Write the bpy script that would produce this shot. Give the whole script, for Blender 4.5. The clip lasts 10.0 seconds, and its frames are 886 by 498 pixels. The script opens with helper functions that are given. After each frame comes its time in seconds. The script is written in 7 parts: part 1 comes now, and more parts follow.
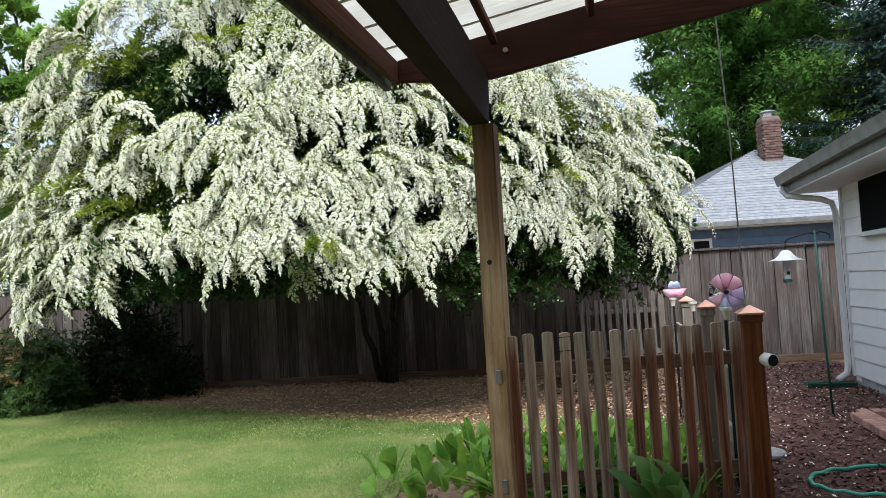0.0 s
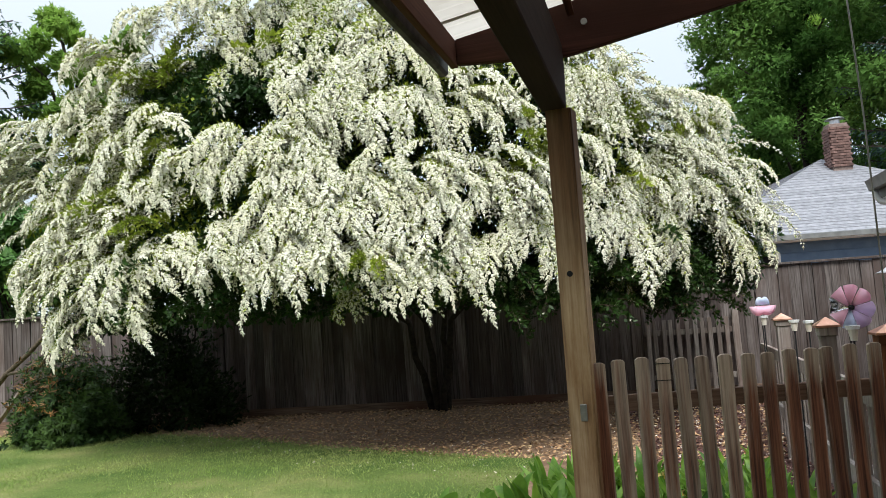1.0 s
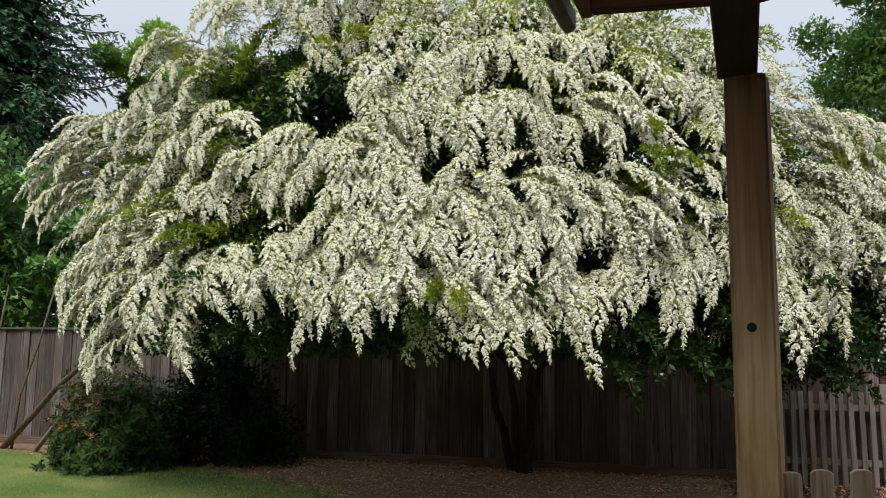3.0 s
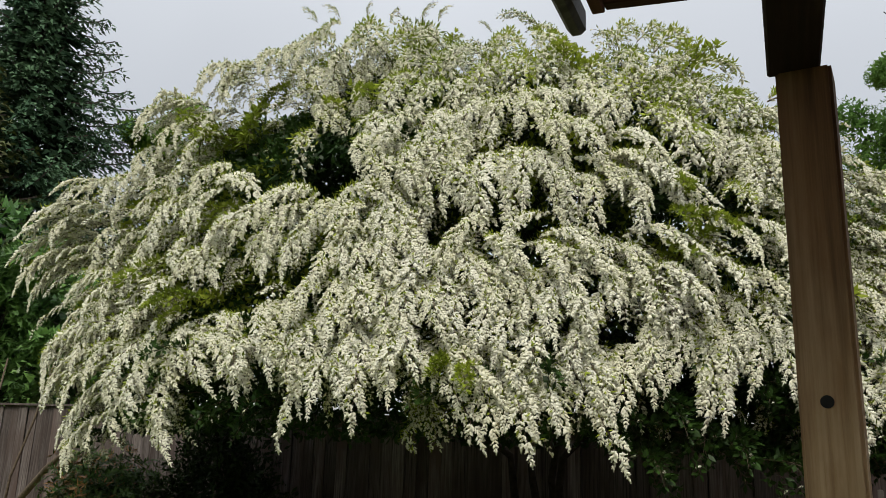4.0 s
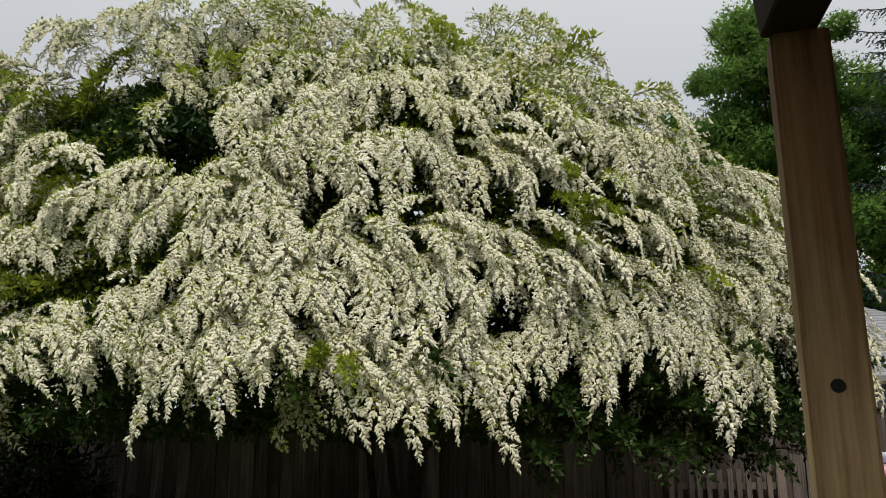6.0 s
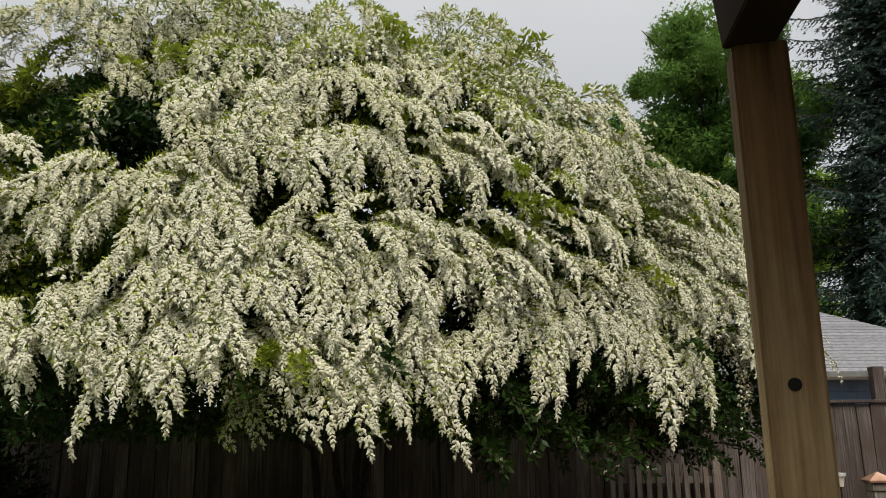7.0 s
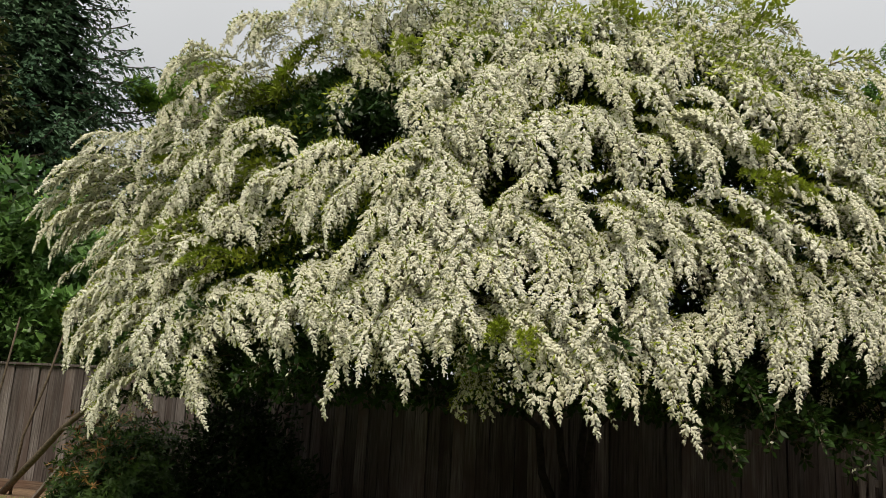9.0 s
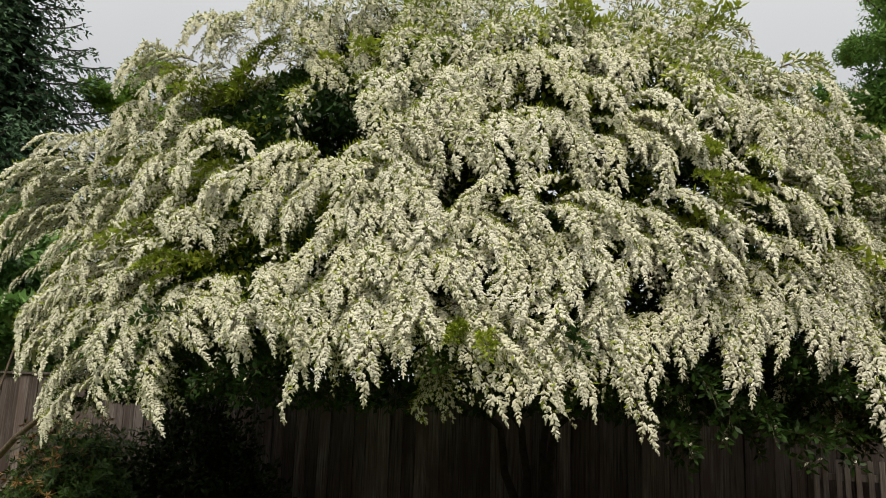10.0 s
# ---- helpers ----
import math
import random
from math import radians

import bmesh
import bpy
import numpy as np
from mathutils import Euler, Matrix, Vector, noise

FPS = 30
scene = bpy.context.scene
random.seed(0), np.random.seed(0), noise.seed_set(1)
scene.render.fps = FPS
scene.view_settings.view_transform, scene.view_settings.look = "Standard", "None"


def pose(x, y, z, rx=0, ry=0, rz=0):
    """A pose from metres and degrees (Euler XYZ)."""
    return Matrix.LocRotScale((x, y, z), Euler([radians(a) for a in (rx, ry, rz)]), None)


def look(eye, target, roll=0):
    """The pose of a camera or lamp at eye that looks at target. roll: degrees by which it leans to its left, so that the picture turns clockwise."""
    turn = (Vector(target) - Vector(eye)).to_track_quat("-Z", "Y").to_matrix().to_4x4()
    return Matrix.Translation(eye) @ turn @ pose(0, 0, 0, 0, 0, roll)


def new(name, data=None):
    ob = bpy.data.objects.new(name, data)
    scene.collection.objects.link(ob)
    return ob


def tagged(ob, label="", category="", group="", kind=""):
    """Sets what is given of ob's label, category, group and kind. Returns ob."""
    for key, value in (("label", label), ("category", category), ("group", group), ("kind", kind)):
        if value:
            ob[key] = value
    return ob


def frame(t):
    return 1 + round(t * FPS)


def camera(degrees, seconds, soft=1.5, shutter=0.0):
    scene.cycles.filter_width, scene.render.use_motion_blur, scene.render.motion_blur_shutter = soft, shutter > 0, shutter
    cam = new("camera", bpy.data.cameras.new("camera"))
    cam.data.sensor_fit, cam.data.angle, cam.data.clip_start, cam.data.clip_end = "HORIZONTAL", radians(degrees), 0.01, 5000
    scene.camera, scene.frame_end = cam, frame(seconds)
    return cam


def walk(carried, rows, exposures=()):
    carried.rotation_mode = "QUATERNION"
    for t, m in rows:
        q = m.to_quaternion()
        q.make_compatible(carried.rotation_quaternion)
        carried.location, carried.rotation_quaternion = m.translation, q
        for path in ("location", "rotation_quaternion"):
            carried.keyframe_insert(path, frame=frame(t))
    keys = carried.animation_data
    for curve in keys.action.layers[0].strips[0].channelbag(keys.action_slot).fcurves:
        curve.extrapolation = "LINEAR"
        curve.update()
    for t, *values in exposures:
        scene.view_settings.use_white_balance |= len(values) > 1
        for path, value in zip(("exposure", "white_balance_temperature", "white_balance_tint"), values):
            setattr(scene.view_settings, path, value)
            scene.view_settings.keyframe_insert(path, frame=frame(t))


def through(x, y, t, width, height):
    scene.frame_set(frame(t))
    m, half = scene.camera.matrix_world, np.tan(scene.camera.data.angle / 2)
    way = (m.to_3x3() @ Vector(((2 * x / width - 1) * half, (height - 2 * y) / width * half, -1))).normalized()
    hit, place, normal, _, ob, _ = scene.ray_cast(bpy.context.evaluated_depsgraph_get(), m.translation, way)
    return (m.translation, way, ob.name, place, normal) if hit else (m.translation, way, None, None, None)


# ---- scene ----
cam = camera(58.4, 10.0, soft=0.85)
PATH = [
    (0, (0.261, 0.431, 1.483), (0.164, 2.427, 1.58), -3.3),
    (0.5, (0.126, 0.787, 1.493), (-0.062, 2.776, 1.592), -3.8),
    (1, (0.089, 1.212, 1.47), (-0.117, 3.195, 1.629), -3.9),
    (1.5, (0.037, 1.576, 1.48), (-0.241, 3.549, 1.649), -3.2),
    (2, (-0.071, 1.962, 1.495), (-0.381, 3.928, 1.688), -2.2),
    (2.5, (-0.097, 2.327, 1.487), (-0.415, 4.285, 1.741), -0.5),
    (2.7, (-0.153, 2.353, 1.520), (-0.509, 4.305, 1.771), 0.2),
    (3.8, (-0.073, 3.227, 1.506), (-0.577, 5.115, 1.929), 1.5),
    (4, (-0.111, 3.232, 1.503), (-0.598, 5.114, 1.973), 1.9),
    (4.5, (-0.141, 3.333, 1.513), (-0.622, 5.214, 1.994), 2.4),
    (5, (-0.234, 3.412, 1.508), (-0.644, 5.309, 1.99), 2.4),
    (5.5, (-0.407, 3.464, 1.519), (-0.626, 5.392, 2.002), 0.9),
    (6, (-0.497, 3.509, 1.516), (-0.57, 5.454, 1.975), -0.1),
    (6.2, (-0.515, 3.515, 1.513), (-0.502, 5.462, 1.968), -0.5),
    (6.75, (-0.565, 3.503, 1.518), (-0.470, 5.450, 1.972), -0.6),
    (7.3, (-0.604, 3.486, 1.525), (-0.582, 5.434, 1.974), -0.4),
    (7.5, (-0.638, 3.488, 1.508), (-0.675, 5.435, 1.963), -0.0),
    (8, (-0.554, 3.439, 1.501), (-0.9, 5.356, 1.955), 1.6),
    (8.5, (-0.572, 3.425, 1.484), (-1.045, 5.315, 1.935), 2.7),
    (9, (-0.593, 3.413, 1.483), (-1.07, 5.314, 1.881), 3.1),
    (9.5, (-0.576, 3.418, 1.483), (-1.037, 5.323, 1.883), 3.1),
    (10, (-0.558, 3.424, 1.491), (-0.947, 5.344, 1.895), 2.1),
]
EXPO = [(0.0, 0.34, 6050, 8), (1.0, 0.29, 6350, 9), (2.0, 0.15, 6450, 10), (2.7, -0.07, 6500, 10), (3.8, -0.37, 6800, 10), (5.5, -0.50, 7100, 10), (8.0, -0.49, 7350, 10), (9.0, -0.39, 7400, 10), (10.0, -0.38, 7400, 10)]
walk(cam, [(t, look(eye, target, roll)) for t, eye, target, roll in PATH], EXPO)

# ---- world and sun: a bright overcast day, the sun a wide glow behind cloud ----
world = bpy.data.worlds.new("overcast_sky")
scene.world = world
world.use_nodes = True
wn, wl = world.node_tree.nodes, world.node_tree.links
wn.clear()
w_out = wn.new("ShaderNodeOutputWorld")
w_sky = wn.new("ShaderNodeTexSky")
w_sky.sky_type, w_sky.sun_disc = "NISHITA", False
w_sky.sun_elevation, w_sky.sun_rotation = radians(58), radians(200)
w_bg1 = wn.new("ShaderNodeBackground")
w_bg1.inputs["Strength"].default_value = 0.03
wl.new(w_sky.outputs[0], w_bg1.inputs["Color"])
# cloud layer: brighter towards the zenith, with soft mottling
w_co = wn.new("ShaderNodeTexCoord")
w_sep = wn.new("ShaderNodeSeparateXYZ")
wl.new(w_co.outputs["Generated"], w_sep.inputs[0])
w_ramp = wn.new("ShaderNodeMapRange")
w_ramp.inputs["From Min"].default_value, w_ramp.inputs["From Max"].default_value = 0.0, 1.0
w_ramp.inputs["To Min"].default_value, w_ramp.inputs["To Max"].default_value = 0.66, 1.9
w_pow = wn.new("ShaderNodeMath")
w_pow.operation, w_pow.use_clamp, w_pow.inputs[1].default_value = "POWER", True, 2.0
wl.new(w_sep.outputs["Z"], w_pow.inputs[0])
wl.new(w_pow.outputs[0], w_ramp.inputs["Value"])
w_noise = wn.new("ShaderNodeTexNoise")
w_noise.inputs["Scale"].default_value, w_noise.inputs["Detail"].default_value = 2.2, 3.0
wl.new(w_co.outputs["Generated"], w_noise.inputs["Vector"])
w_mot = wn.new("ShaderNodeMapRange")
w_mot.inputs["To Min"].default_value, w_mot.inputs["To Max"].default_value = 0.88, 1.12
wl.new(w_noise.outputs["Fac"], w_mot.inputs["Value"])
w_mul = wn.new("ShaderNodeMath")
w_mul.operation = "MULTIPLY"
wl.new(w_ramp.outputs[0], w_mul.inputs[0])
wl.new(w_mot.outputs[0], w_mul.inputs[1])
w_bg2 = wn.new("ShaderNodeBackground")
w_bg2.inputs["Color"].default_value = (0.85, 0.91, 1.0, 1)
wl.new(w_mul.outputs[0], w_bg2.inputs["Strength"])
w_add = wn.new("ShaderNodeAddShader")
wl.new(w_bg1.outputs[0], w_add.inputs[0])
wl.new(w_bg2.outputs[0], w_add.inputs[1])
wl.new(w_add.outputs[0], w_out.inputs["Surface"])

sun = new("sun", bpy.data.lights.new("sun", "SUN"))
sun.data.energy, sun.data.angle, sun.data.color = 3.6, radians(30), (1.0, 0.97, 0.93)
sun.matrix_world = look((0.3, -5.0, 15.0), (-1.0, 6.0, 0.0))


# ---- materials ----
def nodes_of(name, rough=0.7, metal=0.0, spec=0.3):
    m = bpy.data.materials.new(name)
    m.use_nodes = True
    nt = m.node_tree
    b = nt.nodes["Principled BSDF"]
    b.inputs["Roughness"].default_value = rough
    b.inputs["Metallic"].default_value = metal
    b.inputs["Specular IOR Level"].default_value = spec
    return m, nt, b


def noise_node(nt, scale, detail=4.0, stretch=(1, 1, 1), rough=0.55):
    co = nt.nodes.new("ShaderNodeTexCoord")
    mp = nt.nodes.new("ShaderNodeMapping")
    mp.inputs["Scale"].default_value = stretch
    info = nt.nodes.new("ShaderNodeObjectInfo")
    off = nt.nodes.new("ShaderNodeMath")
    off.operation, off.inputs[1].default_value = "MULTIPLY", 37.0
    nt.links.new(info.outputs["Random"], off.inputs[0])
    nt.links.new(off.outputs[0], mp.inputs["Location"])
    nz = nt.nodes.new("ShaderNodeTexNoise")
    nz.inputs["Scale"].default_value, nz.inputs["Detail"].default_value, nz.inputs["Roughness"].default_value = scale, detail, rough
    nt.links.new(co.outputs["Object"], mp.inputs["Vector"])
    nt.links.new(mp.outputs["Vector"], nz.inputs["Vector"])
    return nz


def ramp_node(nt, src, stops):
    r = nt.nodes.new("ShaderNodeValToRGB")
    els = r.color_ramp.elements
    while len(els) < len(stops):
        els.new(0.5)
    for e, (p, c) in zip(els, stops):
        e.position, e.color = p, (*c, 1)
    nt.links.new(src, r.inputs["Fac"])
    return r


def mix_node(nt, a, b, fac, mode="MIX"):
    m = nt.nodes.new("ShaderNodeMix")
    m.data_type, m.blend_type = "RGBA", mode
    for sock, val in ((m.inputs[6], a), (m.inputs[7], b), (m.inputs[0], fac)):
        if isinstance(val, (int, float)):
            sock.default_value = val
        elif isinstance(val, tuple):
            sock.default_value = (*val, 1)
        else:
            nt.links.new(val, sock)
    return m.outputs[2]


def bump_node(nt, src, b, strength=0.3, distance=0.01):
    bp = nt.nodes.new("ShaderNodeBump")
    bp.inputs["Strength"].default_value, bp.inputs["Distance"].default_value = strength, distance
    nt.links.new(src, bp.inputs["Height"])
    nt.links.new(bp.outputs["Normal"], b.inputs["Normal"])


def vary(nt, col, low=0.8, high=1.2, island=False):
    """Brightness differs from piece to piece."""
    if island:
        src = nt.nodes.new("ShaderNodeNewGeometry").outputs["Random Per Island"]
    else:
        src = nt.nodes.new("ShaderNodeObjectInfo").outputs["Random"]
    mr = nt.nodes.new("ShaderNodeMapRange")
    mr.inputs["To Min"].default_value, mr.inputs["To Max"].default_value = low, high
    nt.links.new(src, mr.inputs["Value"])
    hsv = nt.nodes.new("ShaderNodeHueSaturation")
    nt.links.new(mr.outputs[0], hsv.inputs["Value"])
    nt.links.new(col, hsv.inputs["Color"])
    return hsv.outputs["Color"]


def wood(name, light, mid, dark, along="z", rough=0.85, low=0.75, high=1.2, stain=None, grain=60.0):
    """Sawn timber: fine grain along its length, blotches of weather, and stains of another colour."""
    m, nt, b = nodes_of(name, rough, 0.0, 0.15)
    st = {"x": (0.03, 1, 1), "y": (1, 0.03, 1), "z": (1, 1, 0.03)}[along]
    fine = noise_node(nt, grain, 5.0, st, 0.6)
    blot = noise_node(nt, 3.0, 4.0, tuple(0.35 if s < 1 else 1 for s in st))
    col = ramp_node(nt, fine.outputs["Fac"], [(0.32, dark), (0.5, mid), (0.7, light)]).outputs[0]
    fac = ramp_node(nt, blot.outputs["Fac"], [(0.4, (0, 0, 0)), (0.66, (1, 1, 1))]).outputs[0]
    col = mix_node(nt, col, stain or dark, fac)
    nt.links.new(vary(nt, col, low, high), b.inputs["Base Color"])
    bump_node(nt, fine.outputs["Fac"], b, 0.35, 0.004)
    return m


def mottled(name, stops, scale=8.0, rough=0.8, spec=0.3, metal=0.0, bump=0.2, detail=6.0, low=1.0, high=1.0, island=False, dist=0.01):
    m, nt, b = nodes_of(name, rough, metal, spec)
    nz = noise_node(nt, scale, detail)
    col = ramp_node(nt, nz.outputs["Fac"], stops).outputs[0]
    if low != high:
        col = vary(nt, col, low, high, island)
    nt.links.new(col, b.inputs["Base Color"])
    if bump:
        bump_node(nt, nz.outputs["Fac"], b, bump, dist)
    return m


def leafy(name, dark, light, through=0.35, rough=0.5, scale=1.3, low=0.6, high=1.35, spec=0.35):
    """Thin leaves or petals: some light passes through them; each differs from its neighbours."""
    m, nt, b = nodes_of(name, rough, 0.0, spec)
    nz = noise_node(nt, scale, 3.0)
    col = ramp_node(nt, nz.outputs["Fac"], [(0.35, dark), (0.65, light)]).outputs[0]
    col = vary(nt, col, low, high, True)
    nt.links.new(col, b.inputs["Base Color"])
    tr = nt.nodes.new("ShaderNodeBsdfTranslucent")
    nt.links.new(col, tr.inputs["Color"])
    mx = nt.nodes.new("ShaderNodeMixShader")
    mx.inputs["Fac"].default_value = through
    out = nt.nodes["Material Output"]
    nt.links.new(b.outputs[0], mx.inputs[1])
    nt.links.new(tr.outputs[0], mx.inputs[2])
    nt.links.new(mx.outputs[0], out.inputs["Surface"])
    return m


M_PETAL = leafy("white_petals", (0.80, 0.785, 0.60), (0.87, 0.86, 0.725), 0.24, 0.7, 1.1, 0.9, 1.08, 0.15)
M_PRIVET = leafy("privet_leaf", (0.14, 0.195, 0.018), (0.32, 0.385, 0.044), 0.4, 0.45, 1.0, spec=0.2)
# the privet leaf again, coloured darker for the shade inside and under the crown
M_PRIVET_SHADE = leafy("privet_shade_leaf", (0.012, 0.034, 0.006), (0.034, 0.074, 0.012), 0.22, 0.48, 1.0, spec=0.2)
M_TWIG = mottled("twig_bark", [(0.3, (0.06, 0.045, 0.03)), (0.7, (0.16, 0.12, 0.085))], 25, 0.9)
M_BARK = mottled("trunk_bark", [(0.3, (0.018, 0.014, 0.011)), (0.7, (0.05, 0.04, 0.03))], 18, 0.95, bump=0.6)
M_LEAF_FAR = leafy("tree_leaf", (0.065, 0.155, 0.03), (0.155, 0.285, 0.062), 0.45, 0.6, 0.25, 0.75, 1.2, 0.1)
M_LEAF_SUN = leafy("light_tree_leaf", (0.12, 0.23, 0.036), (0.26, 0.42, 0.075), 0.45, 0.6, 0.25, 0.8, 1.2, 0.1)
M_LEAF_LILAC = leafy("lilac_leaf", (0.07, 0.17, 0.04), (0.175, 0.33, 0.08), 0.3, 0.4, 0.8)
M_NEEDLE = leafy("spruce_needles", (0.034, 0.08, 0.042), (0.095, 0.175, 0.09), 0.12, 0.6, 0.5, spec=0.1)
M_NEEDLE_Y = leafy("spruce_needles_olive", (0.05, 0.075, 0.02), (0.12, 0.14, 0.04), 0.12, 0.6, 0.5)
M_NEEDLE_B = leafy("spruce_needles_blue", (0.022, 0.055, 0.043), (0.058, 0.11, 0.085), 0.2, 0.6, 0.5)
M_RHODO = leafy("shrub_leaf", (0.014, 0.034, 0.007), (0.046, 0.085, 0.018), 0.1, 0.5, 2.0, spec=0.12)
# leaf colour near black, standing in for deep shade under the tree
M_SHADE_LEAF = leafy("shade_dark_leaf", (0.010, 0.02, 0.006), (0.024, 0.042, 0.010), 0.1, 0.6, 2.0, spec=0.08)
M_RHODO_NEW = leafy("shrub_new_leaf", (0.15, 0.07, 0.025), (0.24, 0.13, 0.04), 0.2, 0.5, 2.0)
M_CANNA = leafy("broad_leaf", (0.11, 0.25, 0.032), (0.27, 0.45, 0.07), 0.45, 0.38, 6.0, 0.6, 1.25, 0.35)
M_LILY = leafy("glossy_leaf", (0.12, 0.26, 0.032), (0.34, 0.54, 0.075), 0.4, 0.35, 5.0, 0.5, 1.3, 0.45)
M_YELLOW = leafy("yellow_petals", (0.75, 0.55, 0.12), (0.85, 0.7, 0.35), 0.3, 0.6, 4.0)
M_GRASS = leafy("grass_blade", (0.24, 0.35, 0.085), (0.40, 0.47, 0.16), 0.5, 0.6, 0.9, 0.75, 1.3, 0.2)
M_FENCE = wood("weathered_cedar", (0.222, 0.196, 0.184), (0.135, 0.116, 0.105), (0.042, 0.034, 0.031), stain=(0.09, 0.066, 0.057), low=0.6, high=1.3)
M_PICKET_G = wood("grey_picket", (0.36, 0.33, 0.29), (0.26, 0.23, 0.20), (0.13, 0.11, 0.10), stain=(0.16, 0.12, 0.10))
M_PICKETX = wood("worn_stained_rail", (0.24, 0.18, 0.13), (0.15, 0.105, 0.075), (0.06, 0.04, 0.03), along="x", stain=(0.11, 0.06, 0.04))
M_NEWEL = wood("red_brown_stain", (0.27, 0.105, 0.042), (0.17, 0.058, 0.022), (0.06, 0.022, 0.011), stain=(0.07, 0.03, 0.015), low=1, high=1, grain=40)
M_BEAM = wood("dark_stained_beam", (0.045, 0.026, 0.02), (0.03, 0.016, 0.013), (0.014, 0.008, 0.007), along="y", stain=(0.02, 0.010, 0.008), low=0.9, high=1.1)
M_RAFTER = wood("red_stained_rafter", (0.085, 0.034, 0.024), (0.055, 0.021, 0.015), (0.026, 0.011, 0.009), along="x", stain=(0.035, 0.015, 0.011), low=0.85, high=1.15)
M_GUTTER = mottled("weathered_gutter", [(0.35, (0.018, 0.017, 0.015)), (0.65, (0.07, 0.065, 0.055))], 14, 0.6)
M_STEEL = mottled("galvanised_steel", [(0.3, (0.22, 0.22, 0.21)), (0.7, (0.36, 0.36, 0.35))], 20, 0.45, metal=0.7, bump=0.05)
M_SIDING = mottled("white_siding_paint", [(0.3, (0.80, 0.81, 0.83)), (0.7, (0.86, 0.87, 0.89))], 5, 0.55, bump=0.05)
M_TRIM = mottled("white_trim_paint", [(0.3, (0.62, 0.63, 0.62)), (0.7, (0.74, 0.75, 0.74))], 6, 0.5, bump=0.05)
M_FASCIA = mottled("grey_gutter_paint", [(0.3, (0.11, 0.115, 0.11)), (0.7, (0.20, 0.21, 0.20))], 5, 0.5, bump=0.05)
M_SHINGLE = mottled("grey_shingle", [(0.3, (0.135, 0.138, 0.15)), (0.7, (0.23, 0.235, 0.25))], 30, 0.95, low=0.8, high=1.15, island=True)
M_BLUE = mottled("blue_siding_paint", [(0.3, (0.075, 0.13, 0.22)), (0.7, (0.11, 0.18, 0.28))], 5, 0.6, bump=0.05)
M_BRICK = mottled("chimney_brick", [(0.3, (0.10, 0.060, 0.050)), (0.7, (0.20, 0.122, 0.102))], 12, 0.9, low=0.6, high=1.3)
M_MORTAR = mottled("mortar", [(0.3, (0.15, 0.11, 0.095)), (0.7, (0.27, 0.21, 0.18))], 20, 0.95)
M_BLOCK = mottled("concrete_block", [(0.3, (0.30, 0.31, 0.33)), (0.7, (0.45, 0.46, 0.48))], 15, 0.95)
M_PAVER = mottled("red_paver", [(0.3, (0.30, 0.16, 0.13)), (0.7, (0.46, 0.27, 0.22))], 15, 0.9, low=0.8, high=1.15)
M_FLAG = mottled("flagstone", [(0.3, (0.20, 0.19, 0.18)), (0.7, (0.34, 0.33, 0.31))], 10, 0.9)
M_SOIL = mottled("dark_soil", [(0.3, (0.13, 0.08, 0.048)), (0.7, (0.27, 0.178, 0.108))], 14, 0.95, bump=0.8, dist=0.03)
M_LAWN, _nt, _b = nodes_of("lawn_base", 0.95, 0.0, 0.1)
_big, _fine = noise_node(_nt, 1.3, 6.0), noise_node(_nt, 55.0, 5.0, (1, 1, 1), 0.7)
_col = ramp_node(_nt, _big.outputs["Fac"], [(0.32, (0.095, 0.16, 0.036)), (0.5, (0.16, 0.215, 0.058)), (0.7, (0.29, 0.295, 0.11))]).outputs[0]
_spot = ramp_node(_nt, _fine.outputs["Fac"], [(0.3, (0.45, 0.5, 0.45)), (0.6, (1.0, 1.0, 1.0)), (0.75, (1.3, 1.25, 1.3))]).outputs[0]
_nt.links.new(mix_node(_nt, _col, _spot, 1.0, "MULTIPLY"), _b.inputs["Base Color"])
bump_node(_nt, _fine.outputs["Fac"], _b, 0.8, 0.03)
M_MULCH = mottled("red_bark_mulch", [(0.3, (0.045, 0.021, 0.018)), (0.7, (0.125, 0.062, 0.052))], 30, 0.95, bump=0.9, dist=0.02)
M_CHIP = mottled("bark_chip", [(0.3, (0.08, 0.037, 0.03)), (0.7, (0.16, 0.08, 0.062))], 9, 0.9, low=0.45, high=1.6, island=True)
M_DRYLEAF = mottled("dry_fallen_leaf", [(0.3, (0.29, 0.16, 0.075)), (0.7, (0.49, 0.36, 0.195))], 5, 0.85, low=0.4, high=1.6, island=True)
M_FALLEN = mottled("fallen_petal", [(0.3, (0.55, 0.48, 0.38)), (0.7, (0.75, 0.70, 0.60))], 5, 0.8, low=0.7, high=1.15, island=True)
M_LITTER = mottled("brown_bark_crumbs", [(0.3, (0.30, 0.165, 0.085)), (0.7, (0.52, 0.325, 0.18))], 9, 0.9, low=0.5, high=1.5, island=True)
M_COPPER = mottled("copper_cap", [(0.3, (0.40, 0.19, 0.11)), (0.7, (0.70, 0.42, 0.30))], 10, 0.38, metal=0.75, bump=0.08)
M_GREEN_METAL = mottled("green_enamel", [(0.3, (0.012, 0.06, 0.045)), (0.7, (0.022, 0.095, 0.07))], 8, 0.45, bump=0.05)
M_HOSE = mottled("green_hose", [(0.3, (0.05, 0.30, 0.20)), (0.7, (0.08, 0.40, 0.28))], 8, 0.4, bump=0.05)
M_WHITE = mottled("white_plastic", [(0.3, (0.70, 0.70, 0.68)), (0.7, (0.82, 0.82, 0.80))], 8, 0.35, bump=0.03)
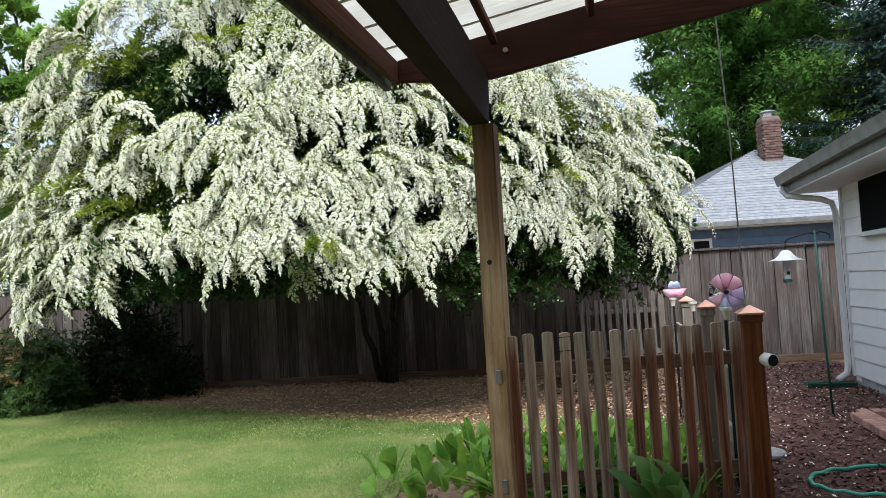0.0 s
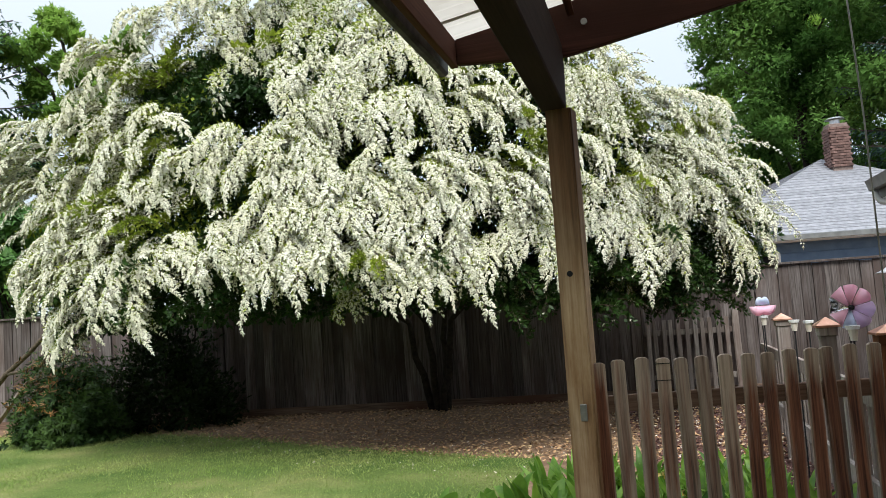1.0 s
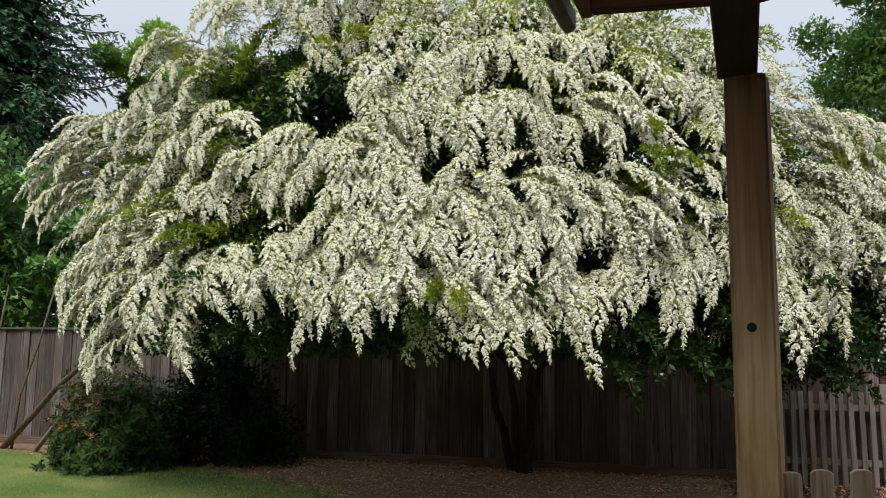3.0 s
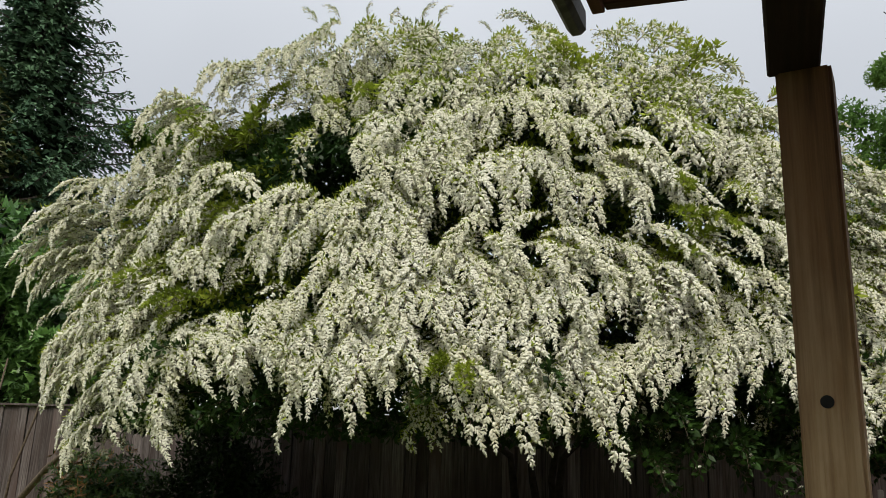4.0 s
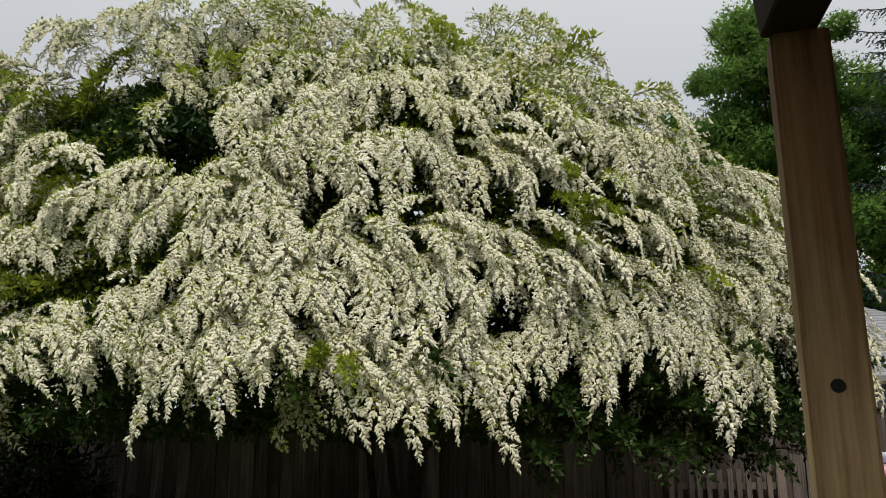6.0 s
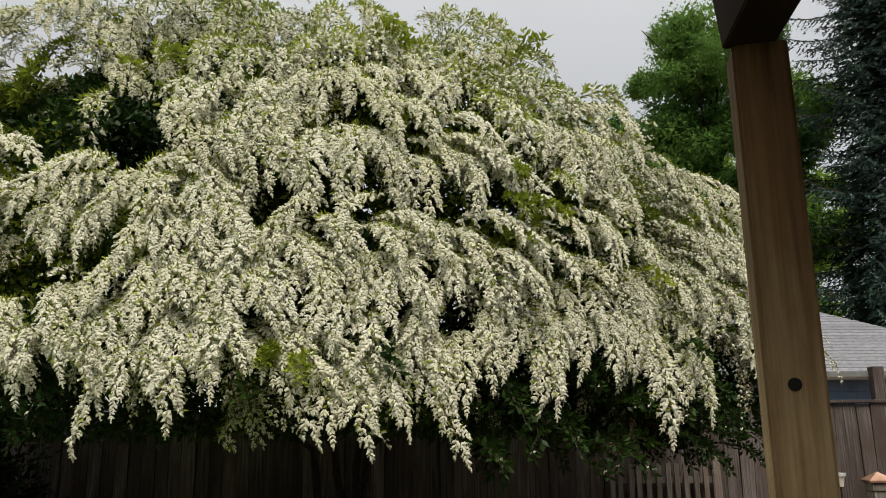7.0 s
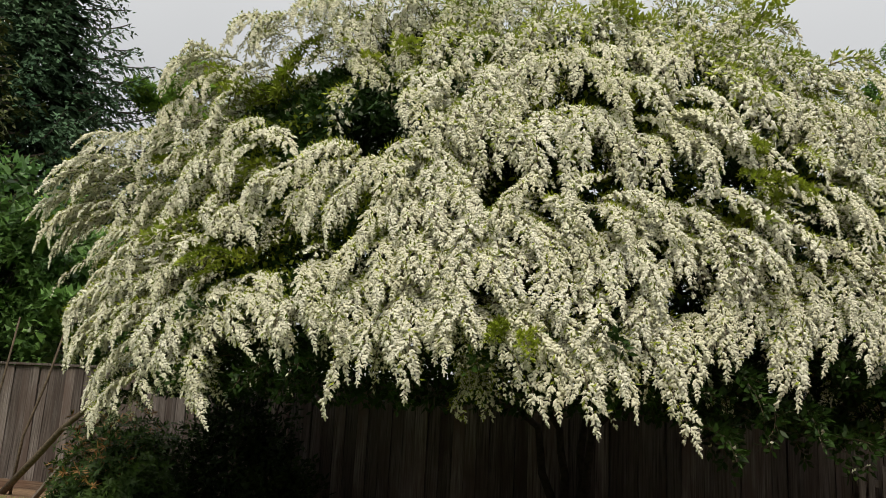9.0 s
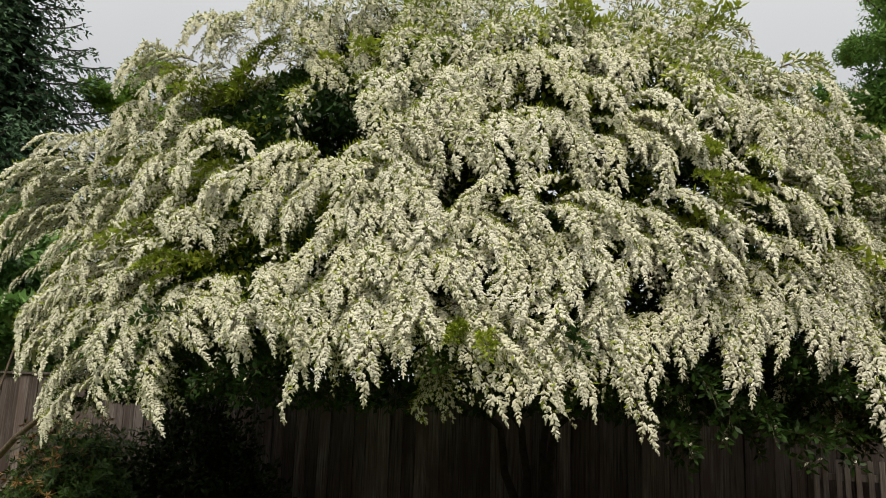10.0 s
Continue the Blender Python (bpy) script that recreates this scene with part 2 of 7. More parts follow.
M_DOME = mottled("clear_scuffed_plastic", [(0.3, (0.33, 0.345, 0.36)), (0.7, (0.52, 0.54, 0.56))], 6, 0.25, bump=0.05)
M_BLACK = mottled("black_inside", [(0.3, (0.006, 0.006, 0.006)), (0.7, (0.015, 0.015, 0.015))], 8, 0.8, bump=0.05)
M_PINK = leafy("pink_film", (0.93, 0.55, 0.68), (0.97, 0.70, 0.80), 0.4, 0.3, 3.0, 0.9, 1.1, 0.5)
M_LILAC = leafy("lilac_film", (0.80, 0.66, 0.88), (0.88, 0.76, 0.94), 0.6, 0.3, 3.0, 0.9, 1.1, 0.5)
M_ICE = leafy("pale_blue_film", (0.62, 0.70, 0.90), (0.76, 0.82, 0.95), 0.5, 0.3, 3.0, 0.9, 1.1, 0.5)
M_STEEL_CAP = mottled("zinc_cap", [(0.3, (0.40, 0.42, 0.43)), (0.7, (0.6, 0.62, 0.63))], 8, 0.35, metal=0.8, bump=0.03)


def glass_mat(name, tint, rough=0.05):
    m, nt, b = nodes_of(name, rough, 0.0, 0.5)
    b.inputs["Base Color"].default_value = (*tint, 1)
    b.inputs["Transmission Weight"].default_value = 1.0
    return m


M_GLASS = glass_mat("clear_plastic", (0.95, 0.97, 0.97), 0.08)
M_PANE, _nt, _b = nodes_of("dark_window_glass", 0.25, 0.0, 0.0)
_b.inputs["Base Color"].default_value = (0.014, 0.015, 0.016, 1)
M_ROOF, _nt, _b = nodes_of("translucent_roof_panel", 0.5, 0.0, 0.2)
_nz = noise_node(_nt, 2.5, 5.0)
_col = ramp_node(_nt, _nz.outputs["Fac"], [(0.35, (0.36, 0.33, 0.275)), (0.65, (0.47, 0.44, 0.385))]).outputs[0]
_nt.links.new(_col, _b.inputs["Base Color"])
_tr = _nt.nodes.new("ShaderNodeBsdfTranslucent")
_nt.links.new(_col, _tr.inputs["Color"])
_mx = _nt.nodes.new("ShaderNodeMixShader")
_mx.inputs["Fac"].default_value = 0.75
_nt.links.new(_b.outputs[0], _mx.inputs[1])
_nt.links.new(_tr.outputs[0], _mx.inputs[2])
_nt.links.new(_mx.outputs[0], _nt.nodes["Material Output"].inputs["Surface"])




def stained_post(name):
    """Bare fir whose dark stain has weathered off towards the foot."""
    m, nt, b = nodes_of(name, 0.8)
    fine = noise_node(nt, 45.0, 5.0, (1, 1, 0.03), 0.6)
    blot = noise_node(nt, 4.0, 5.0, (1, 1, 0.3))
    bare = ramp_node(nt, fine.outputs["Fac"], [(0.32, (0.28, 0.18, 0.095)), (0.5, (0.46, 0.32, 0.18)), (0.7, (0.57, 0.43, 0.27))]).outputs[0]
    worn = ramp_node(nt, noise_node(nt, 6.0, 6.0, (1, 1, 0.25), 0.65).outputs["Fac"], [(0.42, (0, 0, 0)), (0.62, (1, 1, 1))]).outputs[0]
    bare = mix_node(nt, bare, mix_node(nt, bare, (0.62, 0.52, 0.42), 1.0, "MULTIPLY"), worn)
    dark = ramp_node(nt, fine.outputs["Fac"], [(0.32, (0.045, 0.022, 0.010)), (0.5, (0.095, 0.046, 0.020)), (0.7, (0.155, 0.080, 0.037))]).outputs[0]
    co = nt.nodes.new("ShaderNodeTexCoord")
    sp = nt.nodes.new("ShaderNodeSeparateXYZ")
    nt.links.new(co.outputs["Object"], sp.inputs[0])
    mr = nt.nodes.new("ShaderNodeMapRange")
    mr.inputs["From Min"].default_value, mr.inputs["From Max"].default_value = 1.45, 2.4
    nt.links.new(sp.outputs["Z"], mr.inputs["Value"])
    ad = nt.nodes.new("ShaderNodeMath")
    ad.operation, ad.use_clamp = "MULTIPLY_ADD", True
    nt.links.new(blot.outputs["Fac"], ad.inputs[0])
    ad.inputs[1].default_value = 0.9
    sb = nt.nodes.new("ShaderNodeMath")
    sb.operation, sb.inputs[1].default_value = "SUBTRACT", 0.38
    nt.links.new(mr.outputs[0], sb.inputs[0])
    nt.links.new(sb.outputs[0], ad.inputs[2])
    nt.links.new(mix_node(nt, bare, dark, ad.outputs[0]), b.inputs["Base Color"])
    bump_node(nt, fine.outputs["Fac"], b, 0.35, 0.004)
    return m


M_POST = stained_post("weathered_stained_fir")

# ---- builders ----
def mesh_from(name, verts, faces, mats, idx=None, smooth=False):
    me = bpy.data.meshes.new(name)
    me.from_pydata([tuple(v) for v in verts], [], faces)
    for m in mats:
        me.materials.append(m)
    if idx is not None:
        me.polygons.foreach_set("material_index", np.asarray(idx, dtype=np.int32))
    if smooth:
        me.polygons.foreach_set("use_smooth", np.ones(len(me.polygons), dtype=bool))
    me.update()
    return me


def quads_mesh(name, quads, mats, idx=None, normals=None):
    """A mesh of loose pieces. quads: array (n, 4, 3); a piece whose last corner is not a number has three corners.
    normals: which way each corner faces, where the pieces make up one rounded form."""
    quads = np.asarray(quads, dtype=np.float32)
    n = len(quads)
    keep = np.isfinite(quads[:, :, 0])
    sides = keep.sum(1)
    if normals is not None:
        normals = unit(np.asarray(normals, dtype=np.float32))
        face = np.cross(quads[:, 1] - quads[:, 0], quads[:, 2] - quads[:, 0])
        turn = (face * normals[:, :3].mean(1)).sum(1) < 0
        order = np.tile(np.arange(4), (n, 1))
        order[turn & (sides == 4)] = (0, 3, 2, 1)
        order[turn & (sides == 3)] = (0, 2, 1, 3)
        rows = np.arange(n)[:, None]
        quads, normals = quads[rows, order], normals[rows, order]
    co = quads[keep]
    me = bpy.data.meshes.new(name)
    me.vertices.add(len(co))
    me.vertices.foreach_set("co", co.ravel())
    me.loops.add(len(co))
    me.loops.foreach_set("vertex_index", np.arange(len(co), dtype=np.int32))
    me.polygons.add(n)
    me.polygons.foreach_set("loop_start", (np.cumsum(sides) - sides).astype(np.int32))
    for m in mats:
        me.materials.append(m)
    if idx is not None:
        me.polygons.foreach_set("material_index", np.asarray(idx, dtype=np.int32))
    me.update(calc_edges=True)
    if normals is not None:
        me.normals_split_custom_set(normals[keep])
    return me


def part(name, bm, material, parent, label="", smooth=False):
    """Links a bmesh as one mesh object under a thing or a part."""
    me = bpy.data.meshes.new(name)
    bm.to_mesh(me)
    bm.free()
    me.materials.append(material)
    if smooth:
        me.polygons.foreach_set("use_smooth", np.ones(len(me.polygons), dtype=bool))
    ob = new(name, me)
    ob.parent = parent
    return tagged(ob, label)


def part_mesh(name, me, parent, m=None, label=""):
    ob = new(name, me)
    ob.parent = parent
    if m is not None:
        ob.matrix_basis = m
    return tagged(ob, label)


def thing(name, m, label, category, group="", kind=""):
    ob = new(name)
    ob.matrix_basis = m
    ob.empty_display_size = 0.1
    return tagged(ob, label, category, group, kind)


def box(bm, cx, cy, cz, sx, sy, sz, m=None, bevel=0.0):
    """Adds a box by its centre and sizes, with worn edges if wanted."""
    geo = bmesh.ops.create_cube(bm, size=1.0)["verts"]
    bmesh.ops.transform(bm, matrix=Matrix.LocRotScale((cx, cy, cz), None, (sx, sy, sz)), verts=geo)
    if bevel:
        edges = {e for v in geo for e in v.link_edges}
        geo = bmesh.ops.bevel(bm, geom=list(edges), offset=bevel, segments=1, affect="EDGES")["verts"]
    if m is not None:
        bmesh.ops.transform(bm, matrix=m, verts=geo)
    return geo


def rod(bm, a, b, r0, r1=None, seg=8, caps=True):
    """Adds a round bar from a to b."""
    a, b = Vector(a), Vector(b)
    q = (b - a).to_track_quat("Z", "Y").to_matrix().to_4x4()
    return bmesh.ops.create_cone(bm, cap_ends=caps, segments=seg, radius1=r0, radius2=r0 if r1 is None else r1, depth=(b - a).length,
                                 matrix=Matrix.Translation((a + b) / 2) @ q)["verts"]


def tube(bm, pts, radii, seg=7):
    """Adds a bent, tapering round bar through the points."""
    rings = []
    pts = [Vector(p) for p in pts]
    for i, p in enumerate(pts):
        d = (pts[min(i + 1, len(pts) - 1)] - pts[max(i - 1, 0)]).normalized()
        u = d.cross(Vector((0.3, 0.9, 0.1))).normalized()
        v = d.cross(u)
        r = radii[i] if isinstance(radii, (list, tuple)) else radii
        rings.append([bm.verts.new(p + (u * math.cos(k * math.tau / seg) + v * math.sin(k * math.tau / seg)) * r) for k in range(seg)])
    for r0, r1 in zip(rings, rings[1:]):
        for k in range(seg):
            bm.faces.new((r0[k], r0[(k + 1) % seg], r1[(k + 1) % seg], r1[k]))
    bm.faces.new(rings[0][::-1])
    bm.faces.new(rings[-1])


def unit(v):
    return v / np.maximum(np.linalg.norm(v, axis=-1, keepdims=True), 1e-9)


def leaf_quads(pos, axis, normal, length, width):
    """Pointed leaves: base, two sides and tip. All arguments are arrays, one row a leaf."""
    axis = unit(axis)
    side = unit(np.cross(axis, normal))
    up = np.cross(side, axis)
    L, W = np.asarray(length)[:, None], np.asarray(width)[:, None]
    mid = pos + axis * L * 0.45 - up * L * 0.04
    return np.stack([pos, mid + side * W / 2, pos + axis * L, mid - side * W / 2], 1)


def blade_tris(pos, axis, normal, length, width):
    """Narrow three-cornered leaves for far trees, as leaf_quads gives them."""
    axis = unit(axis)
    side = unit(np.cross(axis, normal)) * np.asarray(width)[:, None] / 2
    base = pos + axis * np.asarray(length)[:, None] * 0.1
    return np.stack([base - side, base + side, pos + axis * np.asarray(length)[:, None], np.full_like(pos, np.nan)], 1)


def rand_dirs(rng, n):
    return unit(rng.normal(size=(n, 3)))


# the yard's own directions: house, patio roof and side fence are turned by this much
YAW = -8.8

# ---- ground ----
def lawn_edge(x):
    return float(np.interp(x, [-18, -8.0, -6.0, -5.0, -3.5, -2.0, -0.8, 0.15], [13.0, 12.85, 12.55, 12.1, 11.2, 10.15, 9.45, 8.95]))


def lawn_low(x):
    return float(np.interp(x, [-0.65, -0.48, -0.28, 0.15], [-9.0, 6.1, 7.5, 8.6]))


def build_ground():
    bm = bmesh.new()
    bmesh.ops.create_grid(bm, x_segments=60, y_segments=60, size=400)
    me = bpy.data.meshes.new("ground")
    bm.to_mesh(me)
    bm.free()
    me.materials.append(M_SOIL)
    tagged(new("ground", me), "bare brown soil of the yard and land beyond", "ground", kind="structure")

    # lawn sheet with an uneven edge
    xs = np.concatenate([np.arange(-18, -8, 0.5), np.arange(-8, 0.16, 0.12)])
    rows = 40
    verts, faces = [], []
    for x in xs:
        y0, y1 = lawn_low(x), lawn_edge(x)
        y1 += 0.14 * noise.noise((x * 1.7, 0.3, 0)) + 0.08 * noise.noise((x * 5.0, 3.3, 0))
        for j in range(rows):
            f = j / (rows - 1)
            y = y0 + (y1 - y0) * f ** 0.8
            z = 0.012 + 0.018 * noise.noise((x * 0.8, y * 0.8, 0)) * min(1, (1 - f) * 8) + 0.014 * min(1.0, (1 - f) * 12)
            verts.append((x, y, max(z, 0.006)))
    for i in range(len(xs) - 1):
        for j in range(rows - 1):
            a = i * rows + j
            faces.append((a, a + rows, a + rows + 1, a + 1))
    lawn = new("lawn", mesh_from("lawn", verts, faces, [M_LAWN], smooth=True))
    tagged(lawn, "mown green lawn with pale dry patches", "lawn", kind="structure")

    # red bark bed beside the house
    xs, verts, faces = np.linspace(1.2, 5.6, 40), [], []
    for x in xs:
        for j in range(50):
            y = 5.0 + 8.0 * j / 49
            verts.append((x, y, 0.008 + 0.012 * noise.noise((x * 2, y * 2, 4))))
    for i in range(39):
        for j in range(49):
            a = i * 50 + j
            faces.append((a, a + 50, a + 51, a + 1))
    bed = new("mulch_bed", mesh_from("mulch_bed", verts, faces, [M_MULCH], smooth=True))
    tagged(bed, "red bark mulch bed between fence and house", "mulch", kind="structure")


build_ground()


def scatter_ground():
    rng = np.random.default_rng(11)
    # grass blades
    n = 100000
    x = rng.uniform(-11, 0.1, n)
    y = 5.0 + 8.0 * rng.random(n)
    hi = np.interp(x, [-18, -8.0, -6.0, -5.0, -3.5, -2.0, -0.8, 0.15], [13.0, 12.85, 12.55, 12.1, 11.2, 10.15, 9.45, 8.95]) + 0.15 * rng.normal(size=n)
    lo = np.interp(x, [-0.65, -0.48, -0.28, 0.15], [-9.0, 6.1, 7.5, 8.6])
    ok = (y < hi) & (y > lo)
    x, y = x[ok], y[ok]
    n = len(x)
    pos = np.stack([x, y, np.full(n, 0.012)], 1)
    up = unit(np.stack([rng.normal(0, 0.9, n), rng.normal(0, 0.9, n), np.ones(n)], 1))
    q = leaf_quads(pos, up, rand_dirs(rng, n), rng.uniform(0.025, 0.055, n), rng.uniform(0.005, 0.009, n))
    g = new("grass", quads_mesh("grass", q, [M_GRASS]))
    tagged(g, "short green grass blades of the lawn", "grass", kind="stuff")

    def litter(name, n, xr, yr, size, mat, label, keep=None, z=0.015):
        x, y = rng.uniform(*xr, n), rng.uniform(*yr, n)
        if keep is not None:
            ok = keep(x, y)
            x, y = x[ok], y[ok]
        n = len(x)
        pos = np.stack([x, y, z + 0.015 * rng.random(n)], 1)
        ang = rng.uniform(0, math.tau, n)
        ax = np.stack([np.cos(ang), np.sin(ang), rng.normal(0, 0.3, n)], 1)
        nm = np.stack([rng.normal(0, 0.35, n), rng.normal(0, 0.35, n), np.ones(n)], 1)
        q = leaf_quads(pos, ax, nm, size * rng.uniform(0.6, 1.5, n), size * rng.uniform(0.35, 0.8, n))
        tagged(new(name, quads_mesh(name, q, [mat])), label, "ground litter", kind="stuff")

    edge = lambda x: np.interp(x, [-18, -8.0, -6.0, -5.0, -3.5, -2.0, -0.8, 0.15, 2], [13.0, 12.85, 12.55, 12.1, 11.2, 10.15, 9.45, 8.95, 8.5])
    litter("dry_leaves", 19000, (-8.5, 3.0), (8.4, 13.6), 0.042, M_DRYLEAF, "brown fallen leaves and bark under the tree", lambda x, y: y > edge(x) - 0.2)
    litter("bark_chips", 12000, (-8.5, 3.0), (8.4, 13.6), 0.04, M_LITTER, "brown bark crumbs under the tree", lambda x, y: y > edge(x) - 0.1)
    litter("fallen_petals", 1700, (-6.5, 2.5), (8.0, 12.5), 0.022, M_FALLEN, "pale fallen petals on bark and lawn", lambda x, y: (y > edge(x) - 1.2) & (x < 0.6 + 0.3 * y), z=0.03)
    litter("mulch_chips", 22000, (0.5, 5.5), (5.4, 13.1), 0.045, M_CHIP, "red bark chips beside the house", lambda x, y: x > 1.1)
    litter("pale_chips", 1600, (1.2, 4.6), (5.4, 12.5), 0.03, M_FALLEN, "pale wood chips and petals in the mulch", None, z=0.03)


scatter_ground()


# ---- unseen plain walls added behind and beside the camera to block low sky light ----
def build_walls():
    for name, cx, cy, sx, sy, h, lb in (("wall_south", -5.0, -6.5, 26.0, 0.25, 5.6, "unseen plain grey wall added behind the patio to block low light"), ("wall_west", -17.6, 3.5, 0.25, 20.2, 3.6, "unseen plain wall added beside the lawn to block low light")):
        bm = bmesh.new()
        box(bm, cx, cy, h / 2, sx, sy, h, bevel=0.02)
        me = bpy.data.meshes.new(name)
        bm.to_mesh(me)
        bm.free()
        me.materials.append(M_FENCE)
        tagged(new(name, me), lb, "wall", kind="structure")


build_walls()


# ---- back fence ----
def fence_y(x):
    return 13.2 + (5.0 - x) * 0.05


def board_mesh(name, w, d, h, mat, ear=0.0, seed=0, cup=0.0):
    """An upright board on its foot, with worn edges, a little warped; ear: clipped top corners."""
    rng = random.Random(seed)
    prof = [(-w / 2, 0), (w / 2, 0), (w / 2, h - ear * 0.7), (w / 2 - ear * 0.8, h - 0.002), (0, h), (-w / 2 + ear * 0.8, h - 0.002), (-w / 2, h - ear * 0.7)] if ear else \
        [(-w / 2, 0), (w / 2, 0), (w / 2, h - 0.006 * rng.random()), (-w / 2, h - 0.006 * rng.random())]
    bm = bmesh.new()
    f = bm.faces.new([bm.verts.new((x, -d / 2, z)) for x, z in prof])
    ext = bmesh.ops.extrude_face_region(bm, geom=[f])["geom"]
    bmesh.ops.translate(bm, vec=(0, d, 0), verts=[v for v in ext if isinstance(v, bmesh.types.BMVert)])
    bmesh.ops.recalc_face_normals(bm, faces=bm.faces)
    bmesh.ops.bevel(bm, geom=list(bm.edges), offset=min(0.003, d / 6), segments=1, affect="EDGES")
    for v in bm.verts:
        v.co.x += rng.uniform(-1, 1) * 0.0012 + 0.004 * math.sin(v.co.z * 1.7 + seed)
        v.co.y += cup * (v.co.x / w) ** 2
    me = bpy.data.meshes.new(name)
    bm.to_mesh(me)
    bm.free()
    me.materials.append(mat)
    return me


def build_back_fence():
    ang = math.degrees(math.atan(-0.05))
    fence = thing("back_fence", pose(0, fence_y(0), 0, 0, 0, ang), "tall weathered grey cedar board fence along the yard", "fence")
    meshes = [board_mesh("board", 0.160, 0.02, 1.74, M_FENCE, 0.0, s, 0.004) for s in range(6)]
    rng = random.Random(5)
    x = -17.0
    for k in range(167):
        part_mesh("board", rng.choice(meshes), fence, pose(x, rng.uniform(-0.006, 0.004), 0.09 + rng.uniform(-0.012, 0.012), rng.uniform(-0.4, 0.4), rng.uniform(-0.5, 0.5), 180 if rng.random() < 0.5 else 0))
        x += 0.165
    for zz, hh in ((0.35, 0.09), (1.5, 0.09)):
        bm = bmesh.new()
        box(bm, -3.2, 0.035, zz, 27.6, 0.04, hh, bevel=0.003)
        part("rail", bm, M_FENCE, fence)
    # one plain sheet added behind the boards so no light comes through the gaps
    bm = bmesh.new()
    box(bm, -3.2, 0.062, 0.95, 27.6, 0.012, 1.7)
    part("back_layer", bm, M_FENCE, fence, "added plain sheet that stops light through the board gaps")
    bm = bmesh.new()
    box(bm, -3.2, 0.0, 1.845, 27.6, 0.11, 0.035, bevel=0.004)
    part("cap_board", bm, M_FENCE, fence)
    bm = bmesh.new()
    box(bm, -3.2, -0.022, 0.065, 27.6, 0.02, 0.13, bevel=0.003)
    part("kick_board", bm, M_PICKETX, fence, "red-brown kick board along the ground")
    for k in range(12):
        bm = bmesh.new()
        box(bm, -16 + k * 2.4, 0.10, 0.9, 0.09, 0.09, 1.8, bevel=0.004)
        part("post", bm, M_FENCE, fence)


build_back_fence()


def build_leaning_panel():
    p = thing("old_fence", pose(2.48, fence_y(2.48) - 0.2, 0.0, -4, 0, -3), "old grey picket panel leaning on the back fence", "fence panel")
    me = board_mesh("picket", 0.06, 0.018, 1.12, M_PICKET_G, 0.012, 31)
    for k in range(12):
        part_mesh("picket", me, p, pose(-0.70 + k * 0.112, 0, 0.02, 0, random.Random(k).uniform(-1, 1), 0))
    for zz in (0.3, 0.95):
        bm = bmesh.new()
        box(bm, -0.08, 0.03, zz, 1.32, 0.03, 0.08, bevel=0.003)
        part("rail", bm, M_PICKET_G, p)
    bm = bmesh.new()
    box(bm, 0.56, 0.02, 0.62, 0.085, 0.07, 1.24, bevel=0.004)
    part("post", bm, M_PICKET_G, p)


build_leaning_panel()


# ---- patio roof on its post ----
POST = Vector((0.3276, 5.371, 0))


def build_post():
    post = thing("patio_post", pose(POST.x, POST.y, 0, 0, 0, -16), "square wooden patio post, bare below and dark-stained above", "post")
    w = 0.135
    bm = bmesh.new()
    box(bm, 0, 0, 1.24, w, w, 2.48)
    up = [e for e in bm.edges if abs(e.verts[0].co.z - e.verts[1].co.z) > 0.1]
    bmesh.ops.bevel(bm, geom=up, offset=0.008, segments=2, affect="EDGES")
    part("shaft", bm, M_POST, post)
    bm = bmesh.new()
    rod(bm, (-0.004, -w / 2 - 0.0015, 1.622), (-0.004, -w / 2 + 0.004, 1.622), 0.0155, seg=20)
    part("bolt_hole", bm, M_BLACK, post, "dark drilled hole")
    for zz in (0.92, 0.26):
        bm = bmesh.new()
        box(bm, 0.012, -w / 2 - 0.006, zz, 0.035, 0.012, 0.085, bevel=0.004)
        part("bracket", bm, M_STEEL, post, "small grey metal bracket")


build_post()

SLOPE = math.degrees(math.atan(0.172))


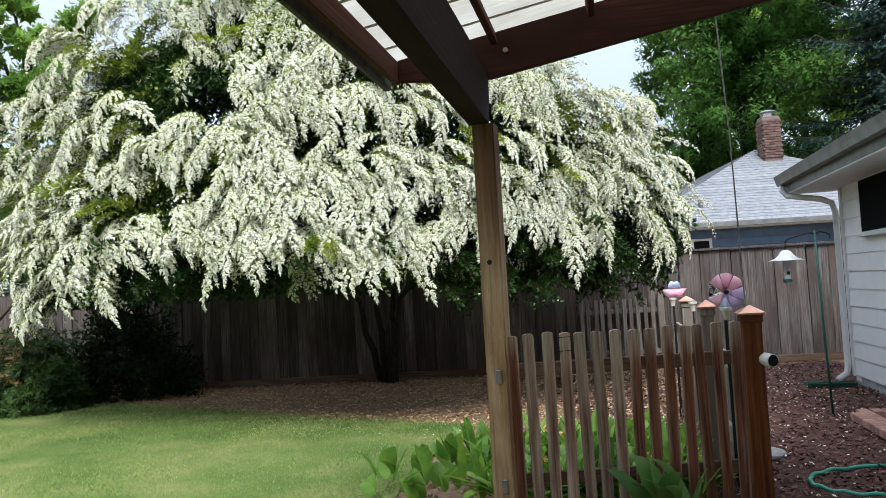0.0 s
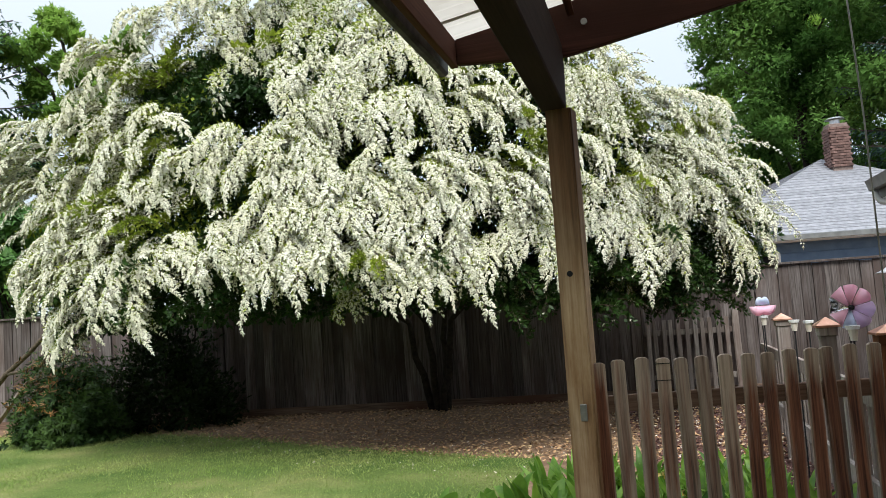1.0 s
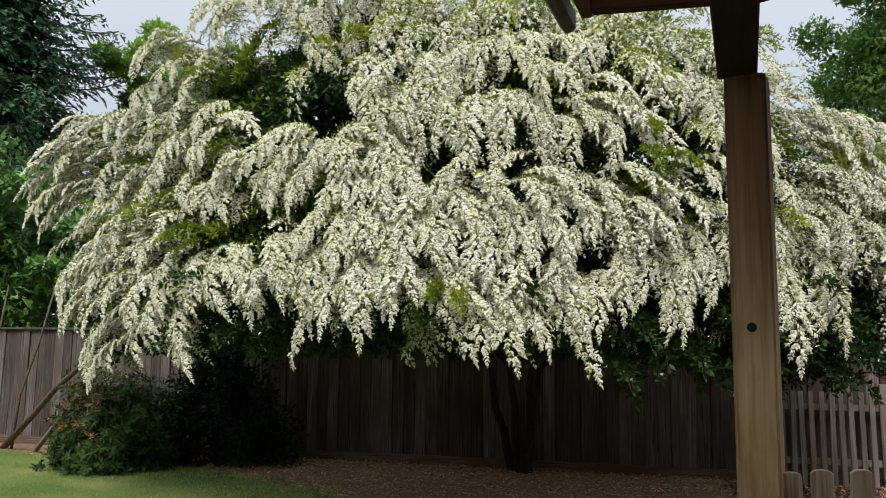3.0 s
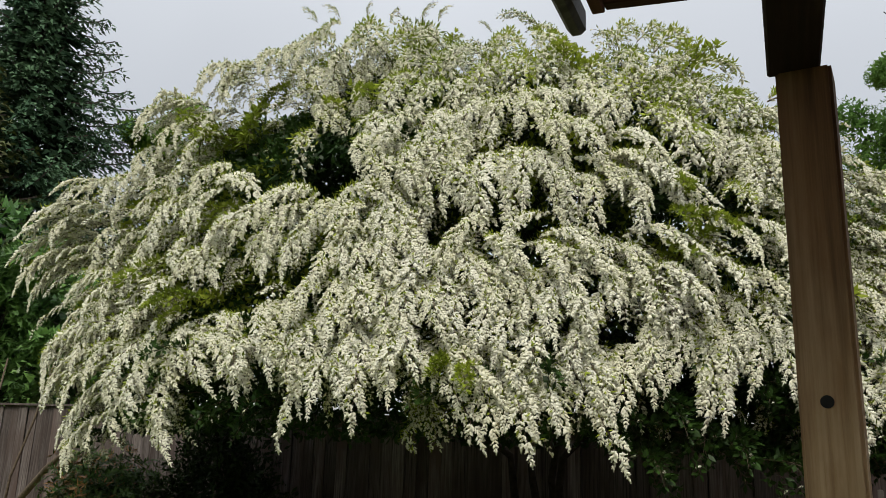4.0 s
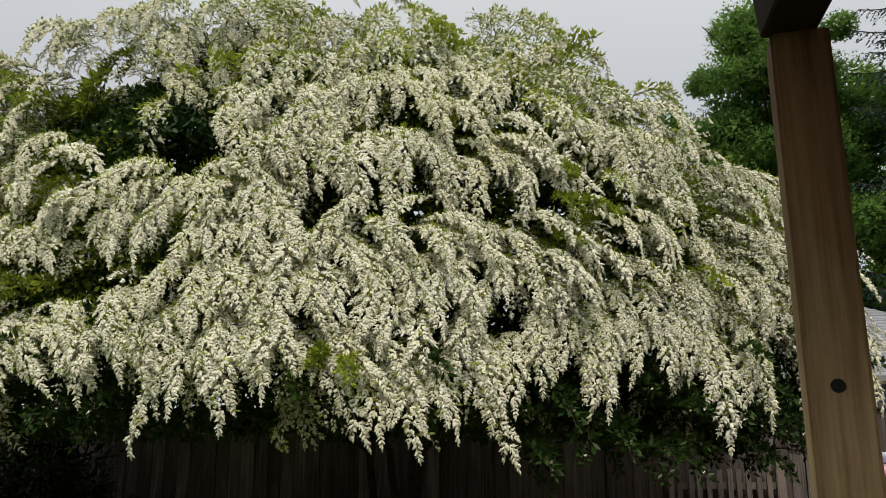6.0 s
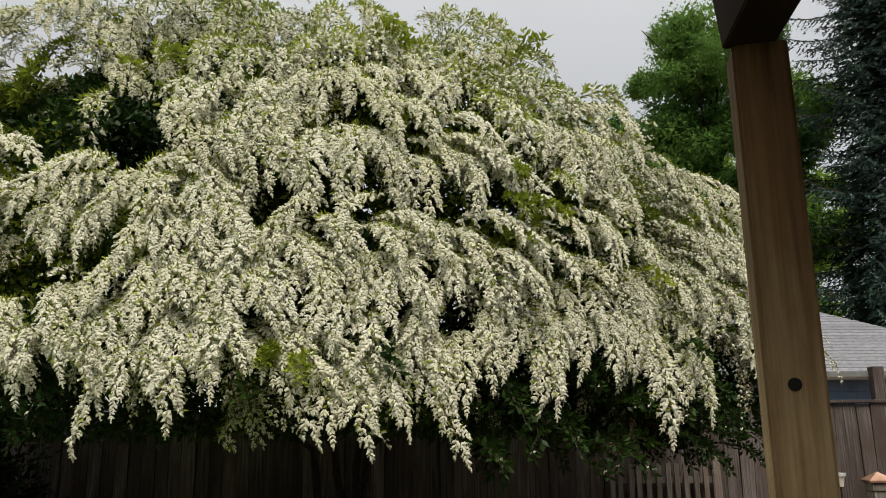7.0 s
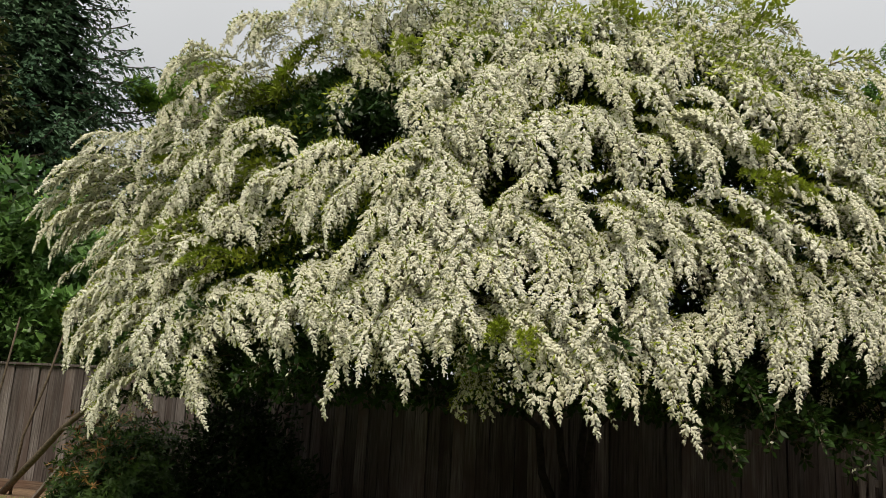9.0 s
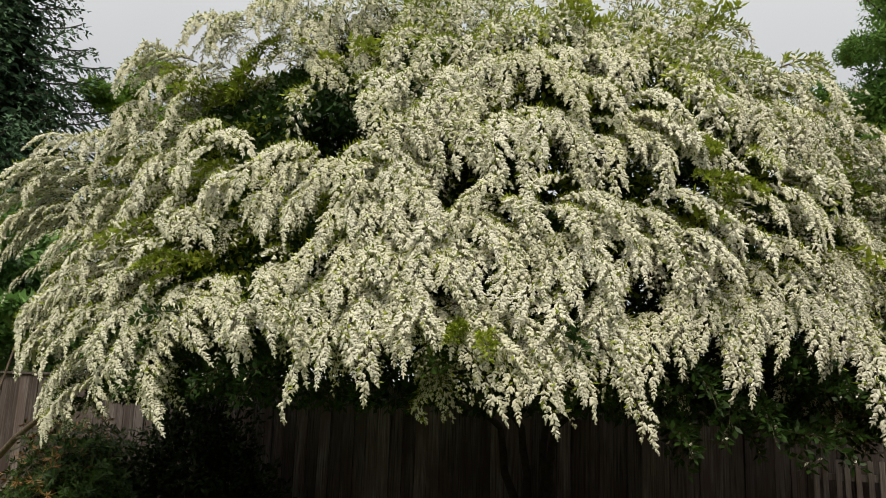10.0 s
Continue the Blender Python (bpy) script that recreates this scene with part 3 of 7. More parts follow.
def build_patio_roof():
    """Origin at the low front corner of the roof; x to the house, y ahead. It slopes up towards the house."""
    roof = thing("patio_roof", pose(-0.20, 5.49, 2.79, 0, 0, YAW), "lean-to patio roof with dark timber rafters and translucent panels", "patio roof")
    wide, deep = 4.4, 7.5
    tilt = pose(0, 0, 0, 0, -SLOPE, 0)
    # beam along the low side, resting on the post
    bm = bmesh.new()
    prof = [(-0.075, -0.31), (-deep, -0.31), (-deep, 0.05), (-0.01, 0.05), (-0.01, -0.10)]
    f = bm.faces.new([bm.verts.new((0.445, y, z)) for y, z in prof])
    ext = bmesh.ops.extrude_face_region(bm, geom=[f])["geom"]
    bmesh.ops.translate(bm, vec=(0.13, 0, 0), verts=[v for v in ext if isinstance(v, bmesh.types.BMVert)])
    bmesh.ops.recalc_face_normals(bm, faces=bm.faces)
    bmesh.ops.bevel(bm, geom=list(bm.edges), offset=0.006, segments=1, affect="EDGES")
    part("beam", bm, M_BEAM, roof, "heavy dark-stained beam")
    # front rafter with a tapered tail, and one further back
    for y in (-0.02, -1.95, -3.9, -5.85):
        bm = bmesh.new()
        prof = [(0.0, 0.024), (0.6, -0.015), (wide, 0.64), (wide, 0.915), (0.0, 0.165)]
        f = bm.faces.new([bm.verts.new((x, y - 0.022, z)) for x, z in prof])
        ext = bmesh.ops.extrude_face_region(bm, geom=[f])["geom"]
        bmesh.ops.translate(bm, vec=(0, 0.045, 0), verts=[v for v in ext if isinstance(v, bmesh.types.BMVert)])
        bmesh.ops.recalc_face_normals(bm, faces=bm.faces)
        bmesh.ops.bevel(bm, geom=list(bm.edges), offset=0.004, segments=1, affect="EDGES")
        part("rafter", bm, M_RAFTER, roof)
    bm = bmesh.new()
    box(bm, -0.022, -deep / 2, 0.09, 0.04, deep, 0.15, bevel=0.004)
    part("edge_board", bm, M_RAFTER_Y, roof)
    for x in (0.66, 1.27, 1.88, 2.5, 3.1, 3.7):
        bm = bmesh.new()
        box(bm, x, -deep / 2 - 0.05, 0.115, 0.04, deep - 0.05, 0.085, tilt, 0.003)
        part("purlin", bm, M_RAFTER_Y, roof)
    bm = bmesh.new()
    rod(bm, (0.70, -0.043, 0.15), (0.70, -0.056, 0.15), 0.017, seg=14)
    part("washer", bm, M_STEEL, roof, "round pale washer")
    # corrugated panels, waves running up the slope
    verts, faces, n = [], [], 260
    for i in range(n + 1):
        y = 0.06 - (deep + 0.1) * i / n
        z = 0.175 + 0.011 * math.sin(i * math.tau / 2.6)
        verts += [(-0.08, y, z), (wide, y, z)]
    for i in range(n):
        faces.append((2 * i, 2 * i + 1, 2 * i + 3, 2 * i + 2))
    me = mesh_from("roof_panel", verts, faces, [M_ROOF], smooth=True)
    me.transform(tilt)
    part_mesh("roof_panel", me, roof, label="pale translucent corrugated sheets")
    for k in range(8):
        bm = bmesh.new()
        box(bm, wide / 2, -0.32 - 0.42 * k, 0.158, wide, 0.028, 0.004, tilt)
        part("panel_lap", bm, M_ROOF, roof)
    # gutter along the low edge: an open trough
    verts, faces = [], []
    prof = [(-0.02, 0.06), (-0.02, -0.05), (-0.05, -0.075), (-0.10, -0.075), (-0.135, -0.03), (-0.14, 0.06), (-0.13, 0.06), (-0.125, -0.025), (-0.095, -0.065), (-0.055, -0.065), (-0.03, -0.045), (-0.03, 0.06)]
    for y in (0.10, -deep):
        verts += [((x + 0.02) * 0.55 - 0.085, y, z * 0.6 + 0.055) for x, z in prof]
    m = len(prof)
    for i in range(m):
        faces.append((i, (i + 1) % m, m + (i + 1) % m, m + i))
    faces.append([0, 1, 2, 3, 4, 5])
    part_mesh("gutter", mesh_from("gutter", verts, faces, [M_GUTTER]), roof, label="dark weathered rain gutter")


M_RAFTER_Y = wood("red_stained_edge", (0.13, 0.055, 0.036), (0.08, 0.031, 0.021), (0.035, 0.014, 0.011), along="y", stain=(0.09, 0.04, 0.028), low=0.9, high=1.1)
build_patio_roof()


# ---- low picket fence between post and newel ----
def worn_picket(name, start, full, stained):
    """Stain that survives in the middle of the face and low down; edges and tops are bare and grey."""
    m, nt, b = nodes_of(name, 0.75)
    fine = noise_node(nt, 70.0, 5.0, (1, 1, 0.03), 0.6)
    streak = noise_node(nt, 26.0, 4.0, (1, 1, 0.06), 0.6)
    grey = ramp_node(nt, fine.outputs["Fac"], [(0.32, (0.19, 0.148, 0.112)), (0.5, (0.34, 0.275, 0.212)), (0.7, (0.46, 0.385, 0.30))]).outputs[0]
    red = ramp_node(nt, fine.outputs["Fac"], [(0.32, (0.035, 0.015, 0.010)), (0.5, (0.15, 0.06, 0.034)), (0.72, (0.27, 0.125, 0.068))]).outputs[0]
    co = nt.nodes.new("ShaderNodeTexCoord")
    sp = nt.nodes.new("ShaderNodeSeparateXYZ")
    nt.links.new(co.outputs["Object"], sp.inputs[0])
    low = nt.nodes.new("ShaderNodeMapRange")
    low.inputs["From Min"].default_value, low.inputs["From Max"].default_value = full, start
    low.inputs["To Min"].default_value, low.inputs["To Max"].default_value = stained, 0.0
    nt.links.new(sp.outputs["Z"], low.inputs["Value"])
    ab = nt.nodes.new("ShaderNodeMath")
    ab.operation = "ABSOLUTE"
    nt.links.new(sp.outputs["X"], ab.inputs[0])
    edge = nt.nodes.new("ShaderNodeMapRange")
    edge.inputs["From Min"].default_value, edge.inputs["From Max"].default_value = 0.018, 0.031
    edge.inputs["To Min"].default_value, edge.inputs["To Max"].default_value = 0.0, 0.55
    nt.links.new(ab.outputs[0], edge.inputs["Value"])
    wide = nt.nodes.new("ShaderNodeMapRange")
    wide.inputs["From Min"].default_value, wide.inputs["From Max"].default_value = 0.3, 0.7
    wide.inputs["To Min"].default_value, wide.inputs["To Max"].default_value = -0.6, 0.6
    nt.links.new(streak.outputs["Fac"], wide.inputs["Value"])
    s1 = nt.nodes.new("ShaderNodeMath")
    s1.operation = "ADD"
    nt.links.new(low.outputs[0], s1.inputs[0])
    nt.links.new(wide.outputs[0], s1.inputs[1])
    s2 = nt.nodes.new("ShaderNodeMath")
    s2.operation, s2.use_clamp = "SUBTRACT", True
    nt.links.new(s1.outputs[0], s2.inputs[0])
    nt.links.new(edge.outputs[0], s2.inputs[1])
    nt.links.new(vary(nt, mix_node(nt, grey, red, s2.outputs[0]), 0.75, 1.2), b.inputs["Base Color"])
    bump_node(nt, fine.outputs["Fac"], b, 0.4, 0.004)
    return m


M_PICK_A = worn_picket("worn_grey_picket", 1.10, 0.6, 0.5)
M_PICK_B = worn_picket("worn_stained_picket", 1.14, 0.90, 1.15)

def build_picket_fence():
    fence = thing("picket_fence", pose(0.39, 5.36, 0, 0, 0, 5.0), "low worn brown picket fence beside the patio post", "fence")
    meshes = [board_mesh("picket", 0.068, 0.022, 1.12, m, 0.016, 40 + i, 0.002) for i, m in enumerate([M_PICK_A] * 4 + [M_PICK_B] * 4)]
    rng = random.Random(8)
    for k in range(14):
        me = meshes[k % 4] if k in (1, 2, 3, 4, 5, 6) else meshes[4 + k % 4]
        part_mesh("picket", me, fence, pose(0.03 + k * 0.1065, 0, 0.045 + rng.uniform(-0.008, 0.008), rng.uniform(-0.6, 0.6), rng.uniform(-0.8, 0.8), 0))
    for zz in (0.945, 0.27):
        bm = bmesh.new()
        box(bm, 0.69, 0.03, zz, 1.42, 0.035, 0.085, bevel=0.004)
        part("rail", bm, M_PICKETX, fence)
    for zz in (1.135, 1.05):
        bm = bmesh.new()
        box(bm, 0.03 + 3 * 0.1065, -0.001, zz, 0.075, 0.028, 0.004)
        part("wire_band", bm, M_BLACK, fence, "dark wire round a picket")


build_picket_fence()


def build_capped_post(name, x, y, h, w, mat, label, group=""):
    post = thing(name, pose(x, y, 0, 0, 0, YAW), label, "post", group)
    bm = bmesh.new()
    box(bm, 0, 0, h / 2, w, w, h, bevel=0.005)
    part("shaft", bm, mat, post)
    bm = bmesh.new()
    box(bm, 0, 0, h - 0.012, w + 0.02, w + 0.02, 0.05, bevel=0.004)
    part("collar", bm, mat, post)
    bm = bmesh.new()
    c = w / 2 + 0.026
    lo = [bm.verts.new((sx * c, sy * c, h + 0.014)) for sx, sy in ((-1, -1), (1, -1), (1, 1), (-1, 1))]
    hi = [bm.verts.new((sx * c, sy * c, h + 0.026)) for sx, sy in ((-1, -1), (1, -1), (1, 1), (-1, 1))]
    top = bm.verts.new((0, 0, h + 0.075))
    bm.faces.new(lo[::-1])
    for k in range(4):
        bm.faces.new((lo[k], lo[(k + 1) % 4], hi[(k + 1) % 4], hi[k]))
        bm.faces.new((hi[k], hi[(k + 1) % 4], top))
    part("cap", bm, M_COPPER, post, "copper pyramid cap")
    return post


build_capped_post("newel_post", 1.95, 5.62, 1.185, 0.117, M_NEWEL, "red-brown stained fence post with a copper cap")
build_capped_post("fence_post", 1.83, 6.17, 1.215, 0.085, M_PICKET_G, "grey fence post with a copper pyramid cap", "side fence posts")
build_capped_post("fence_post", 2.25, 8.40, 1.19, 0.10, M_PICKET_G, "grey fence post with a copper pyramid cap", "side fence posts")


def build_side_fence():
    fence = thing("side_fence", pose(1.95, 5.75, 0, 0, 0, YAW + 0.4), "low grey board fence running back beside the mulch", "fence")
    me = board_mesh("picket", 0.07, 0.018, 0.86, M_PICKET_G, 0.012, 61)
    for k in range(30):
        part_mesh("picket", me, fence, pose(0, 0.06 + k * 0.155, 0.02, 0, 0, 90))
    for zz in (0.84, 0.3):
        bm = bmesh.new()
        box(bm, -0.03, 2.3, zz, 0.035, 4.7, 0.11, bevel=0.003)
        part("rail", bm, M_PICKET_G, fence)


build_side_fence()


# ---- the white house ----
def build_house():
    house = thing("white_house", pose(4.80, 10.6, 0, 0, 0, YAW), "white house with lap siding, soffit and grey gutter", "house")
    deep = 13.0
    # local: wall face at x = 0 looking to -x, the far corner at y = 0, running to -y
    for k in range(11):
        bm = bmesh.new()
        z = 0.12 + 0.213 * k
        geo = box(bm, 0.01, -deep / 2, z + 0.11, 0.016, deep, 0.225, bevel=0.002)
        bmesh.ops.rotate(bm, verts=geo, cent=(0, 0, z + 0.22), matrix=Matrix.Rotation(radians(4.0), 3, "Y"))
        part("siding_board", bm, M_SIDING, house)
    bm = bmesh.new()
    box(bm, 0.13, -deep / 2 - 0.01, 1.25, 0.2, deep - 0.03, 2.4)
    box(bm, 4.0, -0.15, 1.25, 8.0, 0.2, 2.4)
    part("wall", bm, M_SIDING, house)
    bm = bmesh.new()
    box(bm, -0.012, -0.04, 1.27, 0.03, 0.09, 2.34, bevel=0.003)
    part("corner_board", bm, M_TRIM, house)
    for k in range(20):
        bm = bmesh.new()
        box(bm, 0.08, -0.2 - 0.41 * k, 0.03, 0.15, 0.395, 0.19, bevel=0.006)
        part("foundation_block", bm, M_BLOCK, house)
    bm = bmesh.new()
    box(bm, -0.25, -deep / 2 + 0.15, 2.455, 0.6, deep + 0.55, 0.018)
    part("soffit", bm, M_TRIM, house)
    bm = bmesh.new()
    box(bm, -0.545, -deep / 2 + 0.15, 2.56, 0.025, deep + 0.5, 0.2, bevel=0.003)
    box(bm, -0.2, 0.41, 2.56, 0.7, 0.025, 0.2, bevel=0.003)
    part("fascia", bm, M_FASCIA, house)
    verts, faces = [], []
    prof = [(-0.56, 0.09), (-0.56, -0.03), (-0.60, -0.045), (-0.65, -0.03), (-0.665, 0.03), (-0.685, 0.09), (-0.675, 0.09), (-0.655, 0.03), (-0.64, -0.02), (-0.60, -0.035), (-0.57, -0.02), (-0.57, 0.09)]
    for y in (0.45, -deep):
        verts += [(x, y, 2.60 + z) for x, z in prof]
    m = len(prof)
    for i in range(m):
        faces.append((i, (i + 1) % m, m + (i + 1) % m, m + i))
    faces.append([0, 1, 2, 3, 4, 5])
    part_mesh("gutter", mesh_from("gutter", verts, faces, [M_FASCIA]), house, label="grey painted gutter")
    # roof slope in shingle courses
    bm = bmesh.new()
    box(bm, 1.5, -deep / 2, 2.68 + 2.1 * 0.4, 4.2 / math.cos(math.atan(0.4)), deep + 0.5, 0.02)
    bmesh.ops.rotate(bm, verts=bm.verts, cent=(1.5, 0, 2.68 + 2.1 * 0.4), matrix=Matrix.Rotation(-math.atan(0.4), 3, "Y"))
    roof = part("roof", bm, M_SHINGLE, house)
    for k in range(26):
        x0, x1 = -0.6 + 0.16 * k, -0.6 + 0.16 * (k + 1) + 0.03
        z0, z1 = 2.69 + 0.16 * k * 0.4 + 0.022, 2.70 + (0.16 * (k + 1) + 0.03) * 0.4
        verts = [(x0, 0.5, z0), (x0, -deep, z0), (x1, -deep, z1), (x1, 0.5, z1), (x0, 0.5, z0 - 0.012), (x0, -deep, z0 - 0.012)]
        part_mesh("shingle_course", mesh_from("shingle_course", verts, [(0, 1, 2, 3), (1, 0, 4, 5)], [M_SHINGLE]), roof)
    # window
    bm = bmesh.new()
    box(bm, -0.02, -1.7, 2.125, 0.05, 1.7, 0.64)
    win = part("window", bm, M_TRIM, house, "white-framed dark window")
    bm = bmesh.new()
    box(bm, -0.042, -1.7, 2.135, 0.012, 1.62, 0.585)
    part("pane", bm, M_PANE, win, "dark reflecting glass")
    bm = bmesh.new()
    box(bm, -0.05, -1.7, 1.80, 0.08, 1.76, 0.03, bevel=0.003)
    part("sill", bm, M_TRIM, win)
    # downspout
    bm = bmesh.new()
    tube(bm, [(-0.61, 0.33, 2.60), (-0.61, 0.32, 2.49), (-0.57, 0.29, 2.42), (-0.2, 0.10, 2.33), (-0.09, 0.06, 2.27), (-0.06, 0.05, 2.15), (-0.06, 0.05, 0.22), (-0.08, 0.03, 0.13), (-0.22, -0.06, 0.06)], 0.038, 10)
    part("downspout", bm, M_TRIM, house, "white painted downspout", True)


build_house()


def build_splash_trough():
    t = thing("splash_trough", pose(4.37, 10.30, 0.02, 0, 0, -8), "dark green plastic splash trough below the downspout", "splash block")
    verts, faces = [], []
    prof = [(-0.09, 0.05), (-0.075, 0.0), (0.075, 0.0), (0.09, 0.05), (0.08, 0.05), (0.068, 0.012), (-0.068, 0.012), (-0.08, 0.05)]
    for x in (-0.28, 0.28):
        verts += [(x, y, z) for y, z in prof]
    for i in range(8):
        faces.append((i, (i + 1) % 8, 8 + (i + 1) % 8, 8 + i))
    faces += [tuple(range(8)), tuple(range(15, 7, -1))]
    part_mesh("trough", mesh_from("trough", verts, faces, [M_GREEN_METAL]), t)


build_splash_trough()


def build_planter_edge():
    p = thing("brick_edging", pose(3.74, 8.2, 0, 0, 0, YAW), "square bed edged with flat red pavers beside the house", "edging")
    bm = bmesh.new()
    box(bm, 0, 0, 0.035, 0.2, 0.1, 0.07, bevel=0.006)
    me = bpy.data.meshes.new("paver")
    bm.to_mesh(me)
    bm.free()
    me.materials.append(M_PAVER)
    rng = random.Random(3)
    for k in range(7):
        part_mesh("paver", me, p, pose(0.05 + k * 0.115, 0.03, 0.02, 0, 0, 90 + rng.uniform(-2, 2)))
    for k in range(14):
        part_mesh("paver", me, p, pose(0.0, -0.12 - k * 0.115, 0.02, 0, 0, rng.uniform(-2, 2)))


build_planter_edge()


def build_flagstones():
    rng = random.Random(9)
    for x, y, r in ((2.62, 8.6, 0.22), (2.55, 7.75, 0.24), (2.4, 6.9, 0.22)):
        st = thing("stepping_stone", pose(x, y, 0.015, 0, 0, rng.uniform(0, 90)), "flat grey stepping stone half buried in mulch", "stone", "stepping stones")
        bm = bmesh.new()
        ring = [bm.verts.new((math.cos(a) * r * rng.uniform(0.85, 1.1), math.sin(a) * r * rng.uniform(0.6, 0.8), 0)) for a in np.linspace(0, math.tau, 11)[:-1]]
        f = bm.faces.new(ring)
        ext = bmesh.ops.extrude_face_region(bm, geom=[f])["geom"]
        bmesh.ops.translate(bm, vec=(0, 0, 0.03), verts=[v for v in ext if isinstance(v, bmesh.types.BMVert)])
        bmesh.ops.recalc_face_normals(bm, faces=bm.faces)
        part("slab", bm, M_FLAG, st)


build_flagstones()


def build_hose():
    h = thing("garden_hose", pose(-0.2, -0.45, 0, 0, 0, 0), "green garden hose lying looped on the mulch", "hose")
    pts = []
    for k in range(40):
        f = k / 39
        a = radians(-100 - 170 * f)
        pts.append((2.95 + 0.42 * math.cos(a) + 0.1 * f, 6.38 + 0.36 * math.sin(a), 0.035 + 0.006 * math.sin(k)))
    ext = [(pts[-1][0] + 0.12 * i, pts[-1][1] + 0.05 * math.sin(i * 0.6) - 0.012 * i, 0.035) for i in range(1, 16)]
    pre = [(pts[0][0] + 0.12 * i, pts[0][1] - 0.04 * i, 0.035) for i in range(14, 0, -1)]
    bm = bmesh.new()
    tube(bm, pre + pts + ext, 0.014, 8)
    part("hose", bm, M_HOSE, h, "", True)


build_hose()


def build_feeder_pole():
    p = thing("feeder_pole", pose(3.60, 8.5, 0, 0, 0, 0), "green metal shepherd pole standing in the mulch", "garden pole")
    bm = bmesh.new()
    tube(bm, [(0.02, 0, 0), (0, 0, 0.9), (-0.02, 0, 1.84)], 0.012, 8)
    part("pole", bm, M_GREEN_METAL, p, "", True)
    bm = bmesh.new()
    tube(bm, [(-0.02, 0, 1.80), (-0.06, 0, 1.82), (-0.16, 0, 1.80), (-0.26, 0, 1.775), (-0.30, 0, 1.76), (-0.315, 0, 1.735)], 0.007, 6)
    part("arm", bm, M_BLACK, p, "thin black hook arm", True)
    bm = bmesh.new()
    tube(bm, [(-0.02, 0, 1.80), (0.03, 0, 1.825), (0.09, 0, 1.81), (0.13, 0, 1.78), (0.12, 0, 1.755)], 0.007, 6)
    part("arm", bm, M_BLACK, p, "thin black hook arm", True)
    f = thing("bird_feeder", pose(3.285, 8.5, 0, 0, 0, 0), "hanging tube bird feeder under a clear white dome", "bird feeder")
    bm = bmesh.new()
    prof = [(0.02, 1.66), (0.05, 1.645), (0.068, 1.615), (0.105, 1.58), (0.168, 1.555), (0.166, 1.55), (0.10, 1.573), (0.063, 1.605), (0.045, 1.636), (0.0, 1.65)]
    rings = [[bm.verts.new((r * math.cos(a), r * math.sin(a), z)) for a in np.linspace(0, math.tau, 25)[:-1]] for r, z in prof[:-1]]
    for r0, r1 in zip(rings, rings[1:]):
        for k in range(24):
            bm.faces.new((r0[k], r0[(k + 1) % 24], r1[(k + 1) % 24], r1[k]))
    part("dome", bm, M_DOME, f, "white weather dome", True)
    bm = bmesh.new()
    rod(bm, (0, 0, 1.37), (0, 0, 1.57), 0.034, seg=16)
    part("tube", bm, M_DOME, f, "pale feeder tube")
    bm = bmesh.new()
    rod(bm, (0, 0, 1.335), (0, 0, 1.37), 0.042, seg=16)
    part("base", bm, M_GREEN_METAL, f, "green base")
    bm = bmesh.new()
    rod(bm, (0, -0.03, 1.43), (0, -0.037, 1.43), 0.016, seg=12)
    part("port", bm, M_BLACK, f, "dark feeding hole")
    bm = bmesh.new()
    tube(bm, [(0, 0, 1.65), (0, 0, 1.70), (0, 0, 1.742)], 0.004, 6)
    part("hanger", bm, M_BLACK, f)


build_feeder_pole()


def build_pinwheel(x, y, z, r, mats, label, tilt):
    w = thing("pinwheel", pose(x, y, 0, 0, 0, 8), label, "pinwheel", "garden pinwheels")
    bm = bmesh.new()
    rod(bm, (0, 0.02, 0), (0, 0.02, z), 0.006, seg=6)
    part("stake", bm, M_BLACK, w)
    rim = pose(0, -0.01, z, tilt, 0, 0)
    for k, mat in enumerate(mats):
        a0 = math.tau * k / len(mats) + 0.25
        verts, faces = [(0, 0, 0)], []
        for j in range(7):
            a = a0 + j / 6 * math.tau / len(mats) * 0.96
            bulge = 0.03 * math.sin(j / 6 * math.pi)
            verts.append((r * 0.55 * math.cos(a), -bulge * 0.7, r * 0.55 * math.sin(a)))
            verts.append((r * math.cos(a), -bulge - 0.012 * j / 6, r * math.sin(a)))
        for j in range(6):
            b = 1 + 2 * j
            faces += [(0, b, b + 2), (b, b + 1, b + 3, b + 2)]
        me = mesh_from("blade", verts, faces, [mat], smooth=True)
        me.transform(rim)
        ob = part_mesh("blade", me, w)
        sol = ob.modifiers.new("thick", "SOLIDIFY")
        sol.thickness = 0.002
    bm = bmesh.new()
    rod(bm, (0, -0.035, z), (0, 0.03, z), 0.014, seg=10)
    part("hub", bm, M_BLACK, w)


build_pinwheel(1.945, 6.1, 1.337, 0.132, [M_PINK, M_PINK, M_PINK, M_GLASS, M_PINK, M_ICE, M_LILAC, M_LILAC], "large pink and lilac pinwheel flower on a stake", -6)


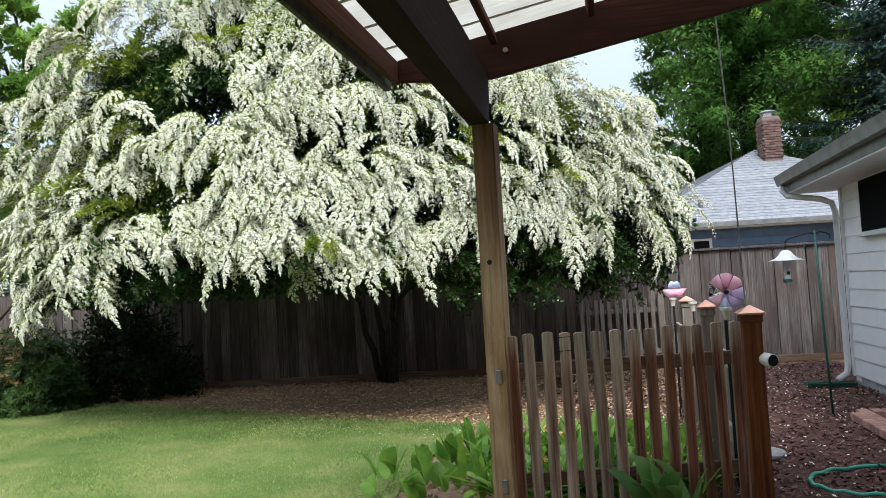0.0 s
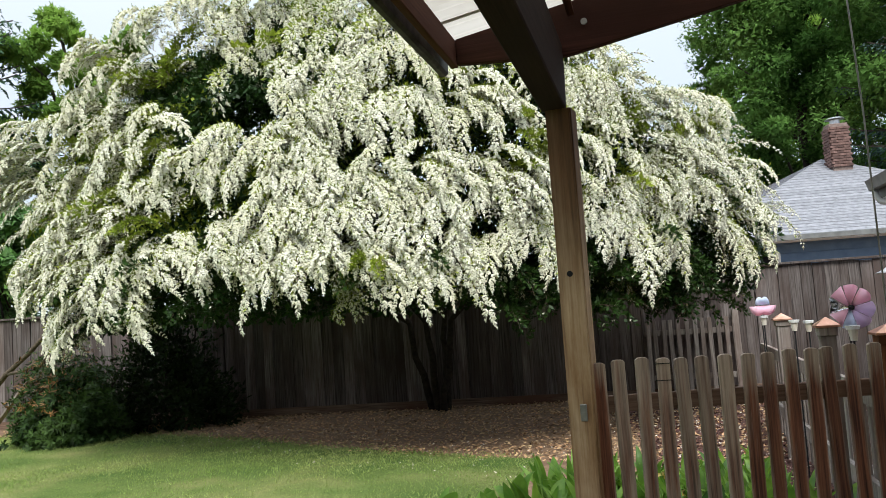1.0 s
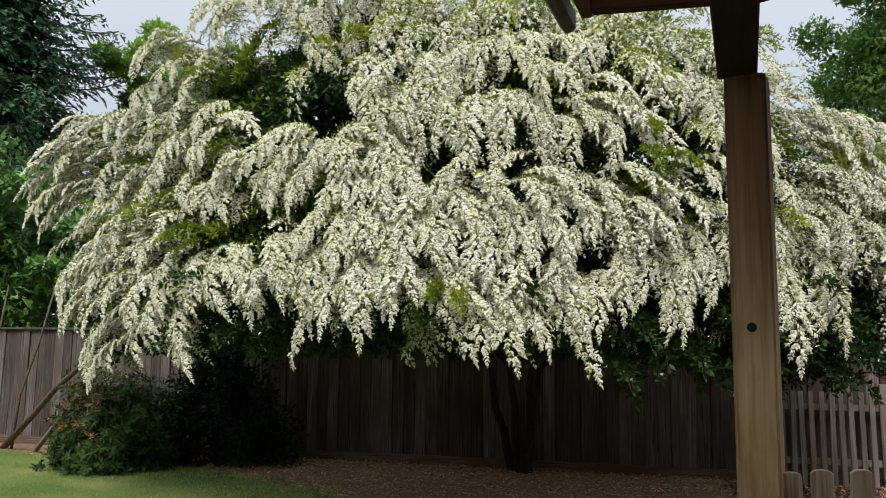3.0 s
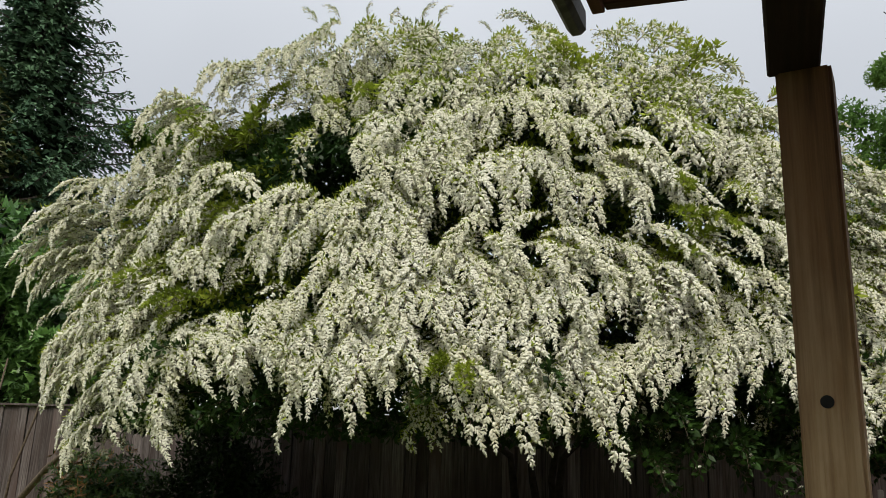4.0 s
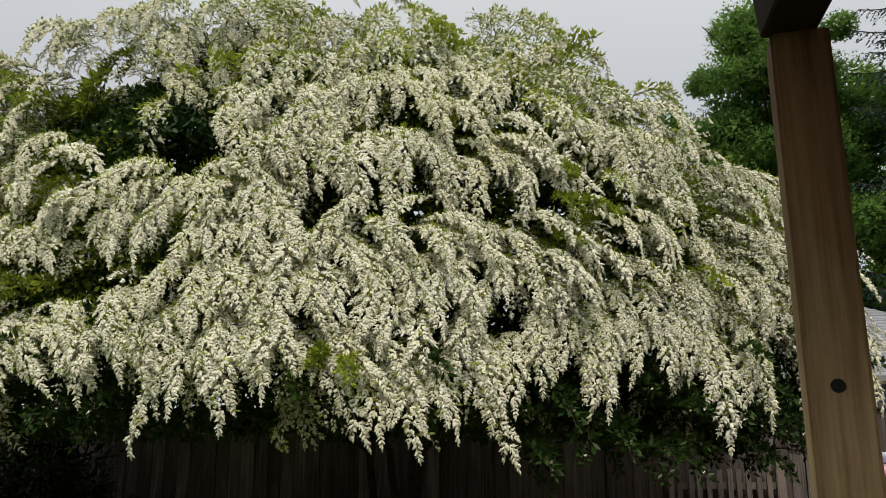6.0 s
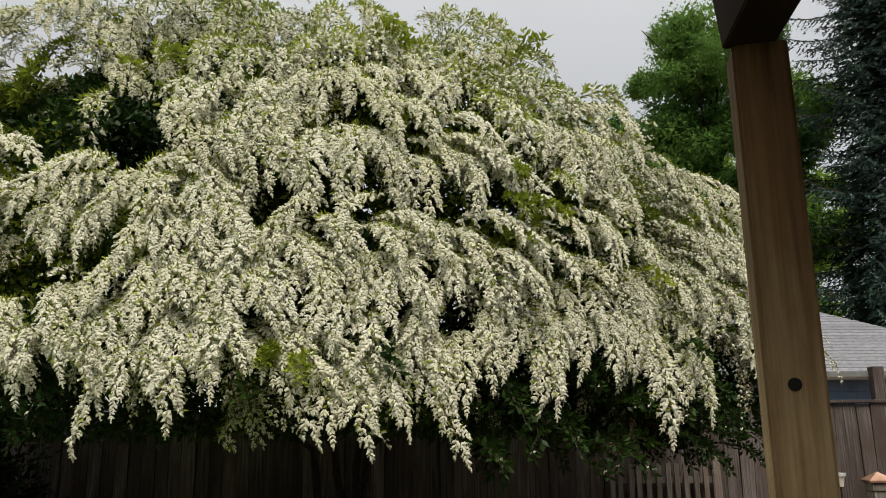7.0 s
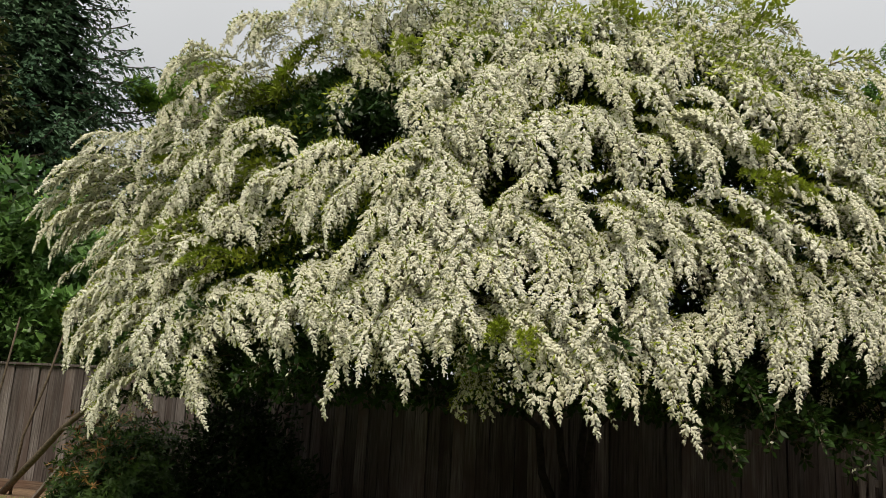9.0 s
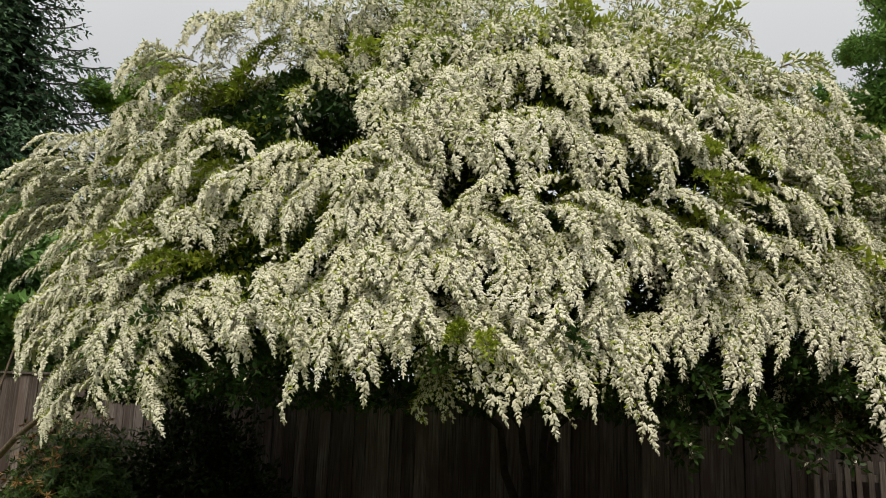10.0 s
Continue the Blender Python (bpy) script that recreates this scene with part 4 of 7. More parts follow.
def build_heart_pinwheel(x, y, z):
    w = thing("pinwheel", pose(x, y, 0, 0, 0, 8), "small pinwheel with a pale blue heart over a pink petal", "pinwheel", "garden pinwheels")
    bm = bmesh.new()
    rod(bm, (0, 0.02, 0), (0, 0.02, z), 0.006, seg=6)
    part("stake", bm, M_BLACK, w)
    for mat, wide, tall, start, dip in ((M_PINK, 0.135, -0.10, 0.03, 0.05), (M_ICE, 0.075, 0.085, 0.04, 0.02)):
        verts, faces = [], []
        for k in range(17):
            u = -1 + k / 8
            edge = (1 - abs(u) ** 2.6) ** 0.5 * (0.8 + 0.2 * min(1.0, abs(u) * 2.2))
            for f in (0.0, 0.5, 1.0):
                verts.append((wide * u * (0.35 + 0.65 * f), -dip * math.sin(math.pi * f) - 0.02 * f, z + start + tall * f * edge))
        for k in range(16):
            for h in (0, 1):
                a = 3 * k + h
                faces.append((a, a + 3, a + 4, a + 1))
        ob = part_mesh("blade", mesh_from("blade", verts, faces, [mat], smooth=True), w)
        sol = ob.modifiers.new("thick", "SOLIDIFY")
        sol.thickness = 0.002
    bm = bmesh.new()
    rod(bm, (0, -0.02, z), (0, 0.03, z), 0.01, seg=10)
    part("hub", bm, M_BLACK, w)


build_heart_pinwheel(2.36, 9.35, 1.29)


def build_cup_light(x, y, z, tilt):
    c = thing("solar_stake_light", pose(x, y, 0, 0, 0, tilt), "small white cup light on a dark stake", "garden light", "stake lights")
    bm = bmesh.new()
    rod(bm, (0, 0, 0), (0, 0, z - 0.08), 0.006, seg=6)
    part("stake", bm, M_BLACK, c)
    bm = bmesh.new()
    rod(bm, (0, 0, z - 0.085), (0, 0, z - 0.02), 0.018, 0.028, seg=14)
    part("cup", bm, M_FALLEN, c, "cream glass cup")
    bm = bmesh.new()
    rod(bm, (0, 0, z - 0.02), (0, 0, z), 0.036, 0.04, seg=16)
    part("lid", bm, M_WHITE, c, "white rim")


for cx, cy, cz in ((2.13, 7.7, 1.225), (2.22, 7.65, 1.215), (1.915, 6.0, 1.235), (2.20, 8.75, 1.24)):
    build_cup_light(cx, cy, cz, 10)


def build_pipe_and_cord():
    p = thing("pipe_fitting", pose(2.02, 5.56, 0.91, 0, 0, 12), "white plastic pipe with an open dark end on the post", "pipe")
    bm = bmesh.new()
    rod(bm, (-0.03, 0.12, 0.012), (0.0, -0.06, 0), 0.042, seg=20)
    part("pipe", bm, M_WHITE, p)
    bm = bmesh.new()
    rod(bm, (0.0, -0.0602, 0), (0.0004, -0.063, 0), 0.037, seg=20)
    part("bore", bm, M_BLACK, p, "dark open end")
    c = thing("hanging_cord", pose(0, 0, 0, 0, 0, 0), "thin pale cord hanging from the patio roof", "cord")
    bm = bmesh.new()
    tube(bm, [(1.74, 5.20, 3.12), (1.80, 5.28, 2.3), (1.85, 5.38, 1.26)], 0.0045, 6)
    part("cord", bm, M_STEEL, c)


build_pipe_and_cord()


# ---- neighbour's house ----
M_SHINGLE_R = mottled("grey_shingle_course", [(0.3, (0.16, 0.163, 0.175)), (0.5, (0.215, 0.22, 0.235)), (0.7, (0.27, 0.275, 0.29))], 9, 0.95, low=0.9, high=1.1)

def build_neighbour():
    h = thing("blue_house", pose(4.0, 20.0, 0, 0, 0, 0), "low blue house with a hipped grey shingle roof", "house")
    wide, run, rise, ez, deep = 9.3, 4.65, 2.4, 2.68, 15.0
    bm = bmesh.new()
    box(bm, wide / 2, 0.6 + (deep - 1.0) / 2, 1.3, wide - 1.0, deep - 1.0, 2.6)
    part("wall", bm, M_BLUE, h, "blue painted siding")
    for k in range(12):
        bm = bmesh.new()
        box(bm, wide / 2, 0.59, 0.2 + k * 0.2, wide - 0.98, 0.02, 0.19, bevel=0.003)
        part("siding_board", bm, M_BLUE, h)
    # hipped roof, its ridge running back from the hip end; courses on the two slopes in sight
    verts = [(0, 0, ez), (wide, 0, ez), (wide, deep, ez), (0, deep, ez), (run, run, ez + rise), (run, deep - run, ez + rise)]
    roof = part_mesh("roof", mesh_from("roof", verts, [(0, 1, 4), (1, 2, 5, 4), (2, 3, 5), (3, 0, 4, 5), (3, 2, 1, 0)], [M_SHINGLE]), h, label="grey shingle roof")
    n = 27
    for k in range(n):
        f0, f1 = k / n, min(1.0, (k + 1.12) / n)
        z0, z1 = ez + f0 * rise + 0.022, ez + f1 * rise + 0.006
        for a, b, c, d in (((f0 * run, f0 * run), (wide - f0 * run, f0 * run), (wide - f1 * run, f1 * run), (f1 * run, f1 * run)),
                           ((f0 * run, deep - f0 * run), (f0 * run, f0 * run), (f1 * run, f1 * run), (f1 * run, deep - f1 * run))):
            verts = [(*a, z0), (*b, z0), (*c, z1), (*d, z1), (*a, z0 - 0.03), (*b, z0 - 0.03)]
            part_mesh("shingle_course", mesh_from("shingle_course", verts, [(0, 1, 2, 3), (1, 0, 4, 5)], [M_SHINGLE_R]), roof)
    bm = bmesh.new()
    box(bm, wide / 2, -0.02, ez - 0.05, wide, 0.06, 0.12, bevel=0.005)
    part("gutter", bm, M_FASCIA, h)
    bm = bmesh.new()
    box(bm, wide / 2, 0.3, ez - 0.12, wide, 0.6, 0.02)
    part("soffit", bm, M_TRIM, h)
    bm = bmesh.new()
    box(bm, 1.55, 0.575, 1.95, 0.95, 0.05, 0.75, bevel=0.005)
    win = part("window", bm, M_TRIM, h, "white-framed window")
    for dx in (-0.21, 0.21):
        bm = bmesh.new()
        box(bm, 1.55 + dx, 0.55, 1.95, 0.38, 0.02, 0.64)
        part("pane", bm, M_PANE, win)
    bm = bmesh.new()
    box(bm, 5.1, -0.12, 1.4, 0.24, 0.2, 2.75, bevel=0.006)
    part("porch_post", bm, M_FENCE, h, "grey wooden post with a pale top")
    bm = bmesh.new()
    rod(bm, (1.9, 0.9, 3.1), (1.9, 0.9, 3.32), 0.06, seg=10)
    part("vent_pipe", bm, M_FASCIA, h)
    # chimney of single bricks
    bm = bmesh.new()
    box(bm, 4.85, 3.9, 4.92, 0.50, 0.50, 1.6)
    bmesh.ops.transform(bm, matrix=Matrix.Translation((0, 0, 0.12)), verts=bm.verts)
    ch = part("chimney", bm, M_MORTAR, h, "red brick chimney with a metal hood")
    bm = bmesh.new()
    box(bm, 0, 0, 0, 0.172, 0.07, 0.062, bevel=0.004)
    me = bpy.data.meshes.new("brick")
    bm.to_mesh(me)
    bm.free()
    me.materials.append(M_BRICK)
    for c in range(15):
        z = 4.72 + c * 0.074
        for k in range(3):
            x = 4.68 + k * 0.175 - (0.045 if c % 2 else 0)
            if x < 5.06:
                part_mesh("brick", me, ch, pose(x, 3.64, z))
        for k in range(3):
            part_mesh("brick", me, ch, pose(4.595, 3.73 + k * 0.18 - (0.05 if c % 2 else 0), z, 0, 0, 90))
    bm = bmesh.new()
    box(bm, 4.85, 3.9, 5.87, 0.5, 0.4, 0.06, bevel=0.01)
    part("crown", bm, M_MORTAR, ch)
    bm = bmesh.new()
    rod(bm, (4.85, 3.9, 5.88), (4.85, 3.9, 6.03), 0.13, seg=14)
    part("flue", bm, M_STEEL_CAP, ch)
    bm = bmesh.new()
    rod(bm, (4.85, 3.9, 6.04), (4.85, 3.9, 6.09), 0.26, 0.18, seg=14)
    part("hood", bm, M_STEEL_CAP, ch, "pale metal rain hood")


build_neighbour()


# ---- the white flowering privet ----
def flower_spray(seed, length=0.7, bloom=0.97, arch=55.0, lift=20.0, breadth=1.0, leaves=0.5, full=True):
    """One arching branch that starts at the origin and heads for +x: side shoots set with pairs of plump flower heads and
    small leaves. Gives the pieces as quads, the outward direction at each corner and the material of each piece
    (0 petal, 1 leaf, 2 twig)."""
    rng = np.random.default_rng(seed)
    n = 40
    s = np.linspace(0, 1, n)
    elev = np.radians(lift - arch * s ** 1.25)
    wob = np.cumsum(rng.normal(0, 0.03, n))
    tang = np.stack([np.cos(elev) * np.cos(wob), np.cos(elev) * np.sin(wob), np.sin(elev)], 1)
    axis = np.vstack([[0, 0, 0], np.cumsum(tang[:-1] * length / (n - 1), 0)])
    quads, norms, mats = [], [], []
    sides = 4 if full else 3
    florets = 5 if full else 2

    def add(q, nrm, mat):
        quads.append(q)
        norms.append(nrm)
        mats.append(np.full(len(q), mat, int))

    def flat(q, mat):
        nrm = unit(np.cross(q[:, 1] - q[:, 0], q[:, 2] - q[:, 0]))
        nrm = nrm * np.where(nrm[:, 2:] < 0, -1.0, 1.0)
        add(q, np.repeat(nrm[:, None], 4, 1), mat)

    def twig(a, b, r):
        d = unit(b - a)
        u = unit(np.cross(d, np.array([0.2, 0.3, 0.9])))
        for p in (u, np.cross(d, u)):
            flat(np.stack([a - p * r, a + p * r, b + p * r * 0.7, b - p * r * 0.7])[None], 2)

    def heads(base, dirs, size, width):
        """Flower heads: a lumpy tapering core of packed buds with open florets standing out from it."""
        m = len(base)
        u = unit(np.cross(dirs, rand_dirs(rng, m)))
        v = np.cross(dirs, u)
        up = np.array([0, 0, 0.35])
        rings = []
        for f, w in ((0.0, 0.55), (0.45 if full else 0.25, 0.95)):
            ring = []
            for k in range(sides):
                a = math.tau * (k + 0.5 * (f > 0)) / sides
                out = u * math.cos(a) + v * math.sin(a)
                at = base + dirs * ((f + rng.uniform(-0.1, 0.1, m)) * size)[:, None] + out * (w * width * rng.uniform(0.5, 1.15, m))[:, None]
                ring.append((at, unit(out + dirs * (0.5 * f - 0.2) + up)))
            rings.append(ring)
        tip, tip_n = base + dirs * size[:, None], unit(dirs + up)
        for k in range(sides):
            (a, an), (b, bn) = rings[0][k], rings[0][(k + 1) % sides]
            (c, cn), (d, dn) = rings[1][(k + 1) % sides], rings[1][k]
            if full:
                add(np.stack([a, b, c, d], 1), np.stack([an, bn, cn, dn], 1), 0)
            add(np.stack([d, c, tip, np.full_like(tip, np.nan)], 1), np.stack([dn, cn, tip_n, tip_n], 1), 0)
        f = rng.random((m, florets)) ** 0.8
        rad = (1.3 - 1.0 * f) * width[:, None] * rng.uniform(0.7, 1.25, (m, florets))
        out = rand_dirs(rng, m * florets).reshape(m, florets, 3)
        out = unit(out - (out * dirs[:, None]).sum(-1, keepdims=True) * dirs[:, None])
        pos = base[:, None] + dirs[:, None] * (f * size[:, None])[..., None] + out * rad[..., None]
        nrm = unit(out + 0.5 * dirs[:, None] + up + 0.12 * rng.normal(size=out.shape))
        p = unit(np.cross(nrm, rand_dirs(rng, m * florets).reshape(m, florets, 3)))
        q = np.cross(nrm, p)
        r = rng.uniform(0.006, 0.0095, (m, florets))[..., None] * (1.0 if full else 1.4)
        tri = np.stack([pos + p * r * 1.15, pos + (q * 0.87 - p * 0.5) * r, pos - (q * 0.87 + p * 0.5) * r, np.full_like(pos, np.nan)], 2).reshape(-1, 4, 3)
        add(tri, np.repeat(nrm.reshape(-1, 1, 3), 4, 1), 0)

    for i in range(0, n - 4, 4):
        twig(axis[i], axis[i + 4], 0.006 * (1 - 0.7 * s[i]))
    # leaf pairs on the upper side of the branch
    nodes = np.repeat(np.arange(2, 36, 3), 2)
    c = len(nodes)
    out = unit(tang[nodes] * 0.6 + rng.normal(0, 0.5, (c, 3)) + np.array([0, 0, 0.6]))
    flat(leaf_quads(axis[nodes] + rng.normal(0, 0.008, (c, 3)), out, rng.normal(0, 0.5, (c, 3)) + np.array([0, 0, 1.0]), rng.uniform(0.032, 0.058, c), rng.uniform(0.011, 0.017, c)), 1)
    shoots = max(7, int(length / (0.04 if full else 0.05)))
    pitch = 0.0215 if full else 0.04
    for k in range(shoots):
        f = 0.05 + 0.95 * k / (shoots - 1)
        i = min(int(f * (n - 1)), n - 1)
        side = unit(np.cross(tang[i], [0, 0, 1.0])) * (1 if k % 2 else -1)
        last = k >= shoots - 1
        ln = (0.21 * breadth * (0.55 + 0.45 * min(1.0, length / 0.8)) * (1 - 0.5 * f) + 0.025) * rng.uniform(0.55, 1.4)
        d0 = unit(tang[i] * 0.95 + side * (0.0 if last else rng.uniform(0.35, 0.9)) + np.array([0, 0, rng.uniform(-0.3, 0.2)]))
        m = max(3, int(ln / pitch))
        g = np.linspace(0.08, 1, m)
        sag = rng.uniform(0.3, 0.95) if bloom > 0.3 else rng.uniform(0.0, 0.4)
        dirs = unit(d0[None] + np.array([0, 0, -1.0])[None] * (g ** 1.1)[:, None] * sag)
        pts = axis[i] + np.cumsum(dirs * ln / m, 0)
        twig(axis[i], pts[m // 2], 0.0025)
        twig(pts[m // 2], pts[-1], 0.0018)
        spin = unit(np.cross(dirs, np.array([0.15, 0.1, 1.0]) + rng.normal(0, 0.3, (m, 3))))
        for sg in (-1, 1):
            hd = unit(dirs * 0.8 + spin * sg * 0.75 + np.array([0, 0, 0.05]) + rng.normal(0, 0.16, (m, 3)))
            keep = rng.random(m) < bloom * (0.6 + 0.4 * min(1.0, f / 0.35))
            if keep.any():
                c = keep.sum()
                shrink = (1.12 - 0.45 * g)[keep]
                heads(pts[keep], hd[keep], shrink * rng.uniform(0.032, 0.053, c), shrink * rng.uniform(0.0118, 0.0158, c))
        if bloom > 0.3:
            heads(pts[-1:], dirs[-1:], np.array([0.045]), np.array([0.010]))
        for _ in range(1 if bloom > 0.7 else 2 if bloom > 0.3 else 3):
            q = rng.random(m) < (leaves * (1.7 - 1.45 * f) if bloom > 0.3 else 1.0)
            if q.any():
                c = q.sum()
                ld = unit(dirs[q] * 0.7 + rng.normal(0, 0.55, (c, 3)) + np.array([0, 0, 0.4]))
                big = 1.0 if bloom > 0.3 else 1.45
                away = np.array([0, 0, 0.012]) + ld * 0.008
                flat(leaf_quads(pts[q] + away, ld, rng.normal(0, 0.5, (c, 3)) + np.array([0, 0, 1.0]), big * rng.uniform(0.036, 0.062, c), big * (1.0 if bloom > 0.3 else 1.5) * rng.uniform(0.012, 0.019, c)), 1)
    return np.concatenate(quads), np.concatenate(norms), np.concatenate(mats)


# length, bloom, arch, lift, breadth, leaves
KINDS = {"short": [(0.56, 0.98, 70, 20, 0.9, 0.55), (0.56, 0.93, 58, 12, 1.0, 0.75), (0.6, 0.97, 82, 25, 0.85, 0.55)],
         "middle": [(0.82, 0.98, 72, 22, 0.85, 0.55), (0.82, 0.93, 62, 16, 0.95, 0.75), (0.86, 0.97, 88, 28, 0.8, 0.55), (0.8, 0.96, 66, 12, 0.9, 0.65)],
         "long": [(1.15, 0.98, 66, 22, 0.75, 0.55), (1.15, 0.95, 78, 26, 0.8, 0.65), (1.2, 0.97, 58, 16, 0.7, 0.55)],
         "leafy": [(0.55, 0.58, 62, 26, 1.05, 0.95), (0.55, 0.46, 45, 20, 1.1, 1.0), (0.6, 0.66, 72, 30, 1.0, 0.9)],
         "shoot": [(0.5, 0.5, 50, 40, 1.2, 1.0), (0.5, 0.42, 62, 48, 1.1, 1.0)],
         "green": [(0.55, 0.03, 40, 14, 1.05, 1.0), (0.6, 0.03, 55, 20, 0.95, 1.0)]}
SPRAYS = {kind: [flower_spray(100 + 10 * j + i, *row) for i, row in enumerate(rows)] for j, (kind, rows) in enumerate(KINDS.items())}
INNER = {kind: [flower_spray(300 + 10 * j + i, *row, False) for i, row in enumerate(rows)] for j, (kind, rows) in enumerate(KINDS.items())}
SPRAY_MESH = {kind: [quads_mesh("flower_spray", q, [M_PETAL, M_PRIVET, M_TWIG], m, nr) for q, nr, m in rows] for kind, rows in SPRAYS.items()}


def branch_tip(row):
    """Where a branch of this length, arch and lift ends."""
    length, arch, lift = row[0], row[2], row[3]
    el = [math.radians(lift - arch * (k / 39) ** 1.25) for k in range(39)]
    return Vector((sum(math.cos(e) for e in el), 0, sum(math.sin(e) for e in el))) * (length / 39)


def crown_front(x, z):
    k = 0.08 if x < -1.3 else 0.14
    return min(8.35 + min(k * (x + 1.3) ** 2, 1.7) + 0.33 * max(0, z - 2.3) + 0.5 * max(0, z - 4.2), 10.3 if x < 0 else 10.7)


def crown_top(x):
    return float(np.interp(x, [-6.66, -6.15, -5.5, -5.3, -4.6, -4.0, -3.4, -2.7, -2.1, -1.8, -1.0, 0.1, 0.4, 0.7, 1.1, 1.5, 1.9, 2.4, 2.7, 2.9],
                           [3.3, 3.8, 3.9, 4.3, 4.85, 5.1, 5.5, 5.75, 5.65, 5.25, 5.25, 5.1, 4.85, 4.6, 4.3, 4.0, 3.7, 3.45, 2.85, 2.5]))


def crown_foot(x):
    return float(np.interp(x, [-6.6, -5.9, -5.4, -4.2, -2.5, -0.5, 1.0, 2.6, 3.2], [3.0, 2.4, 1.75, 2.1, 2.15, 1.95, 2.05, 1.95, 2.1]))


def spray_pose(x, y, z, azimuth, elev, size, roll=0.0):
    """The branch starts here and heads out at azimuth (0: towards the lawn, positive: to the right)."""
    return pose(x, y, z, 0, 0, azimuth - 90) @ pose(0, 0, 0, roll, -elev, 0) @ Matrix.Diagonal((size, size, size, 1))


def branch_pose(a, b, row, roll):
    """Lays a branch of this kind from a to b, arching upwards and out from the crown."""
    tip = branch_tip(row)
    d = b - a
    lean = radians(62 * (a.x + 1.3) / 4.6)
    up = Vector((0.7 * math.sin(lean), -0.7 * math.cos(lean), 1.0))

    def axes(along, over):
        u = along.normalized()
        v = (over - u * over.dot(u)).normalized()
        return Matrix((u, v, u.cross(v))).transposed()

    turn = Matrix.Rotation(radians(roll), 3, d.normalized()) @ axes(d, up) @ axes(tip, Vector((0, 0, 1))).transposed()
    return Matrix.Translation(a) @ (turn * (d.length / (tip.length + 0.065))).to_4x4()


# where a tuft of fresh leaves without flowers shows
FRESH = [(-3.87, 8.95, 2.62, -40), (-1.50, 8.33, 2.02, -5), (0.17, 8.94, 3.2, 20)]
HOLLOWS = [(-3.09, 3.82, 0.58, 0.33), (-3.52, 3.70, 0.3, 0.24), (-1.31, 3.11, 0.3, 0.14), (0.27, 3.44, 0.28, 0.24), (0.80, 3.13, 0.16, 0.1), (-2.89, 2.74, 0.2, 0.12),
           (-2.02, 4.2, 0.1, 0.16), (-0.94, 3.85, 0.1, 0.13), (-1.16, 2.33, 0.2, 0.1), (-0.40, 3.14, 0.07, 0.1), (0.73, 2.85, 0.12, 0.08), (-2.2, 4.15, 0.12, 0.1)]


